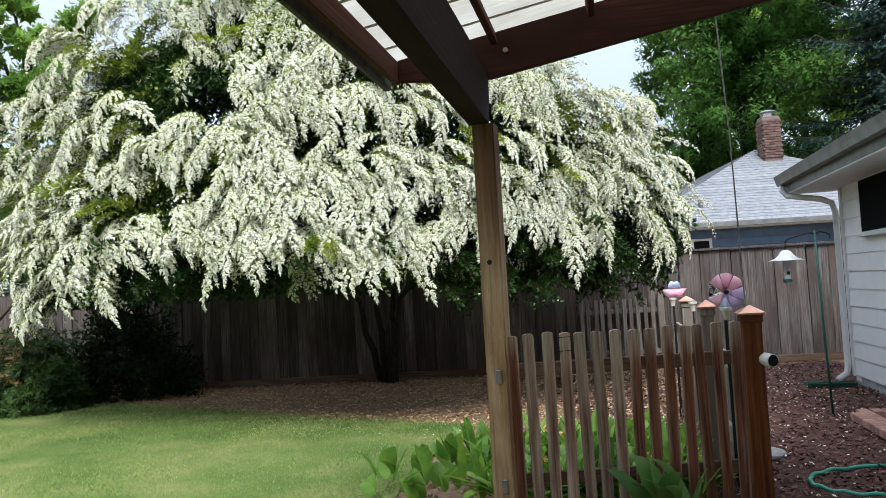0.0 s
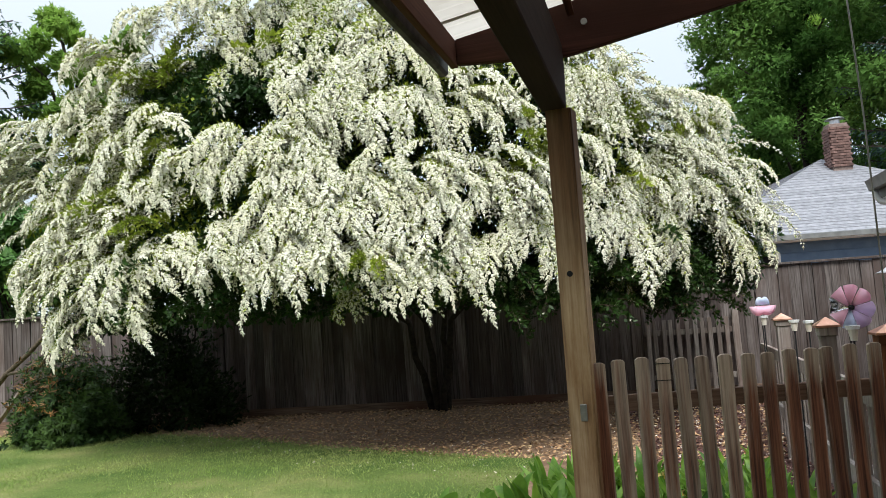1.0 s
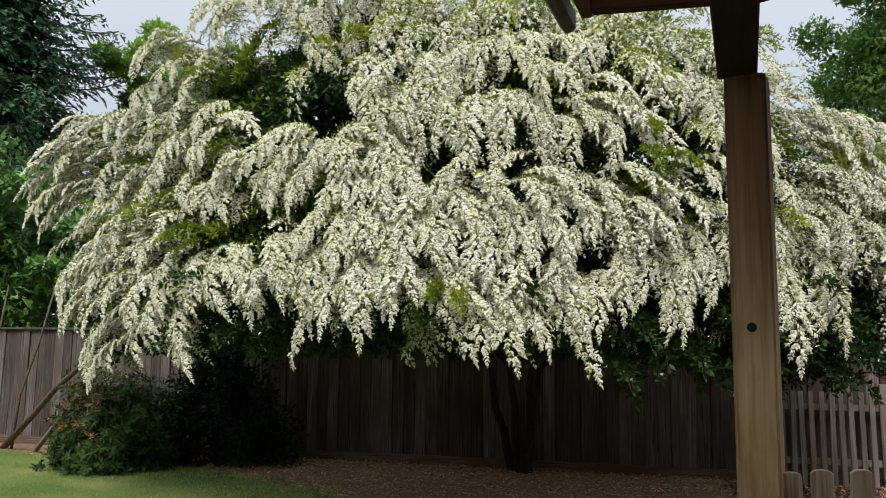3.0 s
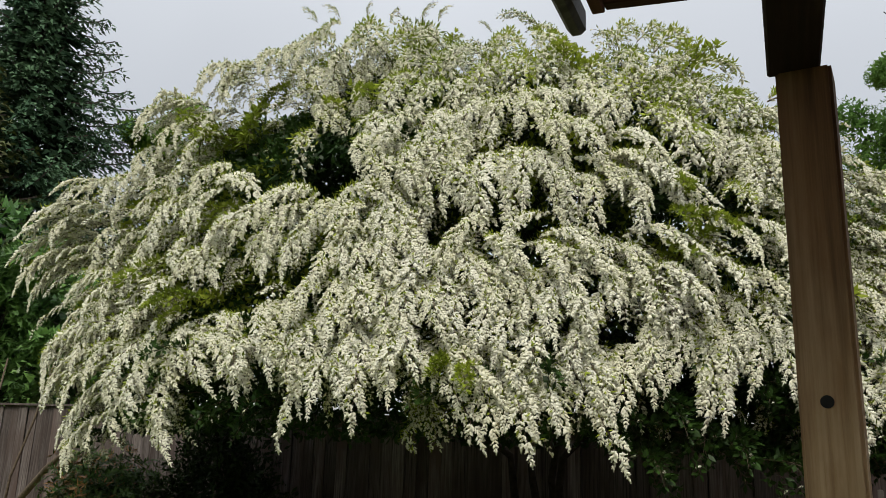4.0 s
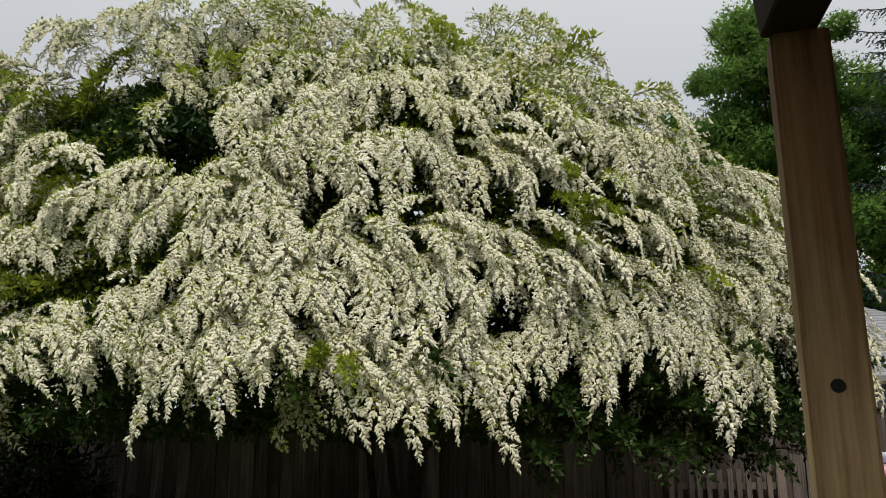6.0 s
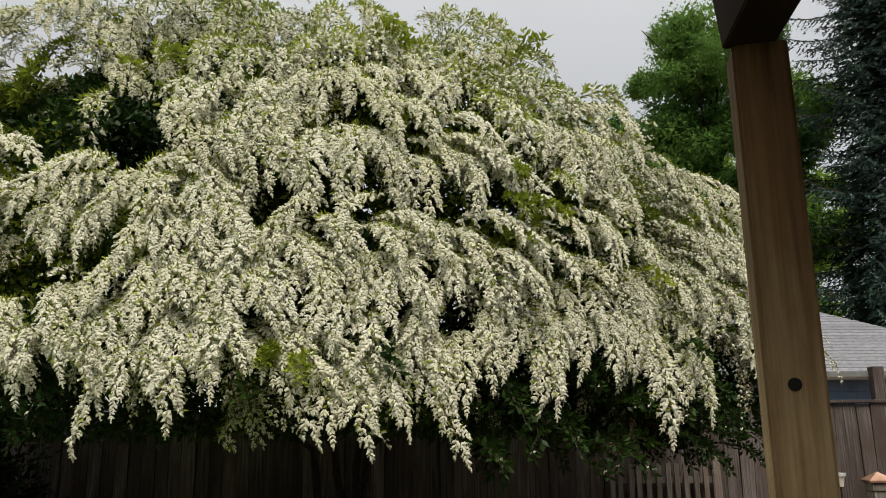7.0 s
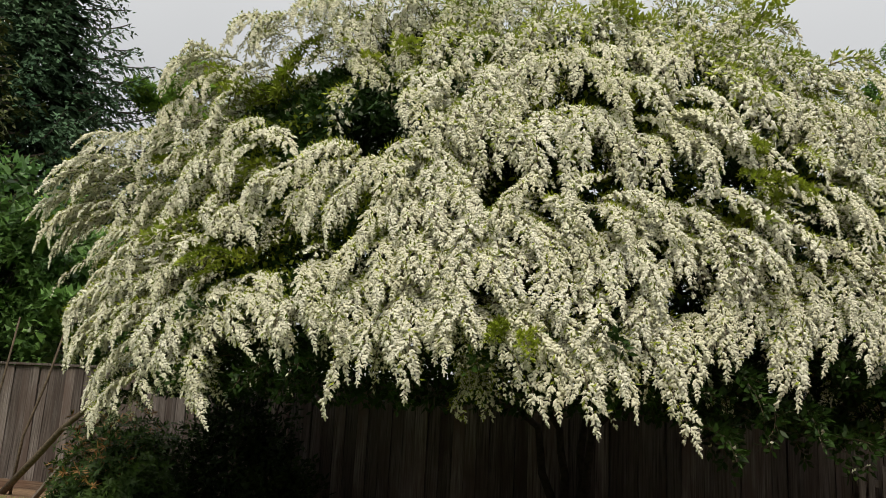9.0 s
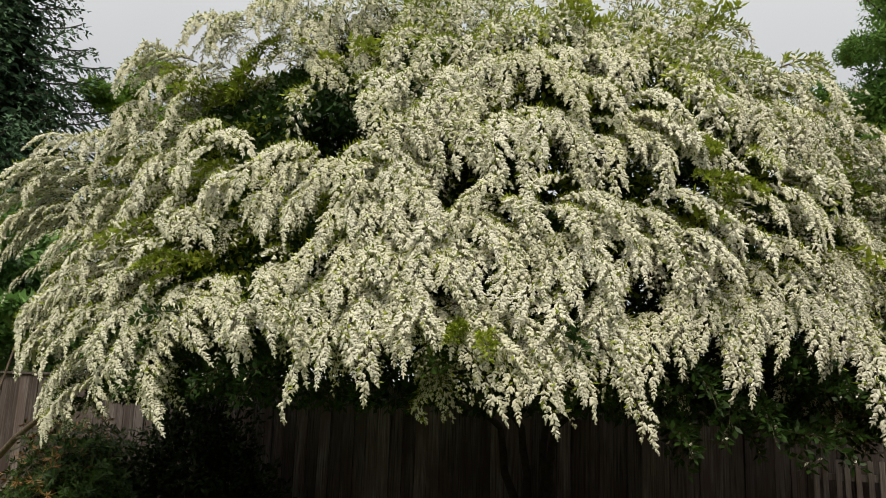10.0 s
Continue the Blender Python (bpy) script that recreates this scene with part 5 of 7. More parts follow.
def build_privet():
    tree = thing("flowering_tree", pose(-1.4, 11.2, 0), "large arching privet tree covered in drooping white blossom", "tree")
    home = Matrix.Translation((1.4, -11.2, 0))
    rng = random.Random(21)
    near, rest = [], []

    def hollow(x, z, grow=1.0):
        return any(((x - a) / (rx * grow)) ** 2 + ((z - c) / (rz * grow)) ** 2 < 1 for a, c, rx, rz in HOLLOWS)

    def bough(x0, z0, x1, z1, style=""):
        """A branch on the face of the crown, from its root to its hanging tip, with another close behind it."""
        deep0, deep1 = {"deep": (0.8, 0.6), "shoot": (0.5, 0.4), "green": (0.5, 0.3), "leafy": (0.35, 0.0)}.get(style, (0.5, -0.1))
        a = Vector((x0, crown_front(x0, z0) + deep0, z0))
        b = Vector((x1, max(crown_front(x1, z1) + deep1, a.y - 0.55), z1))
        ln = (b - a).length
        kind = {"leafy": "leafy", "shoot": "shoot", "green": "green", "deep": "leafy"}.get(style, "short" if ln < 0.66 else "middle" if ln < 0.98 else "long")
        row = rng.randrange(len(KINDS[kind]))
        near.append((kind, row, branch_pose(a, b, KINDS[kind][row], rng.uniform(-22, 22))))
        if style in ("shoot", "deep", "rising"):
            return
        for _ in range(2 if x0 < -3.7 else 1 if ln > 0.6 else 0):
            back = Vector((rng.uniform(-0.12, 0.12), rng.uniform(0.14, 0.36), rng.uniform(-0.1, 0.05)))
            ca, cb = a + back, b.lerp(a, rng.uniform(0.0, 0.3)) + back + Vector((rng.uniform(-0.09, 0.09), 0, rng.uniform(-0.02, 0.08)))
            mid = ca.lerp(cb, 0.6)
            if hollow(mid.x, mid.z, 1.05) or hollow(cb.x, cb.z, 1.05):
                continue
            row = rng.randrange(len(KINDS[kind]))
            rest.append((kind, row, branch_pose(ca, cb, KINDS[kind][row], rng.uniform(-35, 35))))

    # the branches of the crown's face, by root and tip
    bough(-5.03, 2.71, -5.68, 2.59)
    bough(-4.72, 2.53, -6.07, 2.09)
    bough(-4.68, 2.30, -6.02, 1.84)
    bough(-4.78, 2.13, -6.05, 1.74)
    bough(-4.97, 1.90, -5.37, 1.44)
    bough(-4.87, 1.71, -5.21, 1.20)
    bough(-4.52, 2.35, -4.54, 1.76)
    bough(-4.23, 2.23, -4.22, 1.63)
    bough(-4.12, 2.10, -3.99, 1.53)
    bough(-4.15, 1.84, -3.80, 1.39)
    bough(-4.66, 1.84, -4.49, 1.47)
    bough(-4.20, 2.54, -4.14, 2.08)
    bough(-4.03, 2.42, -3.80, 2.03)
    bough(-4.09, 2.12, -3.89, 1.85)
    bough(-5.71, 2.26, -5.77, 1.82)
    bough(-3.86, 2.39, -3.45, 1.91)
    bough(-3.45, 2.37, -3.08, 1.84)
    bough(-3.70, 2.51, -3.04, 1.86)
    bough(-3.21, 2.28, -3.10, 1.99)
    bough(-3.72, 2.30, -3.27, 2.02)
    bough(-2.96, 2.61, -2.80, 1.99)
    bough(-3.06, 2.57, -2.96, 2.20)
    bough(-2.79, 2.48, -2.60, 1.96)
    bough(-3.09, 2.47, -2.87, 2.05)
    bough(-3.46, 2.49, -3.32, 2.14)
    bough(-2.75, 2.18, -2.61, 1.94)
    bough(-2.16, 2.51, -2.55, 1.47, "long")
    bough(-2.10, 2.44, -2.21, 1.80)
    bough(-2.17, 2.30, -2.01, 1.64, "long")
    bough(-2.05, 2.44, -1.95, 1.88)
    bough(-2.42, 2.59, -2.52, 1.80)
    bough(-2.54, 2.45, -2.57, 1.96)
    bough(-1.98, 2.53, -1.87, 2.05)
    bough(-1.87, 2.61, -1.70, 2.25)
    bough(-1.67, 2.61, -1.44, 2.27)
    bough(-2.31, 2.26, -2.34, 1.75)
    bough(-2.23, 2.63, -2.40, 2.20)
    bough(-2.39, 2.09, -2.11, 1.79)
    bough(-1.93, 2.26, -1.74, 1.84)
    bough(-1.75, 2.22, -1.86, 2.00)
    bough(-1.80, 2.22, -1.17, 1.50, "long")
    bough(-1.31, 2.10, -1.08, 1.56)
    bough(-1.16, 2.06, -1.06, 1.67)
    bough(-1.07, 2.06, -0.81, 1.49, "long")
    bough(-0.93, 2.19, -0.78, 1.68)
    bough(-1.25, 2.18, -0.92, 1.83)
    bough(-1.50, 2.18, -1.31, 1.86)
    bough(-1.63, 2.24, -1.02, 1.87)
    bough(-1.05, 2.10, -0.65, 1.59)
    bough(-0.81, 2.11, -0.64, 1.71)
    bough(-1.67, 1.87, -1.82, 1.45, "deep")
    bough(-1.78, 1.87, -1.51, 1.51, "deep")
    bough(-1.89, 1.91, -1.71, 1.62, "deep")
    bough(-0.72, 2.19, -0.28, 1.36, "long")
    bough(-0.66, 2.27, -0.40, 1.70)
    bough(-1.10, 4.63, -1.13, 4.09)
    bough(-0.95, 4.59, -0.77, 4.07)
    bough(-1.25, 4.57, -1.26, 3.96)
    bough(-1.38, 4.44, -1.58, 3.89)
    bough(-1.56, 4.33, -2.04, 3.24, "long")
    bough(-1.48, 4.17, -1.75, 3.12)
    bough(-1.40, 4.08, -1.64, 3.25)
    bough(-1.61, 4.01, -1.52, 3.21)
    bough(-1.33, 3.84, -1.31, 3.12)
    bough(-1.23, 3.84, -1.12, 3.07)
    bough(-1.10, 3.89, -0.91, 3.31)
    bough(-0.96, 3.88, -0.70, 3.11)
    bough(-0.78, 3.88, -0.49, 3.09)
    bough(-0.74, 4.48, -0.34, 3.87)
    bough(-0.55, 4.45, -0.28, 4.00)
    bough(-0.86, 4.20, -0.63, 3.72)
    bough(-1.08, 4.41, -0.88, 3.94)
    bough(-0.67, 4.08, -0.38, 3.66)
    bough(-0.36, 3.95, 0.11, 3.56)
    bough(-0.31, 3.81, 0.22, 3.37)
    bough(-0.14, 3.74, 0.43, 3.11, "long")
    bough(-0.05, 3.67, 0.14, 3.18)
    bough(-0.44, 3.64, -0.09, 3.28)
    bough(-0.53, 3.59, -0.41, 3.05)
    bough(-0.27, 3.50, -0.07, 3.07)
    bough(-0.40, 3.75, -0.02, 3.49)
    bough(-0.62, 3.75, -0.30, 3.36)
    bough(0.08, 3.52, 0.28, 3.11)
    bough(-0.84, 3.23, -1.13, 2.90)
    bough(-0.91, 2.98, -0.61, 2.67)
    bough(-1.06, 3.02, -1.13, 2.68)
    bough(-0.60, 3.08, -0.63, 2.60)
    bough(-1.19, 2.98, -1.00, 2.52)
    bough(-0.85, 3.03, -0.48, 2.84)
    bough(-0.72, 2.84, -0.40, 2.67)
    bough(-0.27, 3.06, 0.38, 2.76)
    bough(-0.35, 3.04, -0.50, 2.70)
    bough(-0.23, 3.00, -0.16, 2.62)
    bough(0.06, 3.07, 0.30, 2.64)
    bough(-0.07, 2.79, 0.32, 2.46)
    bough(0.36, 3.21, 0.66, 2.87)
    bough(0.59, 3.27, 0.90, 2.94)
    bough(0.75, 3.10, 0.97, 2.71)
    bough(-0.19, 2.66, -0.50, 2.33)
    bough(-0.27, 2.68, -0.08, 2.37)
    bough(0.13, 2.68, 0.36, 2.36)
    bough(-0.71, 2.57, -0.43, 2.27)
    bough(-0.82, 2.79, -0.89, 2.32)
    bough(-0.95, 2.61, -0.75, 2.20)
    bough(-0.47, 2.45, -0.55, 2.13)
    bough(0.26, 2.90, 0.58, 2.57)
    bough(-0.43, 2.80, -0.30, 2.45)
    bough(0.50, 2.78, 0.80, 2.56)
    bough(-0.63, 2.70, -0.77, 2.36)
    bough(-1.21, 2.70, -1.17, 2.30)
    bough(-1.25, 3.20, -1.44, 2.86)
    bough(-1.42, 3.08, -1.53, 2.77)
    bough(-1.53, 2.91, -1.83, 2.44)
    bough(-1.42, 2.89, -1.14, 2.42)
    bough(-1.30, 2.84, -1.08, 2.32)
    bough(-1.61, 2.84, -1.49, 2.35)
    bough(-1.77, 2.80, -1.69, 2.26)
    bough(-1.94, 2.76, -1.98, 2.20)
    bough(-1.98, 2.81, -2.23, 2.32)
    bough(-2.04, 2.62, -2.09, 2.35)
    bough(-1.27, 2.98, -0.97, 2.72)
    bough(-1.58, 2.94, -1.20, 2.60)
    bough(-1.82, 2.71, -1.41, 2.28)
    bough(-1.72, 2.94, -1.80, 2.61)
    bough(-2.87, 3.60, -3.40, 3.12, "long")
    bough(-2.87, 3.57, -3.18, 3.27)
    bough(-2.82, 3.50, -3.10, 2.91)
    bough(-2.62, 3.48, -2.74, 2.94)
    bough(-2.52, 3.52, -2.49, 2.98)
    bough(-2.34, 3.45, -2.35, 3.09)
    bough(-2.28, 3.39, -1.93, 2.98)
    bough(-2.24, 3.50, -1.80, 3.03)
    bough(-2.12, 3.38, -1.67, 2.93)
    bough(-2.35, 3.24, -2.30, 2.77)
    bough(-2.42, 3.08, -2.55, 2.68)
    bough(-2.27, 3.07, -2.16, 2.58)
    bough(-2.12, 3.06, -1.92, 2.70)
    bough(-2.74, 3.27, -2.85, 2.79)
    bough(-2.49, 2.91, -2.69, 2.46)
    bough(-2.36, 2.78, -2.38, 2.32)
    bough(-2.15, 2.72, -2.16, 2.43)
    bough(-3.01, 3.41, -3.07, 3.06)
    bough(-2.04, 3.21, -1.68, 2.84)
    bough(-3.02, 3.71, -3.20, 3.31)
    bough(-2.63, 3.54, -2.03, 3.29)
    bough(-3.07, 3.20, -3.04, 2.80)
    bough(-2.66, 2.74, -2.76, 2.38)
    bough(-2.30, 2.97, -1.87, 2.62)
    bough(-3.57, 3.37, -3.78, 3.07)
    bough(-3.70, 3.33, -3.82, 2.78)
    bough(-3.38, 3.20, -3.13, 2.83)
    bough(-4.19, 3.59, -4.26, 3.32)
    bough(-4.82, 3.59, -4.83, 3.04)
    bough(-5.28, 3.62, -5.32, 3.22)
    bough(-4.59, 3.91, -4.74, 3.42)
    bough(-4.05, 3.86, -4.15, 3.37)
    bough(-4.25, 3.93, -3.56, 3.67)
    bough(-4.10, 3.21, -4.07, 2.87)
    bough(-3.77, 3.52, -3.75, 3.16)
    bough(-3.80, 3.11, -3.68, 2.74)
    bough(-4.87, 5.14, -5.51, 4.77, "long")
    bough(-5.17, 5.20, -5.28, 5.05, "rising")
    bough(-4.15, 5.65, -4.78, 5.08, "long")
    bough(-5.06, 4.91, -5.14, 4.48)
    bough(-5.10, 4.71, -5.22, 4.08)
    bough(-5.28, 4.45, -5.61, 3.98)
    bough(-5.54, 4.22, -6.05, 4.07, "rising")
    bough(-5.88, 4.10, -6.38, 4.12, "rising")
    bough(-5.93, 3.92, -6.65, 3.77, "long")
    bough(-6.02, 3.77, -6.74, 3.56)
    bough(-6.07, 3.64, -6.80, 3.31, "long")
    bough(-6.08, 3.51, -6.72, 3.03)
    bough(-6.11, 3.44, -6.53, 2.87)
    bough(-5.30, 3.18, -5.94, 2.86)
    bough(-5.12, 3.19, -5.27, 2.56)
    bough(-4.76, 4.79, -4.84, 4.26)
    bough(-4.79, 4.48, -4.86, 3.98)
    bough(-4.50, 5.05, -4.69, 4.63)
    bough(-4.18, 4.19, -4.23, 3.71)
    bough(-5.52, 4.12, -5.64, 3.72)
    bough(-4.59, 3.81, -4.69, 3.24)
    bough(-5.76, 3.76, -5.76, 3.23)
    bough(-4.93, 3.41, -4.98, 2.87)
    bough(-4.39, 3.38, -4.30, 2.91)
    bough(-5.05, 2.98, -5.39, 2.60)
    bough(-4.46, 2.91, -4.51, 2.57)
    bough(-4.51, 2.74, -4.56, 2.33)
    bough(-5.09, 4.07, -5.14, 3.71)
    bough(-5.41, 3.44, -5.42, 3.01)
    bough(-6.30, 3.91, -6.37, 3.50)
    bough(-5.60, 2.81, -5.44, 2.37)
    bough(-4.83, 2.71, -4.81, 2.41)
    bough(-5.38, 2.53, -5.40, 2.13)
    bough(-5.83, 3.31, -5.86, 3.00)
    bough(-3.54, 5.01, -2.67, 4.05, "long")
    bough(-2.47, 4.14, -2.45, 3.72)
    bough(-2.22, 4.13, -2.28, 3.57)
    bough(-2.18, 4.04, -1.87, 3.40)
    bough(-1.99, 3.98, -1.97, 3.43)
    bough(-1.93, 4.35, -2.11, 3.94)
    bough(-1.84, 4.03, -1.80, 3.56)
    bough(-2.59, 4.48, -2.16, 3.93)
    bough(-3.33, 5.68, -3.11, 4.77)
    bough(-3.06, 5.59, -2.73, 4.68)
    bough(-2.75, 5.43, -2.46, 4.67)
    bough(-3.60, 5.64, -3.61, 5.12)
    bough(-3.88, 5.73, -3.94, 5.21)
    bough(-3.59, 5.50, -3.23, 4.84)
    bough(-2.94, 5.11, -2.53, 4.35)
    bough(-1.83, 4.37, -1.76, 3.84)
    bough(-2.06, 4.24, -2.22, 3.93)
    bough(-2.15, 3.88, -2.14, 3.45)
    bough(-3.42, 5.93, -3.60, 5.39)
    bough(-3.08, 5.83, -3.15, 5.22)
    bough(-2.75, 5.74, -2.78, 5.13)
    bough(-3.84, 5.35, -4.10, 4.98, "green")
    bough(-4.16, 5.10, -4.09, 4.53, "green")
    bough(-3.40, 4.66, -3.23, 4.08, "deep")
    bough(-2.28, 4.95, -2.21, 4.37, "leafy")
    bough(-1.85, 4.71, -1.91, 4.19, "leafy")
    bough(-1.63, 4.79, -1.68, 4.26)
    bough(-1.40, 4.85, -1.52, 4.25)
    bough(-2.17, 5.40, -2.22, 4.82, "leafy")
    bough(-1.89, 5.21, -1.89, 4.65, "leafy")
    bough(-1.67, 5.27, -1.75, 4.77, "leafy")
    bough(-1.40, 5.02, -1.44, 4.47, "leafy")
    bough(-1.14, 5.08, -1.25, 4.54, "leafy")
    bough(-0.88, 5.11, -0.97, 4.59, "leafy")
    bough(-0.73, 4.99, -0.78, 4.45)
    bough(-0.47, 4.97, -0.58, 4.44, "leafy")
    bough(-0.37, 4.72, -0.17, 4.19)
    bough(-0.12, 4.81, -0.26, 4.30, "leafy")
    bough(0.02, 4.65, 0.13, 4.14, "leafy")
    bough(-0.66, 4.71, -0.44, 4.23)
    bough(-1.38, 5.55, -1.38, 4.96, "leafy")
    bough(-1.02, 5.39, -0.75, 4.84, "leafy")
    bough(-2.64, 5.78, -2.20, 5.19, "leafy")
    bough(-2.39, 5.82, -2.03, 5.12, "leafy")
    bough(-3.30, 5.98, -3.38, 5.52, "leafy")
    bough(-2.97, 5.95, -2.79, 5.30, "leafy")
    bough(-0.27, 5.08, -0.03, 4.62, "leafy")
    bough(0.09, 5.04, 0.25, 4.54, "leafy")
    bough(-0.03, 4.35, 0.15, 3.77, "leafy")
    bough(0.19, 4.30, 0.35, 3.57, "leafy")
    bough(0.43, 4.46, 0.57, 3.55)
    bough(0.66, 4.13, 0.72, 3.60)
    bough(0.95, 4.43, 1.08, 3.96)
    bough(0.82, 3.88, 1.01, 3.28)
    bough(0.99, 4.05, 1.10, 3.52)
    bough(0.32, 4.71, 0.49, 4.19, "leafy")
    bough(0.55, 4.59, 0.70, 4.09, "leafy")
    bough(0.33, 4.11, 0.44, 3.65)
    bough(0.01, 4.18, 0.32, 3.75)
    bough(0.82, 3.36, 0.97, 3.24)
    bough(0.68, 3.88, 0.80, 3.36)
    bough(0.55, 3.58, 0.65, 3.27, "leafy")
    bough(-3.64, 6.10, -3.78, 6.27, "shoot")
    bough(-3.37, 6.14, -3.51, 6.27, "shoot")
    bough(-3.03, 6.11, -2.97, 6.24, "shoot")
    bough(-2.76, 6.01, -2.64, 6.13, "shoot")
    bough(-2.40, 5.98, -2.23, 6.16, "shoot")
    bough(-2.21, 5.96, -2.07, 6.10, "shoot")
    bough(-2.05, 5.50, -1.94, 5.71, "shoot")
    bough(-1.61, 5.75, -1.72, 5.87, "shoot")
    bough(-1.07, 5.72, -1.51, 5.95, "shoot")
    bough(-1.24, 5.68, -0.88, 5.66, "shoot")
    bough(-0.38, 5.31, -0.13, 5.71, "shoot")
    bough(-0.11, 5.46, 0.18, 5.79, "shoot")
    bough(0.05, 5.27, 0.41, 5.73, "shoot")
    bough(0.25, 5.10, 0.51, 5.38, "shoot")
    bough(0.30, 5.02, 0.88, 5.23, "shoot")
    bough(0.63, 4.73, 0.97, 4.71, "shoot")
    bough(-0.55, 5.52, -0.27, 5.56, "shoot")
    bough(0.49, 4.87, 0.75, 4.92, "shoot")
    bough(-0.52, 2.38, -0.57, 1.95)
    bough(-0.41, 2.20, -0.46, 1.73)
    bough(-0.25, 2.21, -0.27, 1.73)
    bough(-0.09, 2.33, -0.04, 1.86)
    bough(0.00, 2.47, -0.13, 1.97)
    bough(0.16, 2.37, 0.09, 1.93)
    bough(0.21, 2.44, 0.22, 1.74)
    bough(0.39, 2.45, 0.28, 1.91)
    bough(0.42, 2.36, 0.43, 1.74, "long")
    bough(0.51, 2.37, 0.38, 1.98)
    bough(0.65, 2.40, 0.63, 1.93)
    bough(0.85, 2.42, 0.82, 1.96)
    bough(1.00, 2.43, 0.94, 1.95)
    bough(1.29, 2.30, 1.26, 1.51, "long")
    bough(1.27, 2.46, 1.12, 1.94)
    bough(1.45, 2.50, 1.54, 1.99)
    bough(1.52, 2.32, 1.54, 1.75)
    bough(1.77, 2.80, 1.83, 2.37)
    bough(2.04, 2.80, 2.06, 2.45)
    bough(0.74, 2.66, 0.80, 2.28)
    bough(1.17, 2.81, 1.13, 2.36)
    bough(0.45, 2.63, 0.50, 2.22)
    bough(0.19, 2.66, 0.04, 2.25)
    bough(0.73, 1.94, 0.74, 1.63, "deep")
    bough(1.02, 1.76, 1.21, 1.49, "deep")
    bough(-0.10, 1.74, 0.01, 1.57, "deep")
    bough(1.13, 1.87, 1.00, 1.56, "deep")
    bough(0.40, 1.85, 0.58, 1.72, "deep")
    bough(0.95, 3.83, 1.28, 3.18)
    bough(1.39, 4.00, 1.72, 3.76)
    bough(1.56, 3.90, 2.01, 3.39)
    bough(1.68, 3.81, 2.05, 3.08)
    bough(2.09, 4.00, 2.23, 3.54)
    bough(1.15, 3.56, 1.07, 3.06, "leafy")
    bough(1.57, 3.31, 2.15, 2.94)
    bough(1.93, 3.70, 1.96, 3.07)
    bough(0.82, 4.12, 0.96, 3.57)
    bough(1.11, 4.14, 1.34, 3.77)
    bough(1.07, 4.71, 1.65, 4.87, "shoot")
    bough(0.83, 4.43, 1.33, 4.04)
    bough(1.22, 3.08, 1.35, 2.72)
    bough(0.86, 3.17, 1.06, 2.85)
    bough(1.80, 3.19, 1.96, 2.73)
    bough(1.35, 2.84, 1.55, 2.47)
    bough(1.51, 3.79, 2.56, 3.51, "long")
    bough(1.98, 3.70, 2.40, 2.90)
    bough(1.69, 3.26, 2.32, 3.12)
    bough(1.96, 3.22, 2.56, 2.35, "long")
    bough(1.68, 3.19, 1.35, 2.34)
    bough(1.59, 2.99, 1.85, 2.29)
    bough(2.30, 2.89, 2.92, 2.75)
    bough(2.27, 2.70, 2.77, 2.07)
    bough(2.34, 2.44, 2.81, 1.74, "long")
    bough(2.22, 2.39, 2.59, 1.59, "long")
    bough(2.11, 2.51, 2.35, 1.54)
    bough(1.62, 2.39, 1.77, 1.69)
    bough(1.57, 2.51, 1.63, 1.87)
    bough(1.14, 2.46, 0.99, 1.88)
    bough(2.44, 3.01, 2.72, 2.49)
    bough(2.53, 2.55, 2.80, 2.13)
    bough(1.97, 2.87, 2.26, 2.21)
    bough(2.22, 3.42, 2.38, 2.99)
    bough(1.30, 2.76, 1.22, 2.10)
    bough(2.32, 3.69, 2.48, 3.29)
    bough(2.36, 2.14, 2.53, 1.76)
    bough(2.47, 3.89, 2.56, 3.36)
    bough(-5.63, 2.68, -5.95, 2.12)
    bough(-5.56, 2.43, -5.96, 1.88)
    bough(-4.81, 2.05, -5.13, 1.61)
    bough(-5.56, 1.86, -5.45, 1.39)
    bough(-5.16, 2.17, -5.41, 1.70)
    bough(-4.66, 2.25, -4.70, 1.78)
    bough(-6.14, 2.52, -6.04, 2.08)
    bough(-4.43, 2.04, -4.31, 1.60)
    bough(-5.23, 1.63, -5.11, 1.32)
    bough(-5.66, 1.55, -5.44, 1.21)
    bough(-4.98, 2.38, -5.01, 1.96)
    bough(-4.34, 2.34, -4.21, 1.89)
    bough(-4.50, 1.94, -4.16, 1.63)
    bough(-4.64, 5.65, -4.76, 5.15)
    bough(-4.35, 5.60, -4.49, 5.13)
    bough(-5.09, 5.16, -5.40, 4.84)
    bough(-5.38, 5.18, -5.45, 4.71)
    bough(-4.40, 5.39, -4.40, 4.97)
    bough(-4.92, 5.01, -4.95, 4.58)
    bough(-4.02, 5.74, -4.11, 5.33)
    bough(-3.75, 5.79, -3.80, 5.40)
    bough(-5.46, 4.70, -5.37, 4.22)
    bough(-5.78, 4.37, -5.74, 3.95)
    bough(-6.35, 4.22, -6.28, 3.97)
    bough(-6.54, 3.99, -6.58, 3.66)
    bough(-6.55, 3.65, -6.68, 3.26)
    bough(-6.44, 3.45, -6.58, 2.98)
    bough(-1.37, 2.65, -1.35, 2.20)
    bough(-1.17, 2.56, -1.16, 2.14)
    bough(-1.04, 2.47, -1.02, 2.09)
    bough(-0.91, 2.31, -0.85, 1.98)
    bough(-0.59, 2.80, -0.59, 2.37)
    bough(-1.89, 2.30, -1.59, 2.00)

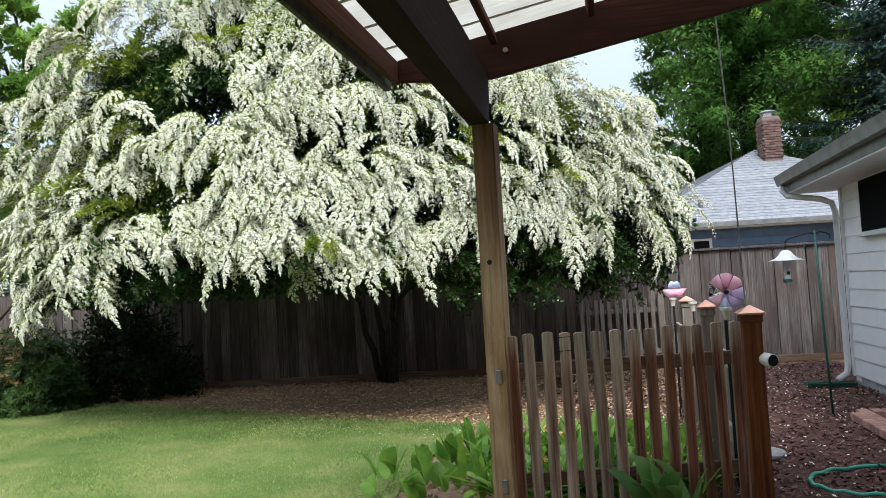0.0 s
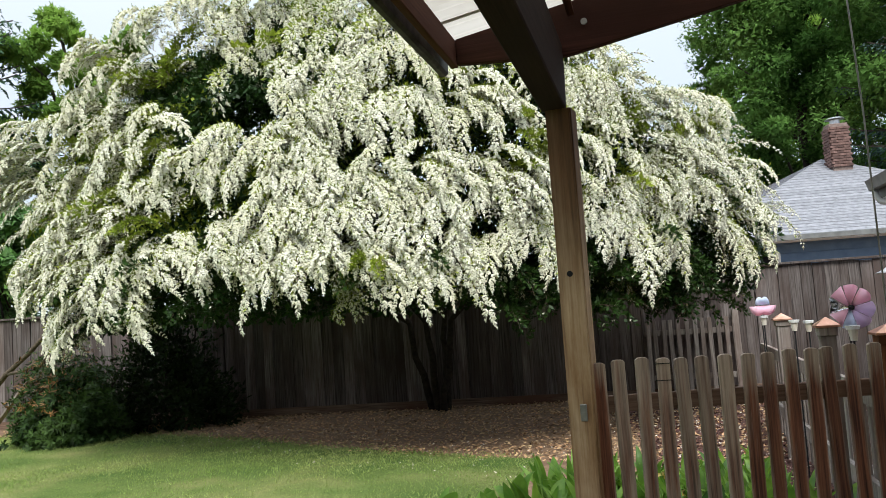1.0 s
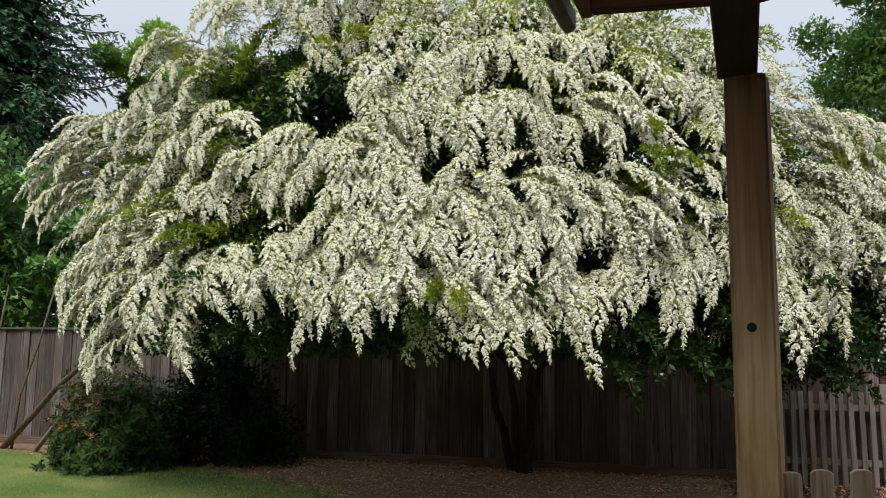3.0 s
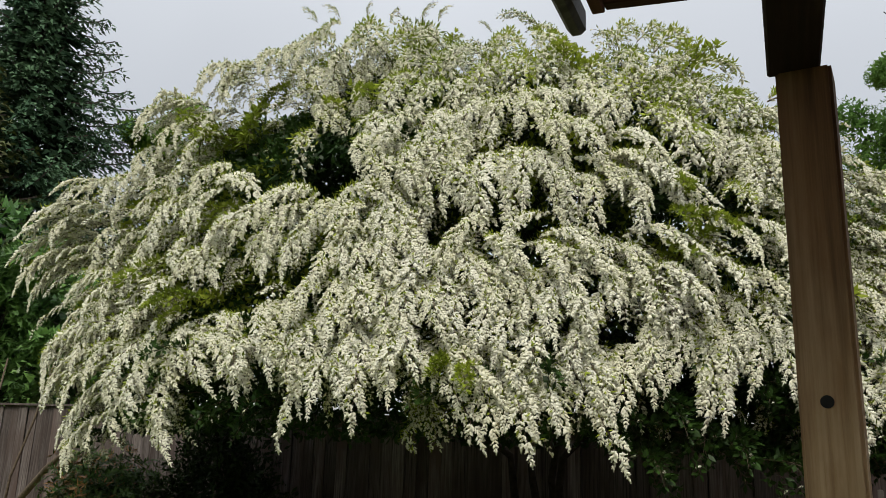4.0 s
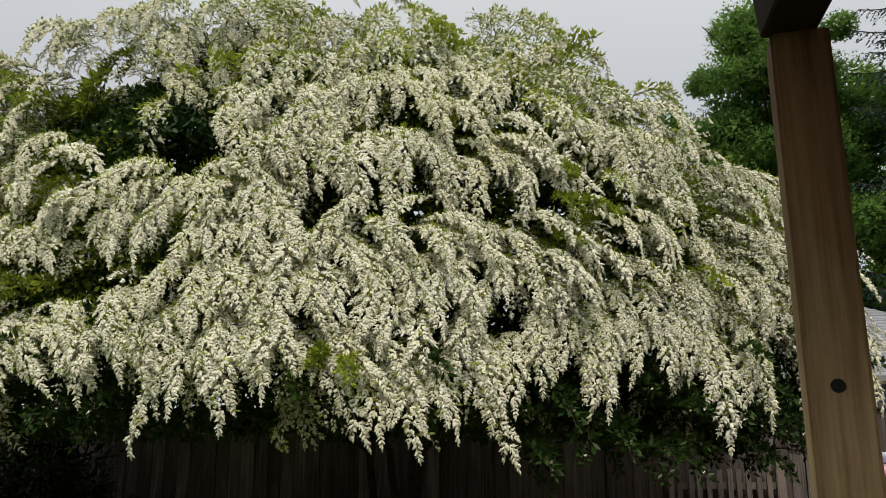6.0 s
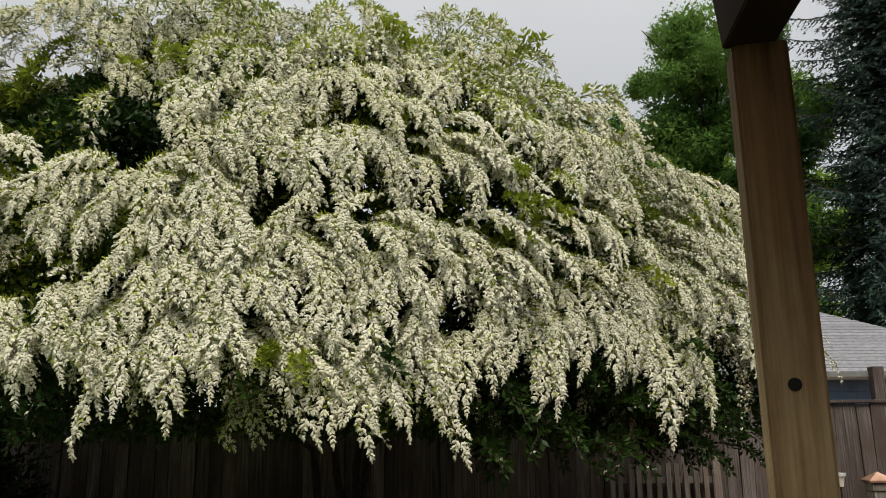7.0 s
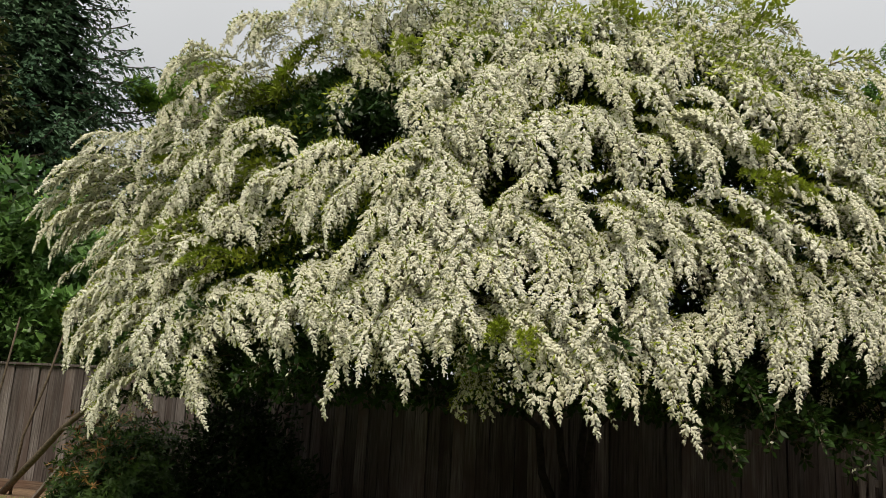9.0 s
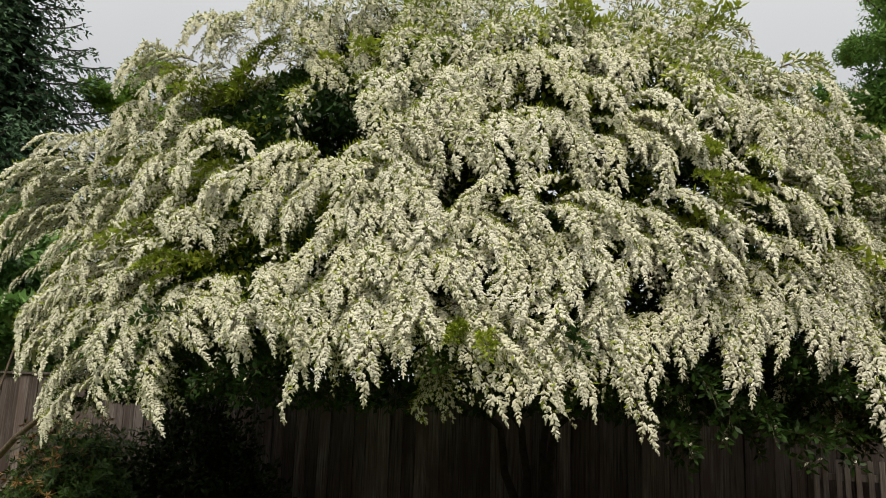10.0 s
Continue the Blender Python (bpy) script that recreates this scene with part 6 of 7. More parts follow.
    # tufts of fresh leaves without flowers
    for x, y, z, az in FRESH:
        for k in range(4):
            near.insert(0, ("green", k % 2, spray_pose(x + rng.uniform(-0.26, 0.26), y + 0.2 + rng.uniform(-0.05, 0.15), z + rng.uniform(-0.18, 0.15), az + rng.uniform(-50, 50), rng.uniform(-30, 15), rng.uniform(0.42, 0.65), rng.uniform(-30, 30))))

    # branches between them, set deeper
    done = 0
    while done < 190:
        x, z = rng.uniform(-5.9, 3.0), rng.uniform(1.6, 5.4)
        if z > crown_top(x) - 0.2 or z < crown_foot(x) + 0.2 or hollow(x, z - 0.1, 1.4) or hollow(x, z - 0.3, 1.2):
            continue
        az = 62 * (x + 1.3) / 4.6 + rng.gauss(0, 28)
        kind = rng.choices(["middle", "short", "leafy", "green"], [2, 2, 4, 3] if z < 4.1 - 0.35 * max(0.0, -2.2 - x) else [0, 1, 6, 3])[0]
        rest.append((kind, rng.randrange(2), spray_pose(x, crown_front(x, z) + rng.uniform(0.65, 1.05), z, az, rng.uniform(-25, 15), rng.uniform(0.8, 1.15), rng.uniform(-20, 20))))
        done += 1
    # white branches close behind the face at both ends of the crown
    for k in range(75):
        right = k % 5 < 3
        x = rng.uniform(0.3, 2.7) if right else rng.uniform(-5.9, -4.3)
        z = rng.uniform(crown_foot(x) + 0.35, crown_top(x) - 0.35)
        if hollow(x, z - 0.15, 1.2):
            continue
        rest.append((rng.choice(["middle", "long", "middle", "leafy"]), rng.randrange(3), spray_pose(x, crown_front(x, z) + rng.uniform(0.42, 0.75), z, 62 * (x + 1.3) / 4.6 + rng.gauss(0, 22), rng.uniform(-35, 5), rng.uniform(0.6, 0.85), rng.uniform(-20, 20))))
    # the far side and the very top, seen against the sky
    for k in range(170):
        x = rng.uniform(-5.3, 2.4)
        z = crown_top(x) - rng.uniform(0.15, 0.5)
        rest.append((rng.choice(["short", "short", "leafy", "leafy", "green", "shoot"]), rng.randrange(2), spray_pose(x, crown_front(x, z) + rng.uniform(0.3, 1.4), z, 70 * (x + 1.3) / 4.6 + rng.gauss(0, 60), rng.uniform(-5, 40), rng.uniform(0.7, 1.05), rng.uniform(-25, 25))))
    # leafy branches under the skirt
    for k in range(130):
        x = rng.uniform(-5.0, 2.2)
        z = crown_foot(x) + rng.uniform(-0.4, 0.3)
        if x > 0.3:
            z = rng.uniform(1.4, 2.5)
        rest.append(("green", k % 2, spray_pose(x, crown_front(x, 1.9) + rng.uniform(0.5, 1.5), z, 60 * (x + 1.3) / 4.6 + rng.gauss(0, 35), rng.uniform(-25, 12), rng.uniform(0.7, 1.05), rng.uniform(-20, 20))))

    # the skirt under the right half, its leaves darkened for the shade there
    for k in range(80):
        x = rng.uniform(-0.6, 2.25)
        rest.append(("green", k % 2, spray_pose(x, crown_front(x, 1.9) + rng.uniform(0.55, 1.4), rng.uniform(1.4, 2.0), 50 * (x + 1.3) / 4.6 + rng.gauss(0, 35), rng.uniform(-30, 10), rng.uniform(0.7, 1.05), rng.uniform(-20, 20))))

    for kind, row, m in near[:300]:
        part_mesh("flower_spray", SPRAY_MESH[kind][row], tree, home @ m)
    qs, ns, ms = [], [], []
    for source, entries in ((SPRAYS, near[300:]), (INNER, rest)):
        for kind, row, m in entries:
            q, nr, mt = source[kind][row]
            a = np.array(home @ m)
            qs.append(q @ a[:3, :3].T + a[:3, 3])
            ns.append(nr @ a[:3, :3].T)
            # green branches below 2.6 m take the leaf colour darkened for shade
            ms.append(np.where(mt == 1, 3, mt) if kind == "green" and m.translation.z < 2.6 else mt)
    ob = part_mesh("inner_sprays", quads_mesh("inner_sprays", np.concatenate(qs), [M_PETAL, M_PRIVET, M_TWIG, M_PRIVET_SHADE], np.concatenate(ms), np.concatenate(ns)), tree)
    tagged(ob, "white blossom and leaves deeper in the crown", kind="stuff")

    # leaf mass inside the crown
    r = np.random.default_rng(4)
    pts = []
    while len(pts) < 102000:
        x, z, d = r.uniform(-6.2, 2.9), r.uniform(1.25, 5.75), r.random()
        if z > crown_top(x) - 0.2 or z < max(crown_foot(x) - 0.1 - 0.7 * d, 1.5):
            continue
        y0 = crown_front(x, z) + (0.8 if z < 4.1 else 0.68)
        if hollow(x, z, 0.9):
            y0 += 1.5
        if z < 2.0:
            d *= 0.7
        pts.append((x, y0 + (13.8 - y0) * d ** 2.0 * (0.7 if z > 4 else 1.0), z))
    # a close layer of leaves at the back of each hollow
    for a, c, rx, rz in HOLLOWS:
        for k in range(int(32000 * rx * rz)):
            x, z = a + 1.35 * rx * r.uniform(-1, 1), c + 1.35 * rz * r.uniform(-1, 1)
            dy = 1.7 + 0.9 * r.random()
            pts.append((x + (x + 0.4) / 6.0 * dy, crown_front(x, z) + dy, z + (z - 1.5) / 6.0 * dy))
    pts = np.array(pts)
    n = len(pts)
    # some leaves near the face stay light; deep, low and hollow ones are shade-coloured
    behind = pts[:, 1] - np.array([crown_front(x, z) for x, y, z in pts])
    paler = (behind < 1.35) & (pts[:, 2] > 2.35) & (pts[:, 2] < 4.3) & (r.random(n) < 0.4) & np.array([not hollow(x, z, 1.5) for x, y, z in pts])
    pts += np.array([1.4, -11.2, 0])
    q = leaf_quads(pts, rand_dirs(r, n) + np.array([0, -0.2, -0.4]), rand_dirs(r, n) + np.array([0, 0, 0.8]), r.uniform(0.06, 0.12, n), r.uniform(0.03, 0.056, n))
    ob = part_mesh("inner_leaves", quads_mesh("inner_leaves", q, [M_PRIVET_SHADE, M_PRIVET], paler), tree)
    tagged(ob, "leaves inside the crown, darkened in colour for the shade there", kind="stuff")

    # stems and limbs
    def wander(a, b, n, amp, seed):
        g = random.Random(seed)
        return [Vector(a).lerp(Vector(b), i / (n - 1)) + Vector((g.uniform(-amp, amp), g.uniform(-amp, amp), 0)) * math.sin(math.pi * i / (n - 1)) for i in range(n)]

    bases = [(0.02, 2.0, 0), (0.14, 2.06, 0), (0.10, 1.92, 0), (-0.08, 2.1, 0)]
    tops = [(-0.9, 0.5, 3.0), (0.6, 0.4, 3.2), (1.8, 0.6, 2.6), (-2.4, 0.5, 2.9)]
    for i, (a, b) in enumerate(zip(bases, tops)):
        bm = bmesh.new()
        bend = Vector((a[0] + 0.12 * (b[0] - a[0]), a[1] - 0.05, 1.35))
        tube(bm, wander(a, bend, 6, 0.06, i) + wander(bend, b, 6, 0.10, i + 30)[1:], [0.06 - 0.0035 * k for k in range(11)], 9)
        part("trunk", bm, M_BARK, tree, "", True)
        for j in range(5):
            g = random.Random(50 + 7 * i + j)
            end = Vector(b) + Vector((g.uniform(-1.6, 1.6), g.uniform(-1.6, 0.8), g.uniform(0.3, 1.8)))
            bm = bmesh.new()
            tube(bm, wander(Vector(a).lerp(Vector(b), g.uniform(0.5, 1.0)), end, 7, 0.15, 90 + 7 * i + j), [0.045 - 0.005 * k for k in range(7)], 7)
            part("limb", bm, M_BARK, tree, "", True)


build_privet()


# ---- other planting ----
def leaf_cloud(rng, centres, radii, per, length, width, droop=-0.2):
    """Leaves on the outer part of many small clumps, with the way that each faces."""
    qs, ns = [], []
    for c, rad in zip(centres, radii):
        d = rand_dirs(rng, per)
        pos = np.array(c) + d * np.array([1.0, 1.0, 0.7]) * rad * rng.uniform(0.45, 1.0, (per, 1)) ** 0.6
        ax = unit(d * 0.6 + rng.normal(0, 0.6, (per, 3)) + np.array([0, 0, droop]))
        qs.append(blade_tris(pos, ax, d + np.array([0, 0, 0.9]), length * rng.uniform(0.7, 1.3, per), width * rng.uniform(0.7, 1.3, per)))
        ns.append(np.repeat(unit(d + np.array([0, 0, 0.45]) + rng.normal(0, 0.3, (per, 3)))[:, None], 4, 1))
    return np.concatenate(qs), np.concatenate(ns)


def build_broadleaf(name, x, y, base, height, spread, seed, clumps, per, leaf, mat, label, category="tree", low=0.25, trunk=0.22, belly=0.5):
    """A tree with a tapering trunk, limbs and an uneven crown of leafy clumps."""
    tree = thing(name, pose(x, y, base), label, category)
    rng = np.random.default_rng(seed)
    bm = bmesh.new()
    tube(bm, [(0.15 * math.sin(i), 0.1 * math.cos(2 * i), height * 0.8 * i / 7) for i in range(8)], [trunk * (1 - 0.11 * i) for i in range(8)], 9)
    part("trunk", bm, M_BARK, tree, "", True)
    cents, rads = [], []
    limbs = max(7, clumps // 9)
    for k in range(limbs):
        f = low + (1 - low) * (k + 0.5) / limbs
        a = k * 2.4 + rng.uniform(-0.3, 0.3)
        reach = spread * max(0.05, 1 - (abs(f - belly) / (1.12 * max(belly, 1 - belly))) ** 2) ** 0.5 * rng.uniform(0.75, 1.12)
        p0 = Vector((0, 0, height * (f - 0.12) * 0.85))
        p1 = Vector((math.cos(a) * reach, math.sin(a) * reach, height * f))
        mid = p0.lerp(p1, 0.5) + Vector((0, 0, 0.06 * height))
        bm = bmesh.new()
        tube(bm, [p0, mid, p1], [trunk * 0.35, trunk * 0.22, trunk * 0.08], 6)
        part("limb", bm, M_BARK, tree, "", True)
        for j in range(clumps // limbs):
            g = 0.25 + 0.75 * (j + 1) / (clumps // limbs)
            c = p0.lerp(p1, g) + Vector(rng.normal(0, spread * 0.17, 3))
            c.z += height * 0.04 * math.sin(g * 3)
            cents.append(tuple(c))
            rads.append(spread * rng.uniform(0.13, 0.30))
    outer = leaf_cloud(rng, cents, rads, per, leaf, leaf * 0.6)
    core = leaf_cloud(rng, cents, [0.6 * r for r in rads], per // 4, leaf * 2.0, leaf * 1.6)
    part_mesh("crown", quads_mesh("crown", np.concatenate([outer[0], core[0]]), [mat], None, np.concatenate([outer[1], core[1]])), tree)
    return tree


def build_conifer(x, y, base, height, spread, seed, mat, label, rows=34, whorl=8, needle=1.0):
    """A spruce: tiers of long boughs, each a flat fan of drooping side twigs set with needles."""
    tree = thing("spruce_tree", pose(x, y, base), label, "tree")
    rng = np.random.default_rng(seed)
    bm = bmesh.new()
    tube(bm, [(0, 0, height * i / 6) for i in range(7)], [0.28 * (1 - 0.15 * i) for i in range(7)], 8)
    part("trunk", bm, M_BARK, tree, "", True)
    quads, norms, mats = [], [], []

    def add(q, nrm, mat_index):
        quads.append(q)
        norms.append(np.repeat(nrm[:, None], 4, 1))
        mats.append(np.full(len(q), mat_index, int))

    up = np.array([0, 0, 1.0])
    for r in range(rows):
        f = (r + 0.5) / rows
        z = height * (0.05 + 0.94 * f)
        for k in range(whorl):
            a = r * 0.77 + k * math.tau / whorl + rng.uniform(-0.25, 0.25)
            reach = spread * (1 - f) ** 0.8 * rng.uniform(0.62, 1.25) + 0.15
            d = np.array([math.cos(a), math.sin(a), 0])
            side = np.array([-d[1], d[0], 0])
            n = max(6, int(reach / 0.16))
            s = np.linspace(0.08, 1, n)
            pts = d * (reach * s)[:, None] + up * (z - reach * 0.36 * s + reach * 0.26 * s ** 3)[:, None]
            add(np.stack([pts[:-1] - up * 0.02, pts[:-1] + up * 0.02, pts[1:] + up * 0.02, pts[1:] - up * 0.02], 1), np.repeat(side[None], n - 1, 0), 1)
            for p, ss in zip(pts, s):
                for sg in (-1, 1):
                    ln = (0.16 + 0.30 * reach * (1 - ss)) * rng.uniform(0.6, 1.1) + 0.08
                    way = unit(d * rng.uniform(0.5, 1.0) + side * sg * rng.uniform(0.5, 1.0) + up * rng.uniform(-0.55, -0.05))
                    m = max(4, int(ln / (0.055 * needle)))
                    g = np.linspace(0.1, 1, m)
                    q = p + way * (g * ln)[:, None] - up * (0.25 * ln * g ** 2)[:, None]
                    ax = unit(way + rng.normal(0, 0.42, (m, 3)) - up * 0.15)
                    add(blade_tris(q, ax, up + rng.normal(0, 0.5, (m, 3)), needle * rng.uniform(0.11, 0.18, m), needle * rng.uniform(0.065, 0.105, m)), unit(up * 0.9 + d * 0.45 + rng.normal(0, 0.35, (m, 3))), 0)
        # the dark inside of the tier
        m = 200
        a = rng.uniform(0, math.tau, m)
        d = np.stack([np.cos(a), np.sin(a), np.zeros(m)], 1)
        q = d * (spread * (1 - f) ** 0.8 * rng.uniform(0.1, 0.55, m))[:, None] + up * (z + rng.uniform(-0.4, 0.1, m))[:, None]
        add(blade_tris(q, d - up * 0.5 + rng.normal(0, 0.3, (m, 3)), d, rng.uniform(0.25, 0.45, m), rng.uniform(0.14, 0.24, m)), unit(d - up * 0.2), 0)
    part_mesh("crown", quads_mesh("crown", np.concatenate(quads), [mat, M_BARK], np.concatenate(mats), np.concatenate(norms)), tree)
    return tree


build_conifer(-16.3, 20.0, 0, 15.8, 5.9, 3, M_NEEDLE, "tall dark green spruce with drooping boughs", 30, 9)
build_conifer(-15.9, 17.2, 0, 11.3, 4.3, 5, M_NEEDLE_Y, "olive green spruce beyond the back fence", 24, 8)
build_conifer(15.2, 27.0, 0, 25.0, 4.9, 7, M_NEEDLE_B, "tall blue-green spruce behind the neighbour's house", 46, 8, 0.9)
build_broadleaf("broadleaf_tree", -13.4, 24.0, 0, 11.9, 2.3, 12, 90, 300, 0.14, M_LEAF_SUN, "green broadleaf tree with an open uneven crown", low=0.3)
build_broadleaf("broadleaf_tree", 11.2, 33.0, 0, 17.6, 4.7, 13, 240, 520, 0.14, M_LEAF_FAR, "tall full green broadleaf tree behind the roofs", low=0.12, belly=0.36)
build_broadleaf("broadleaf_tree", 15.6, 37.5, 0, 17.2, 4.4, 14, 110, 330, 0.19, M_LEAF_SUN, "wide light green broadleaf tree behind the roofs", low=0.12, belly=0.4)
build_broadleaf("lilac_shrub", -11.2, 14.9, 0, 5.1, 1.75, 16, 80, 130, 0.12, M_LEAF_LILAC, "tall leafy lilac on thin stems behind the fence", "shrub", 0.5, 0.045)
build_broadleaf("lilac_shrub", -9.3, 14.75, 0, 4.0, 1.05, 17, 60, 120, 0.11, M_LEAF_LILAC, "leafy lilac leaning over the back fence", "shrub", 0.58, 0.04)
build_broadleaf("lilac_shrub", -13.1, 15.1, 0, 4.9, 1.85, 18, 80, 130, 0.11, M_LEAF_LILAC, "tall leafy lilac behind the fence", "shrub", 0.42, 0.045)


def build_rhododendron():
    sh = thing("evergreen_shrub", pose(-6.47, 12.05, 0), "rounded dark evergreen shrub with some orange new leaves", "shrub")
    rng = np.random.default_rng(31)
    quads, mats = [], []
    for k in range(1500):
        d = rand_dirs(rng, 1)[0]
        d[2] = abs(d[2]) * 1.0
        if d[1] > 0.5:
            d[1] *= -1
        d = unit(d)
        lump = 1 + 0.34 * noise.noise((d[0] * 3, d[1] * 3, d[2] * 3))
        p = d * np.array([0.8, 0.82, 1.16]) * lump * rng.uniform(0.76, 1.08)
        p[2] = max(p[2], 0.06) + 0.02
        m = 7
        d = unit(d + rng.normal(0, 0.45, 3) + np.array([0, 0, 0.25]))
        a = rng.uniform(0, math.tau) + np.arange(m) * math.tau / m + rng.normal(0, 0.3, m)
        u = unit(np.cross(d, np.array([0.1, 0.2, 1.0])))
        v = np.cross(d, u)
        ax = unit(np.cos(a)[:, None] * u + np.sin(a)[:, None] * v + d * rng.uniform(0.1, 0.7, (m, 1)) + np.array([0, 0, -0.15]))
        quads.append(leaf_quads(np.repeat(p[None], m, 0), ax, np.repeat(d[None], m, 0), rng.uniform(0.06, 0.105, m), rng.uniform(0.018, 0.028, m)))
        paler = (p[2] > 0.45) & (p[0] < 0.3) & (rng.random(m) < (0.75 if rng.random() < 0.28 else 0.03))
        mats.append(paler.astype(int))
    n = 7000
    d = rand_dirs(rng, n)
    d[:, 2] = np.abs(d[:, 2])
    pos = d * np.array([0.74, 0.76, 1.05]) * rng.uniform(0.3, 0.95, (n, 1)) + np.array([0, 0, 0.03])
    quads.append(leaf_quads(pos, rand_dirs(rng, n), rand_dirs(rng, n), np.full(n, 0.1), np.full(n, 0.04)))
    mats.append(np.zeros(n, int))
    part_mesh("leaves", quads_mesh("leaves", np.concatenate(quads), [M_RHODO, M_RHODO_NEW], np.concatenate(mats)), sh)
    for k in range(6):
        bm = bmesh.new()
        a = k * 1.05
        tube(bm, [(0.1 * math.cos(a), 0.1 * math.sin(a), 0), (0.3 * math.cos(a), 0.25 * math.sin(a), 0.4), (0.6 * math.cos(a), 0.5 * math.sin(a), 0.8)], [0.03, 0.02, 0.01], 6)
        part("stem", bm, M_BARK, sh, "", True)


build_rhododendron()


# shrub of near-black leaves that fills in the deep shade below the crown
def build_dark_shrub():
    sh = thing("shade_shrub", pose(-5.42, 12.85, 0), "leafy shrub coloured near black for the shade under the tree", "shrub")
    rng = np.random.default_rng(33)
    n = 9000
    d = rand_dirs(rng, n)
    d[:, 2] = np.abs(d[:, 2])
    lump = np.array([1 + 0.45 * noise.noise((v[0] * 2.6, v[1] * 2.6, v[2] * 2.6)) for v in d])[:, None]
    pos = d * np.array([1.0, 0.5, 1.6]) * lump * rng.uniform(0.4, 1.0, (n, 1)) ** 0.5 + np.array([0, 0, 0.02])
    part_mesh("leaves", quads_mesh("leaves", leaf_quads(pos, rand_dirs(rng, n) + d * 0.5, d + rand_dirs(rng, n) * 0.6, rng.uniform(0.06, 0.12, n), rng.uniform(0.03, 0.05, n)), [M_SHADE_LEAF]), sh)
    for k in range(4):
        bm = bmesh.new()
        tube(bm, [(0.05 * k, 0, 0), (0.2 * k - 0.3, 0.05, 0.8), (0.3 * k - 0.45, 0, 1.5)], [0.03, 0.02, 0.01], 6)
        part("stem", bm, M_BARK, sh, "", True)


build_dark_shrub()


def build_props():
    p = thing("prop_pole", pose(0, 0, 0), "pale squared timber leaning under the tree as a prop", "prop")
    bm = bmesh.new()
    a, b = Vector((-8.5, 13.0, 0.02)), Vector((-7.0, 12.3, 1.28))
    q = (b - a).to_track_quat("Z", "Y").to_matrix().to_4x4()
    box(bm, 0, 0, 0, 0.075, 0.04, (b - a).length, Matrix.Translation((a + b) / 2) @ q, 0.004)
    part("timber", bm, M_PICKET_G, p)
    s = thing("dead_branch", pose(0, 0, 0), "forked dead branch propping the low boughs", "branch")
    bm = bmesh.new()
    tube(bm, [(-9.3, 13.3, 0.0), (-8.5, 12.9, 0.55), (-7.9, 12.6, 0.98), (-7.3, 12.3, 1.3), (-6.7, 12.0, 1.7)], [0.05, 0.045, 0.04, 0.035, 0.025], 8)
    part("stem", bm, M_TWIG, s, "", True)
    bm = bmesh.new()
    tube(bm, [(-7.9, 12.6, 0.98), (-7.5, 12.4, 1.02), (-7.0, 12.15, 1.2)], [0.03, 0.026, 0.018], 7)
    part("fork", bm, M_TWIG, s, "", True)
    for k, (x0, x1) in enumerate(((-9.75, -9.45), (-9.15, -8.6))):
        g = thing("shrub_stem", pose(x0, 13.3, 0), "bare thin brown stem beside the fence", "stem", "bare stems")
        bm = bmesh.new()
        tube(bm, [(0, 0, 0), (0.05, 0.02, 0.8), ((x1 - x0) * 0.6, 0.0, 1.6), (x1 - x0, 0, 2.5)], [0.022, 0.02, 0.017, 0.012], 8)
        part("stem", bm, M_TWIG, g, "", True)


build_props()


def strap_leaf(name, rng, base, az, length, width, lean, curl, mat, rows=9):
    """A broad, folded, arching leaf as one strip: two halves along a midrib, with a wavy rim."""
    d = np.array([math.cos(az), math.sin(az), 0])
    side = np.array([-d[1], d[0], 0])
    verts, faces = [], []
    p, el = np.array(base, float), math.radians(90 - lean)
    twist = rng.uniform(-0.5, 0.5)
    for i in range(rows + 1):
        f = i / rows
        w = width * (math.sin(math.pi * min(1.0, 0.07 + 0.93 * f ** 0.85)) ** 0.75) if i < rows else 0.002
        fwd = d * math.cos(el) + np.array([0, 0, math.sin(el)])
        nrm = np.cross(side, fwd)
        rim = nrm * w * (0.16 + 0.05 * math.sin(7 * f + az * 3))
        sd = side * math.cos(twist * f) + nrm * math.sin(twist * f)
        verts += [tuple(p - sd * w / 2 - rim), tuple(p), tuple(p + sd * w / 2 - rim)]
        p = p + fwd * length / rows
        el -= math.radians(curl) / rows * (0.5 + f)
    for i in range(rows):
        a = 3 * i
        faces += [(a, a + 1, a + 4, a + 3), (a + 1, a + 2, a + 5, a + 4)]
    return mesh_from(name, verts, faces, [mat], smooth=True)


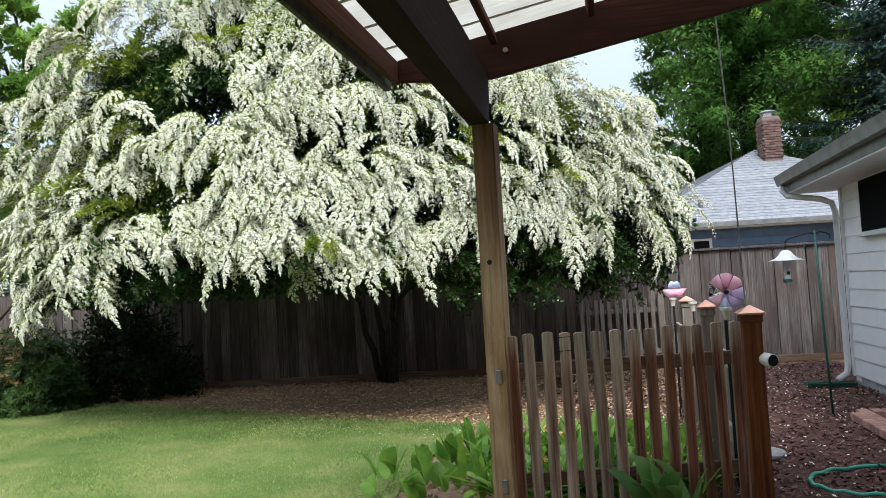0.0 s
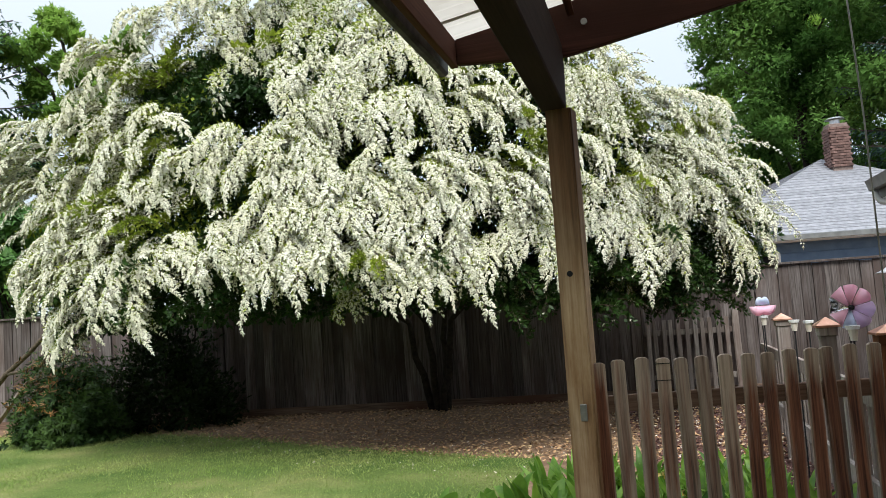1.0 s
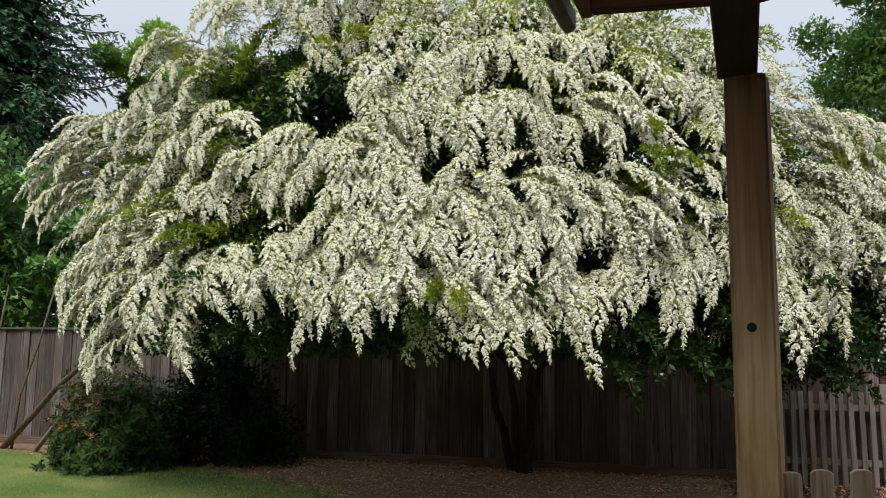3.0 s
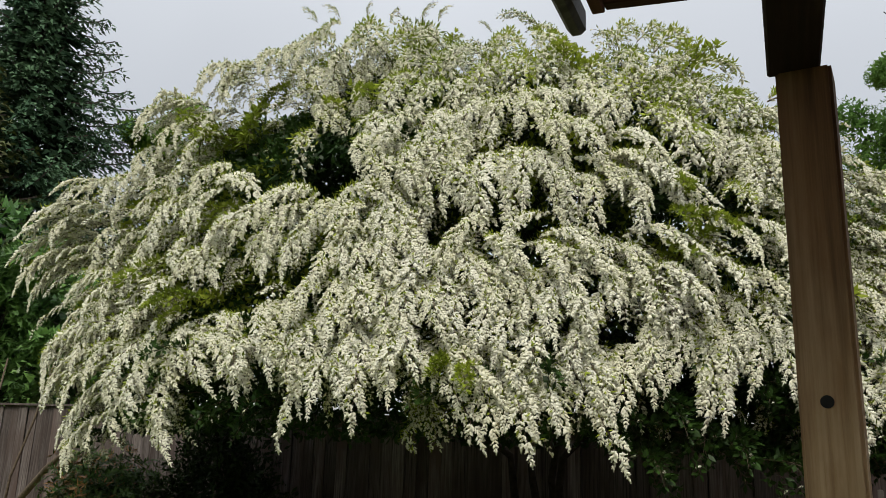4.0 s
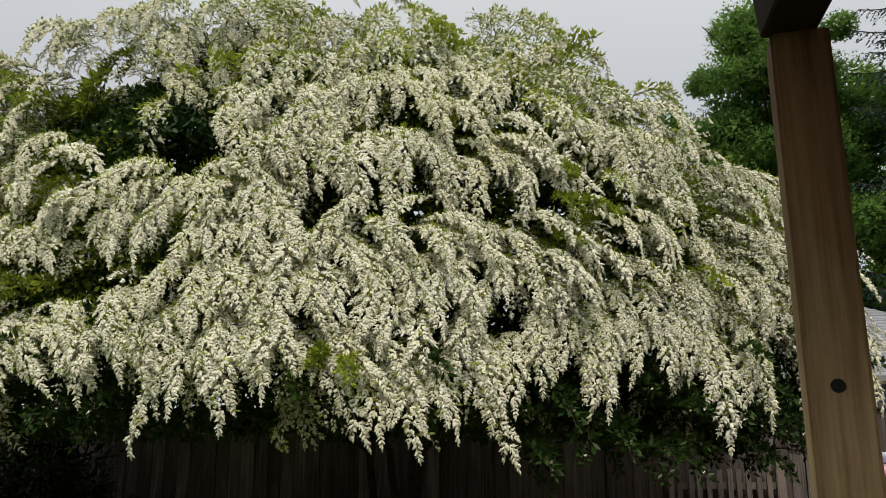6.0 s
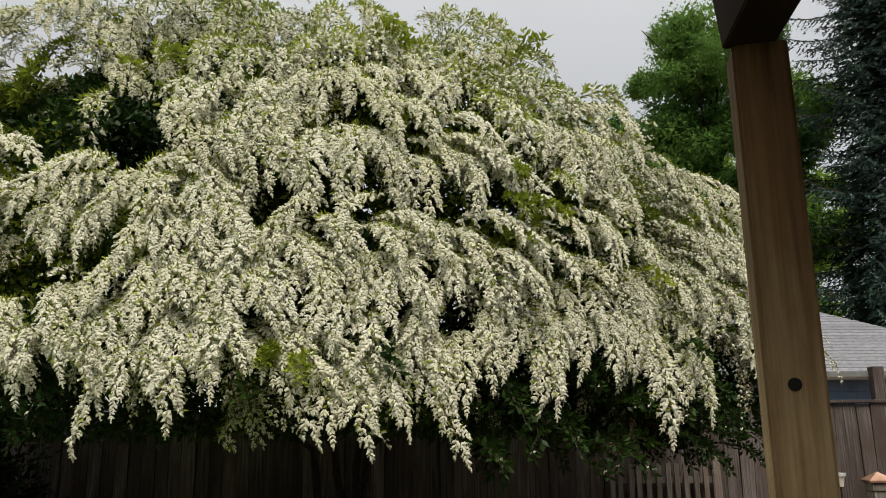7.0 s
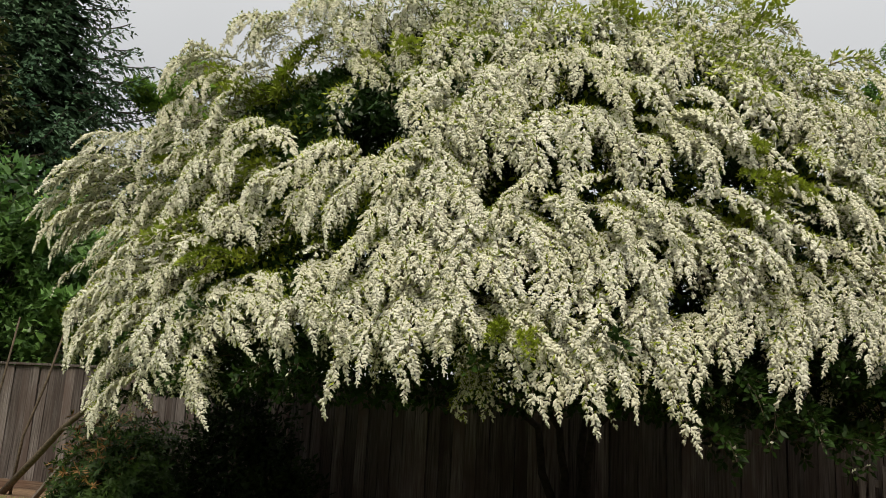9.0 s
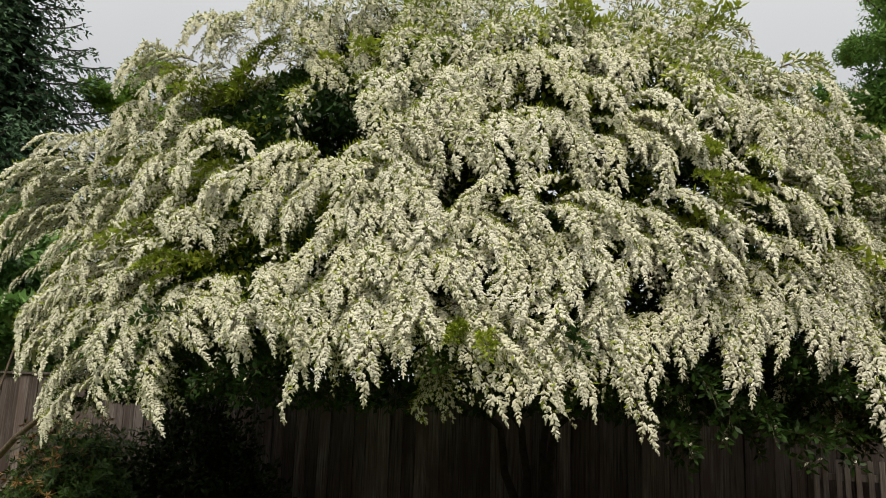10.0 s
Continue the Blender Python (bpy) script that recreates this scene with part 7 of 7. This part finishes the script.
def build_leafy_plant(name, x, y, seed, leaves, length, width, mat, label, group, spread=0.12, flowers=0, lean=34):
    pl = thing(name, pose(x, y, 0), label, "plant", group)
    rng = np.random.default_rng(seed)
    for k in range(leaves):
        me = strap_leaf("leaf", rng, (rng.normal(0, spread), rng.normal(0, spread), 0.02 + 0.12 * rng.random()), rng.uniform(0, math.tau), length * rng.uniform(0.6, 1.15), width * rng.uniform(0.7, 1.2), rng.uniform(3, lean), rng.uniform(5, 70), mat)
        part_mesh("leaf", me, pl)
    for k in range(flowers):
        c = np.array([rng.normal(0, spread), rng.normal(0, spread), length * rng.uniform(0.75, 1.05)])
        bm = bmesh.new()
        tube(bm, [(c[0] * 0.5, c[1] * 0.5, 0.02), tuple(c)], [0.006, 0.004], 5)
        part("stalk", bm, mat, pl)
        d = rand_dirs(rng, 14)
        part_mesh("flower", quads_mesh("flower", leaf_quads(np.repeat(c[None], 14, 0), d, rand_dirs(rng, 14), np.full(14, 0.045), np.full(14, 0.022)), [M_YELLOW]), pl, label="wilting yellow flower")


_r = random.Random(77)
for px, py, nl, ln in ((-0.52, 6.35, 4, 0.36), (-0.28, 6.5, 5, 0.42), (-0.08, 6.7, 6, 0.44), (0.10, 6.3, 6, 0.42), (-0.12, 6.0, 5, 0.36), (0.13, 6.95, 6, 0.46), (-0.6, 6.05, 2, 0.26), (-0.32, 5.95, 4, 0.3)):
    build_leafy_plant("canna_plant", px, py, int(1000 + 100 * px + py * 7), nl + 1, ln * 0.72, 0.115, M_CANNA, "young canna with broad upright green leaves", "cannas by the post", 0.05, lean=30)
for k in range(58):
    px, py = 0.25 + 1.35 * _r.random(), 5.6 + 1.5 * _r.random()
    build_leafy_plant("lily_clump", px, py, 300 + k, 22, 0.30 * _r.uniform(0.75, 1.25), 0.066, M_LILY, "clump of broad glossy green leaves behind the picket fence", "lily clumps", 0.11, 1 if k % 3 == 0 else 0, 68)
for px, py, s in ((1.32, 5.2, 5), (1.22, 5.22, 6), (0.95, 5.62, 7)):
    build_leafy_plant("broad_leaf_plant", px, py, 500 + s, 5, 0.34, 0.16, M_LEAF_LILAC, "low dark broad-leaved plant at the picket fence", "low plants", 0.06)


def build_clods():
    """Crumbs of turned soil round the cannas."""
    rng = np.random.default_rng(91)
    bm = bmesh.new()
    for k in range(150):
        x, y = rng.uniform(-0.75, 0.2), rng.uniform(5.3, 7.2)
        if x < -0.62 + 0.1 * (y - 5.3):
            continue
        r = rng.uniform(0.012, 0.035)
        geo = bmesh.ops.create_icosphere(bm, subdivisions=1, radius=r, matrix=Matrix.Translation((x, y, r * 0.4)))["verts"]
        for v in geo:
            v.co += Vector(rng.normal(0, r * 0.22, 3))
    me = bpy.data.meshes.new("soil_clods")
    bm.to_mesh(me)
    bm.free()
    me.materials.append(M_SOIL)
    tagged(new("soil_clods", me), "crumbs of dug brown soil round the cannas", "soil", kind="stuff")


build_clods()
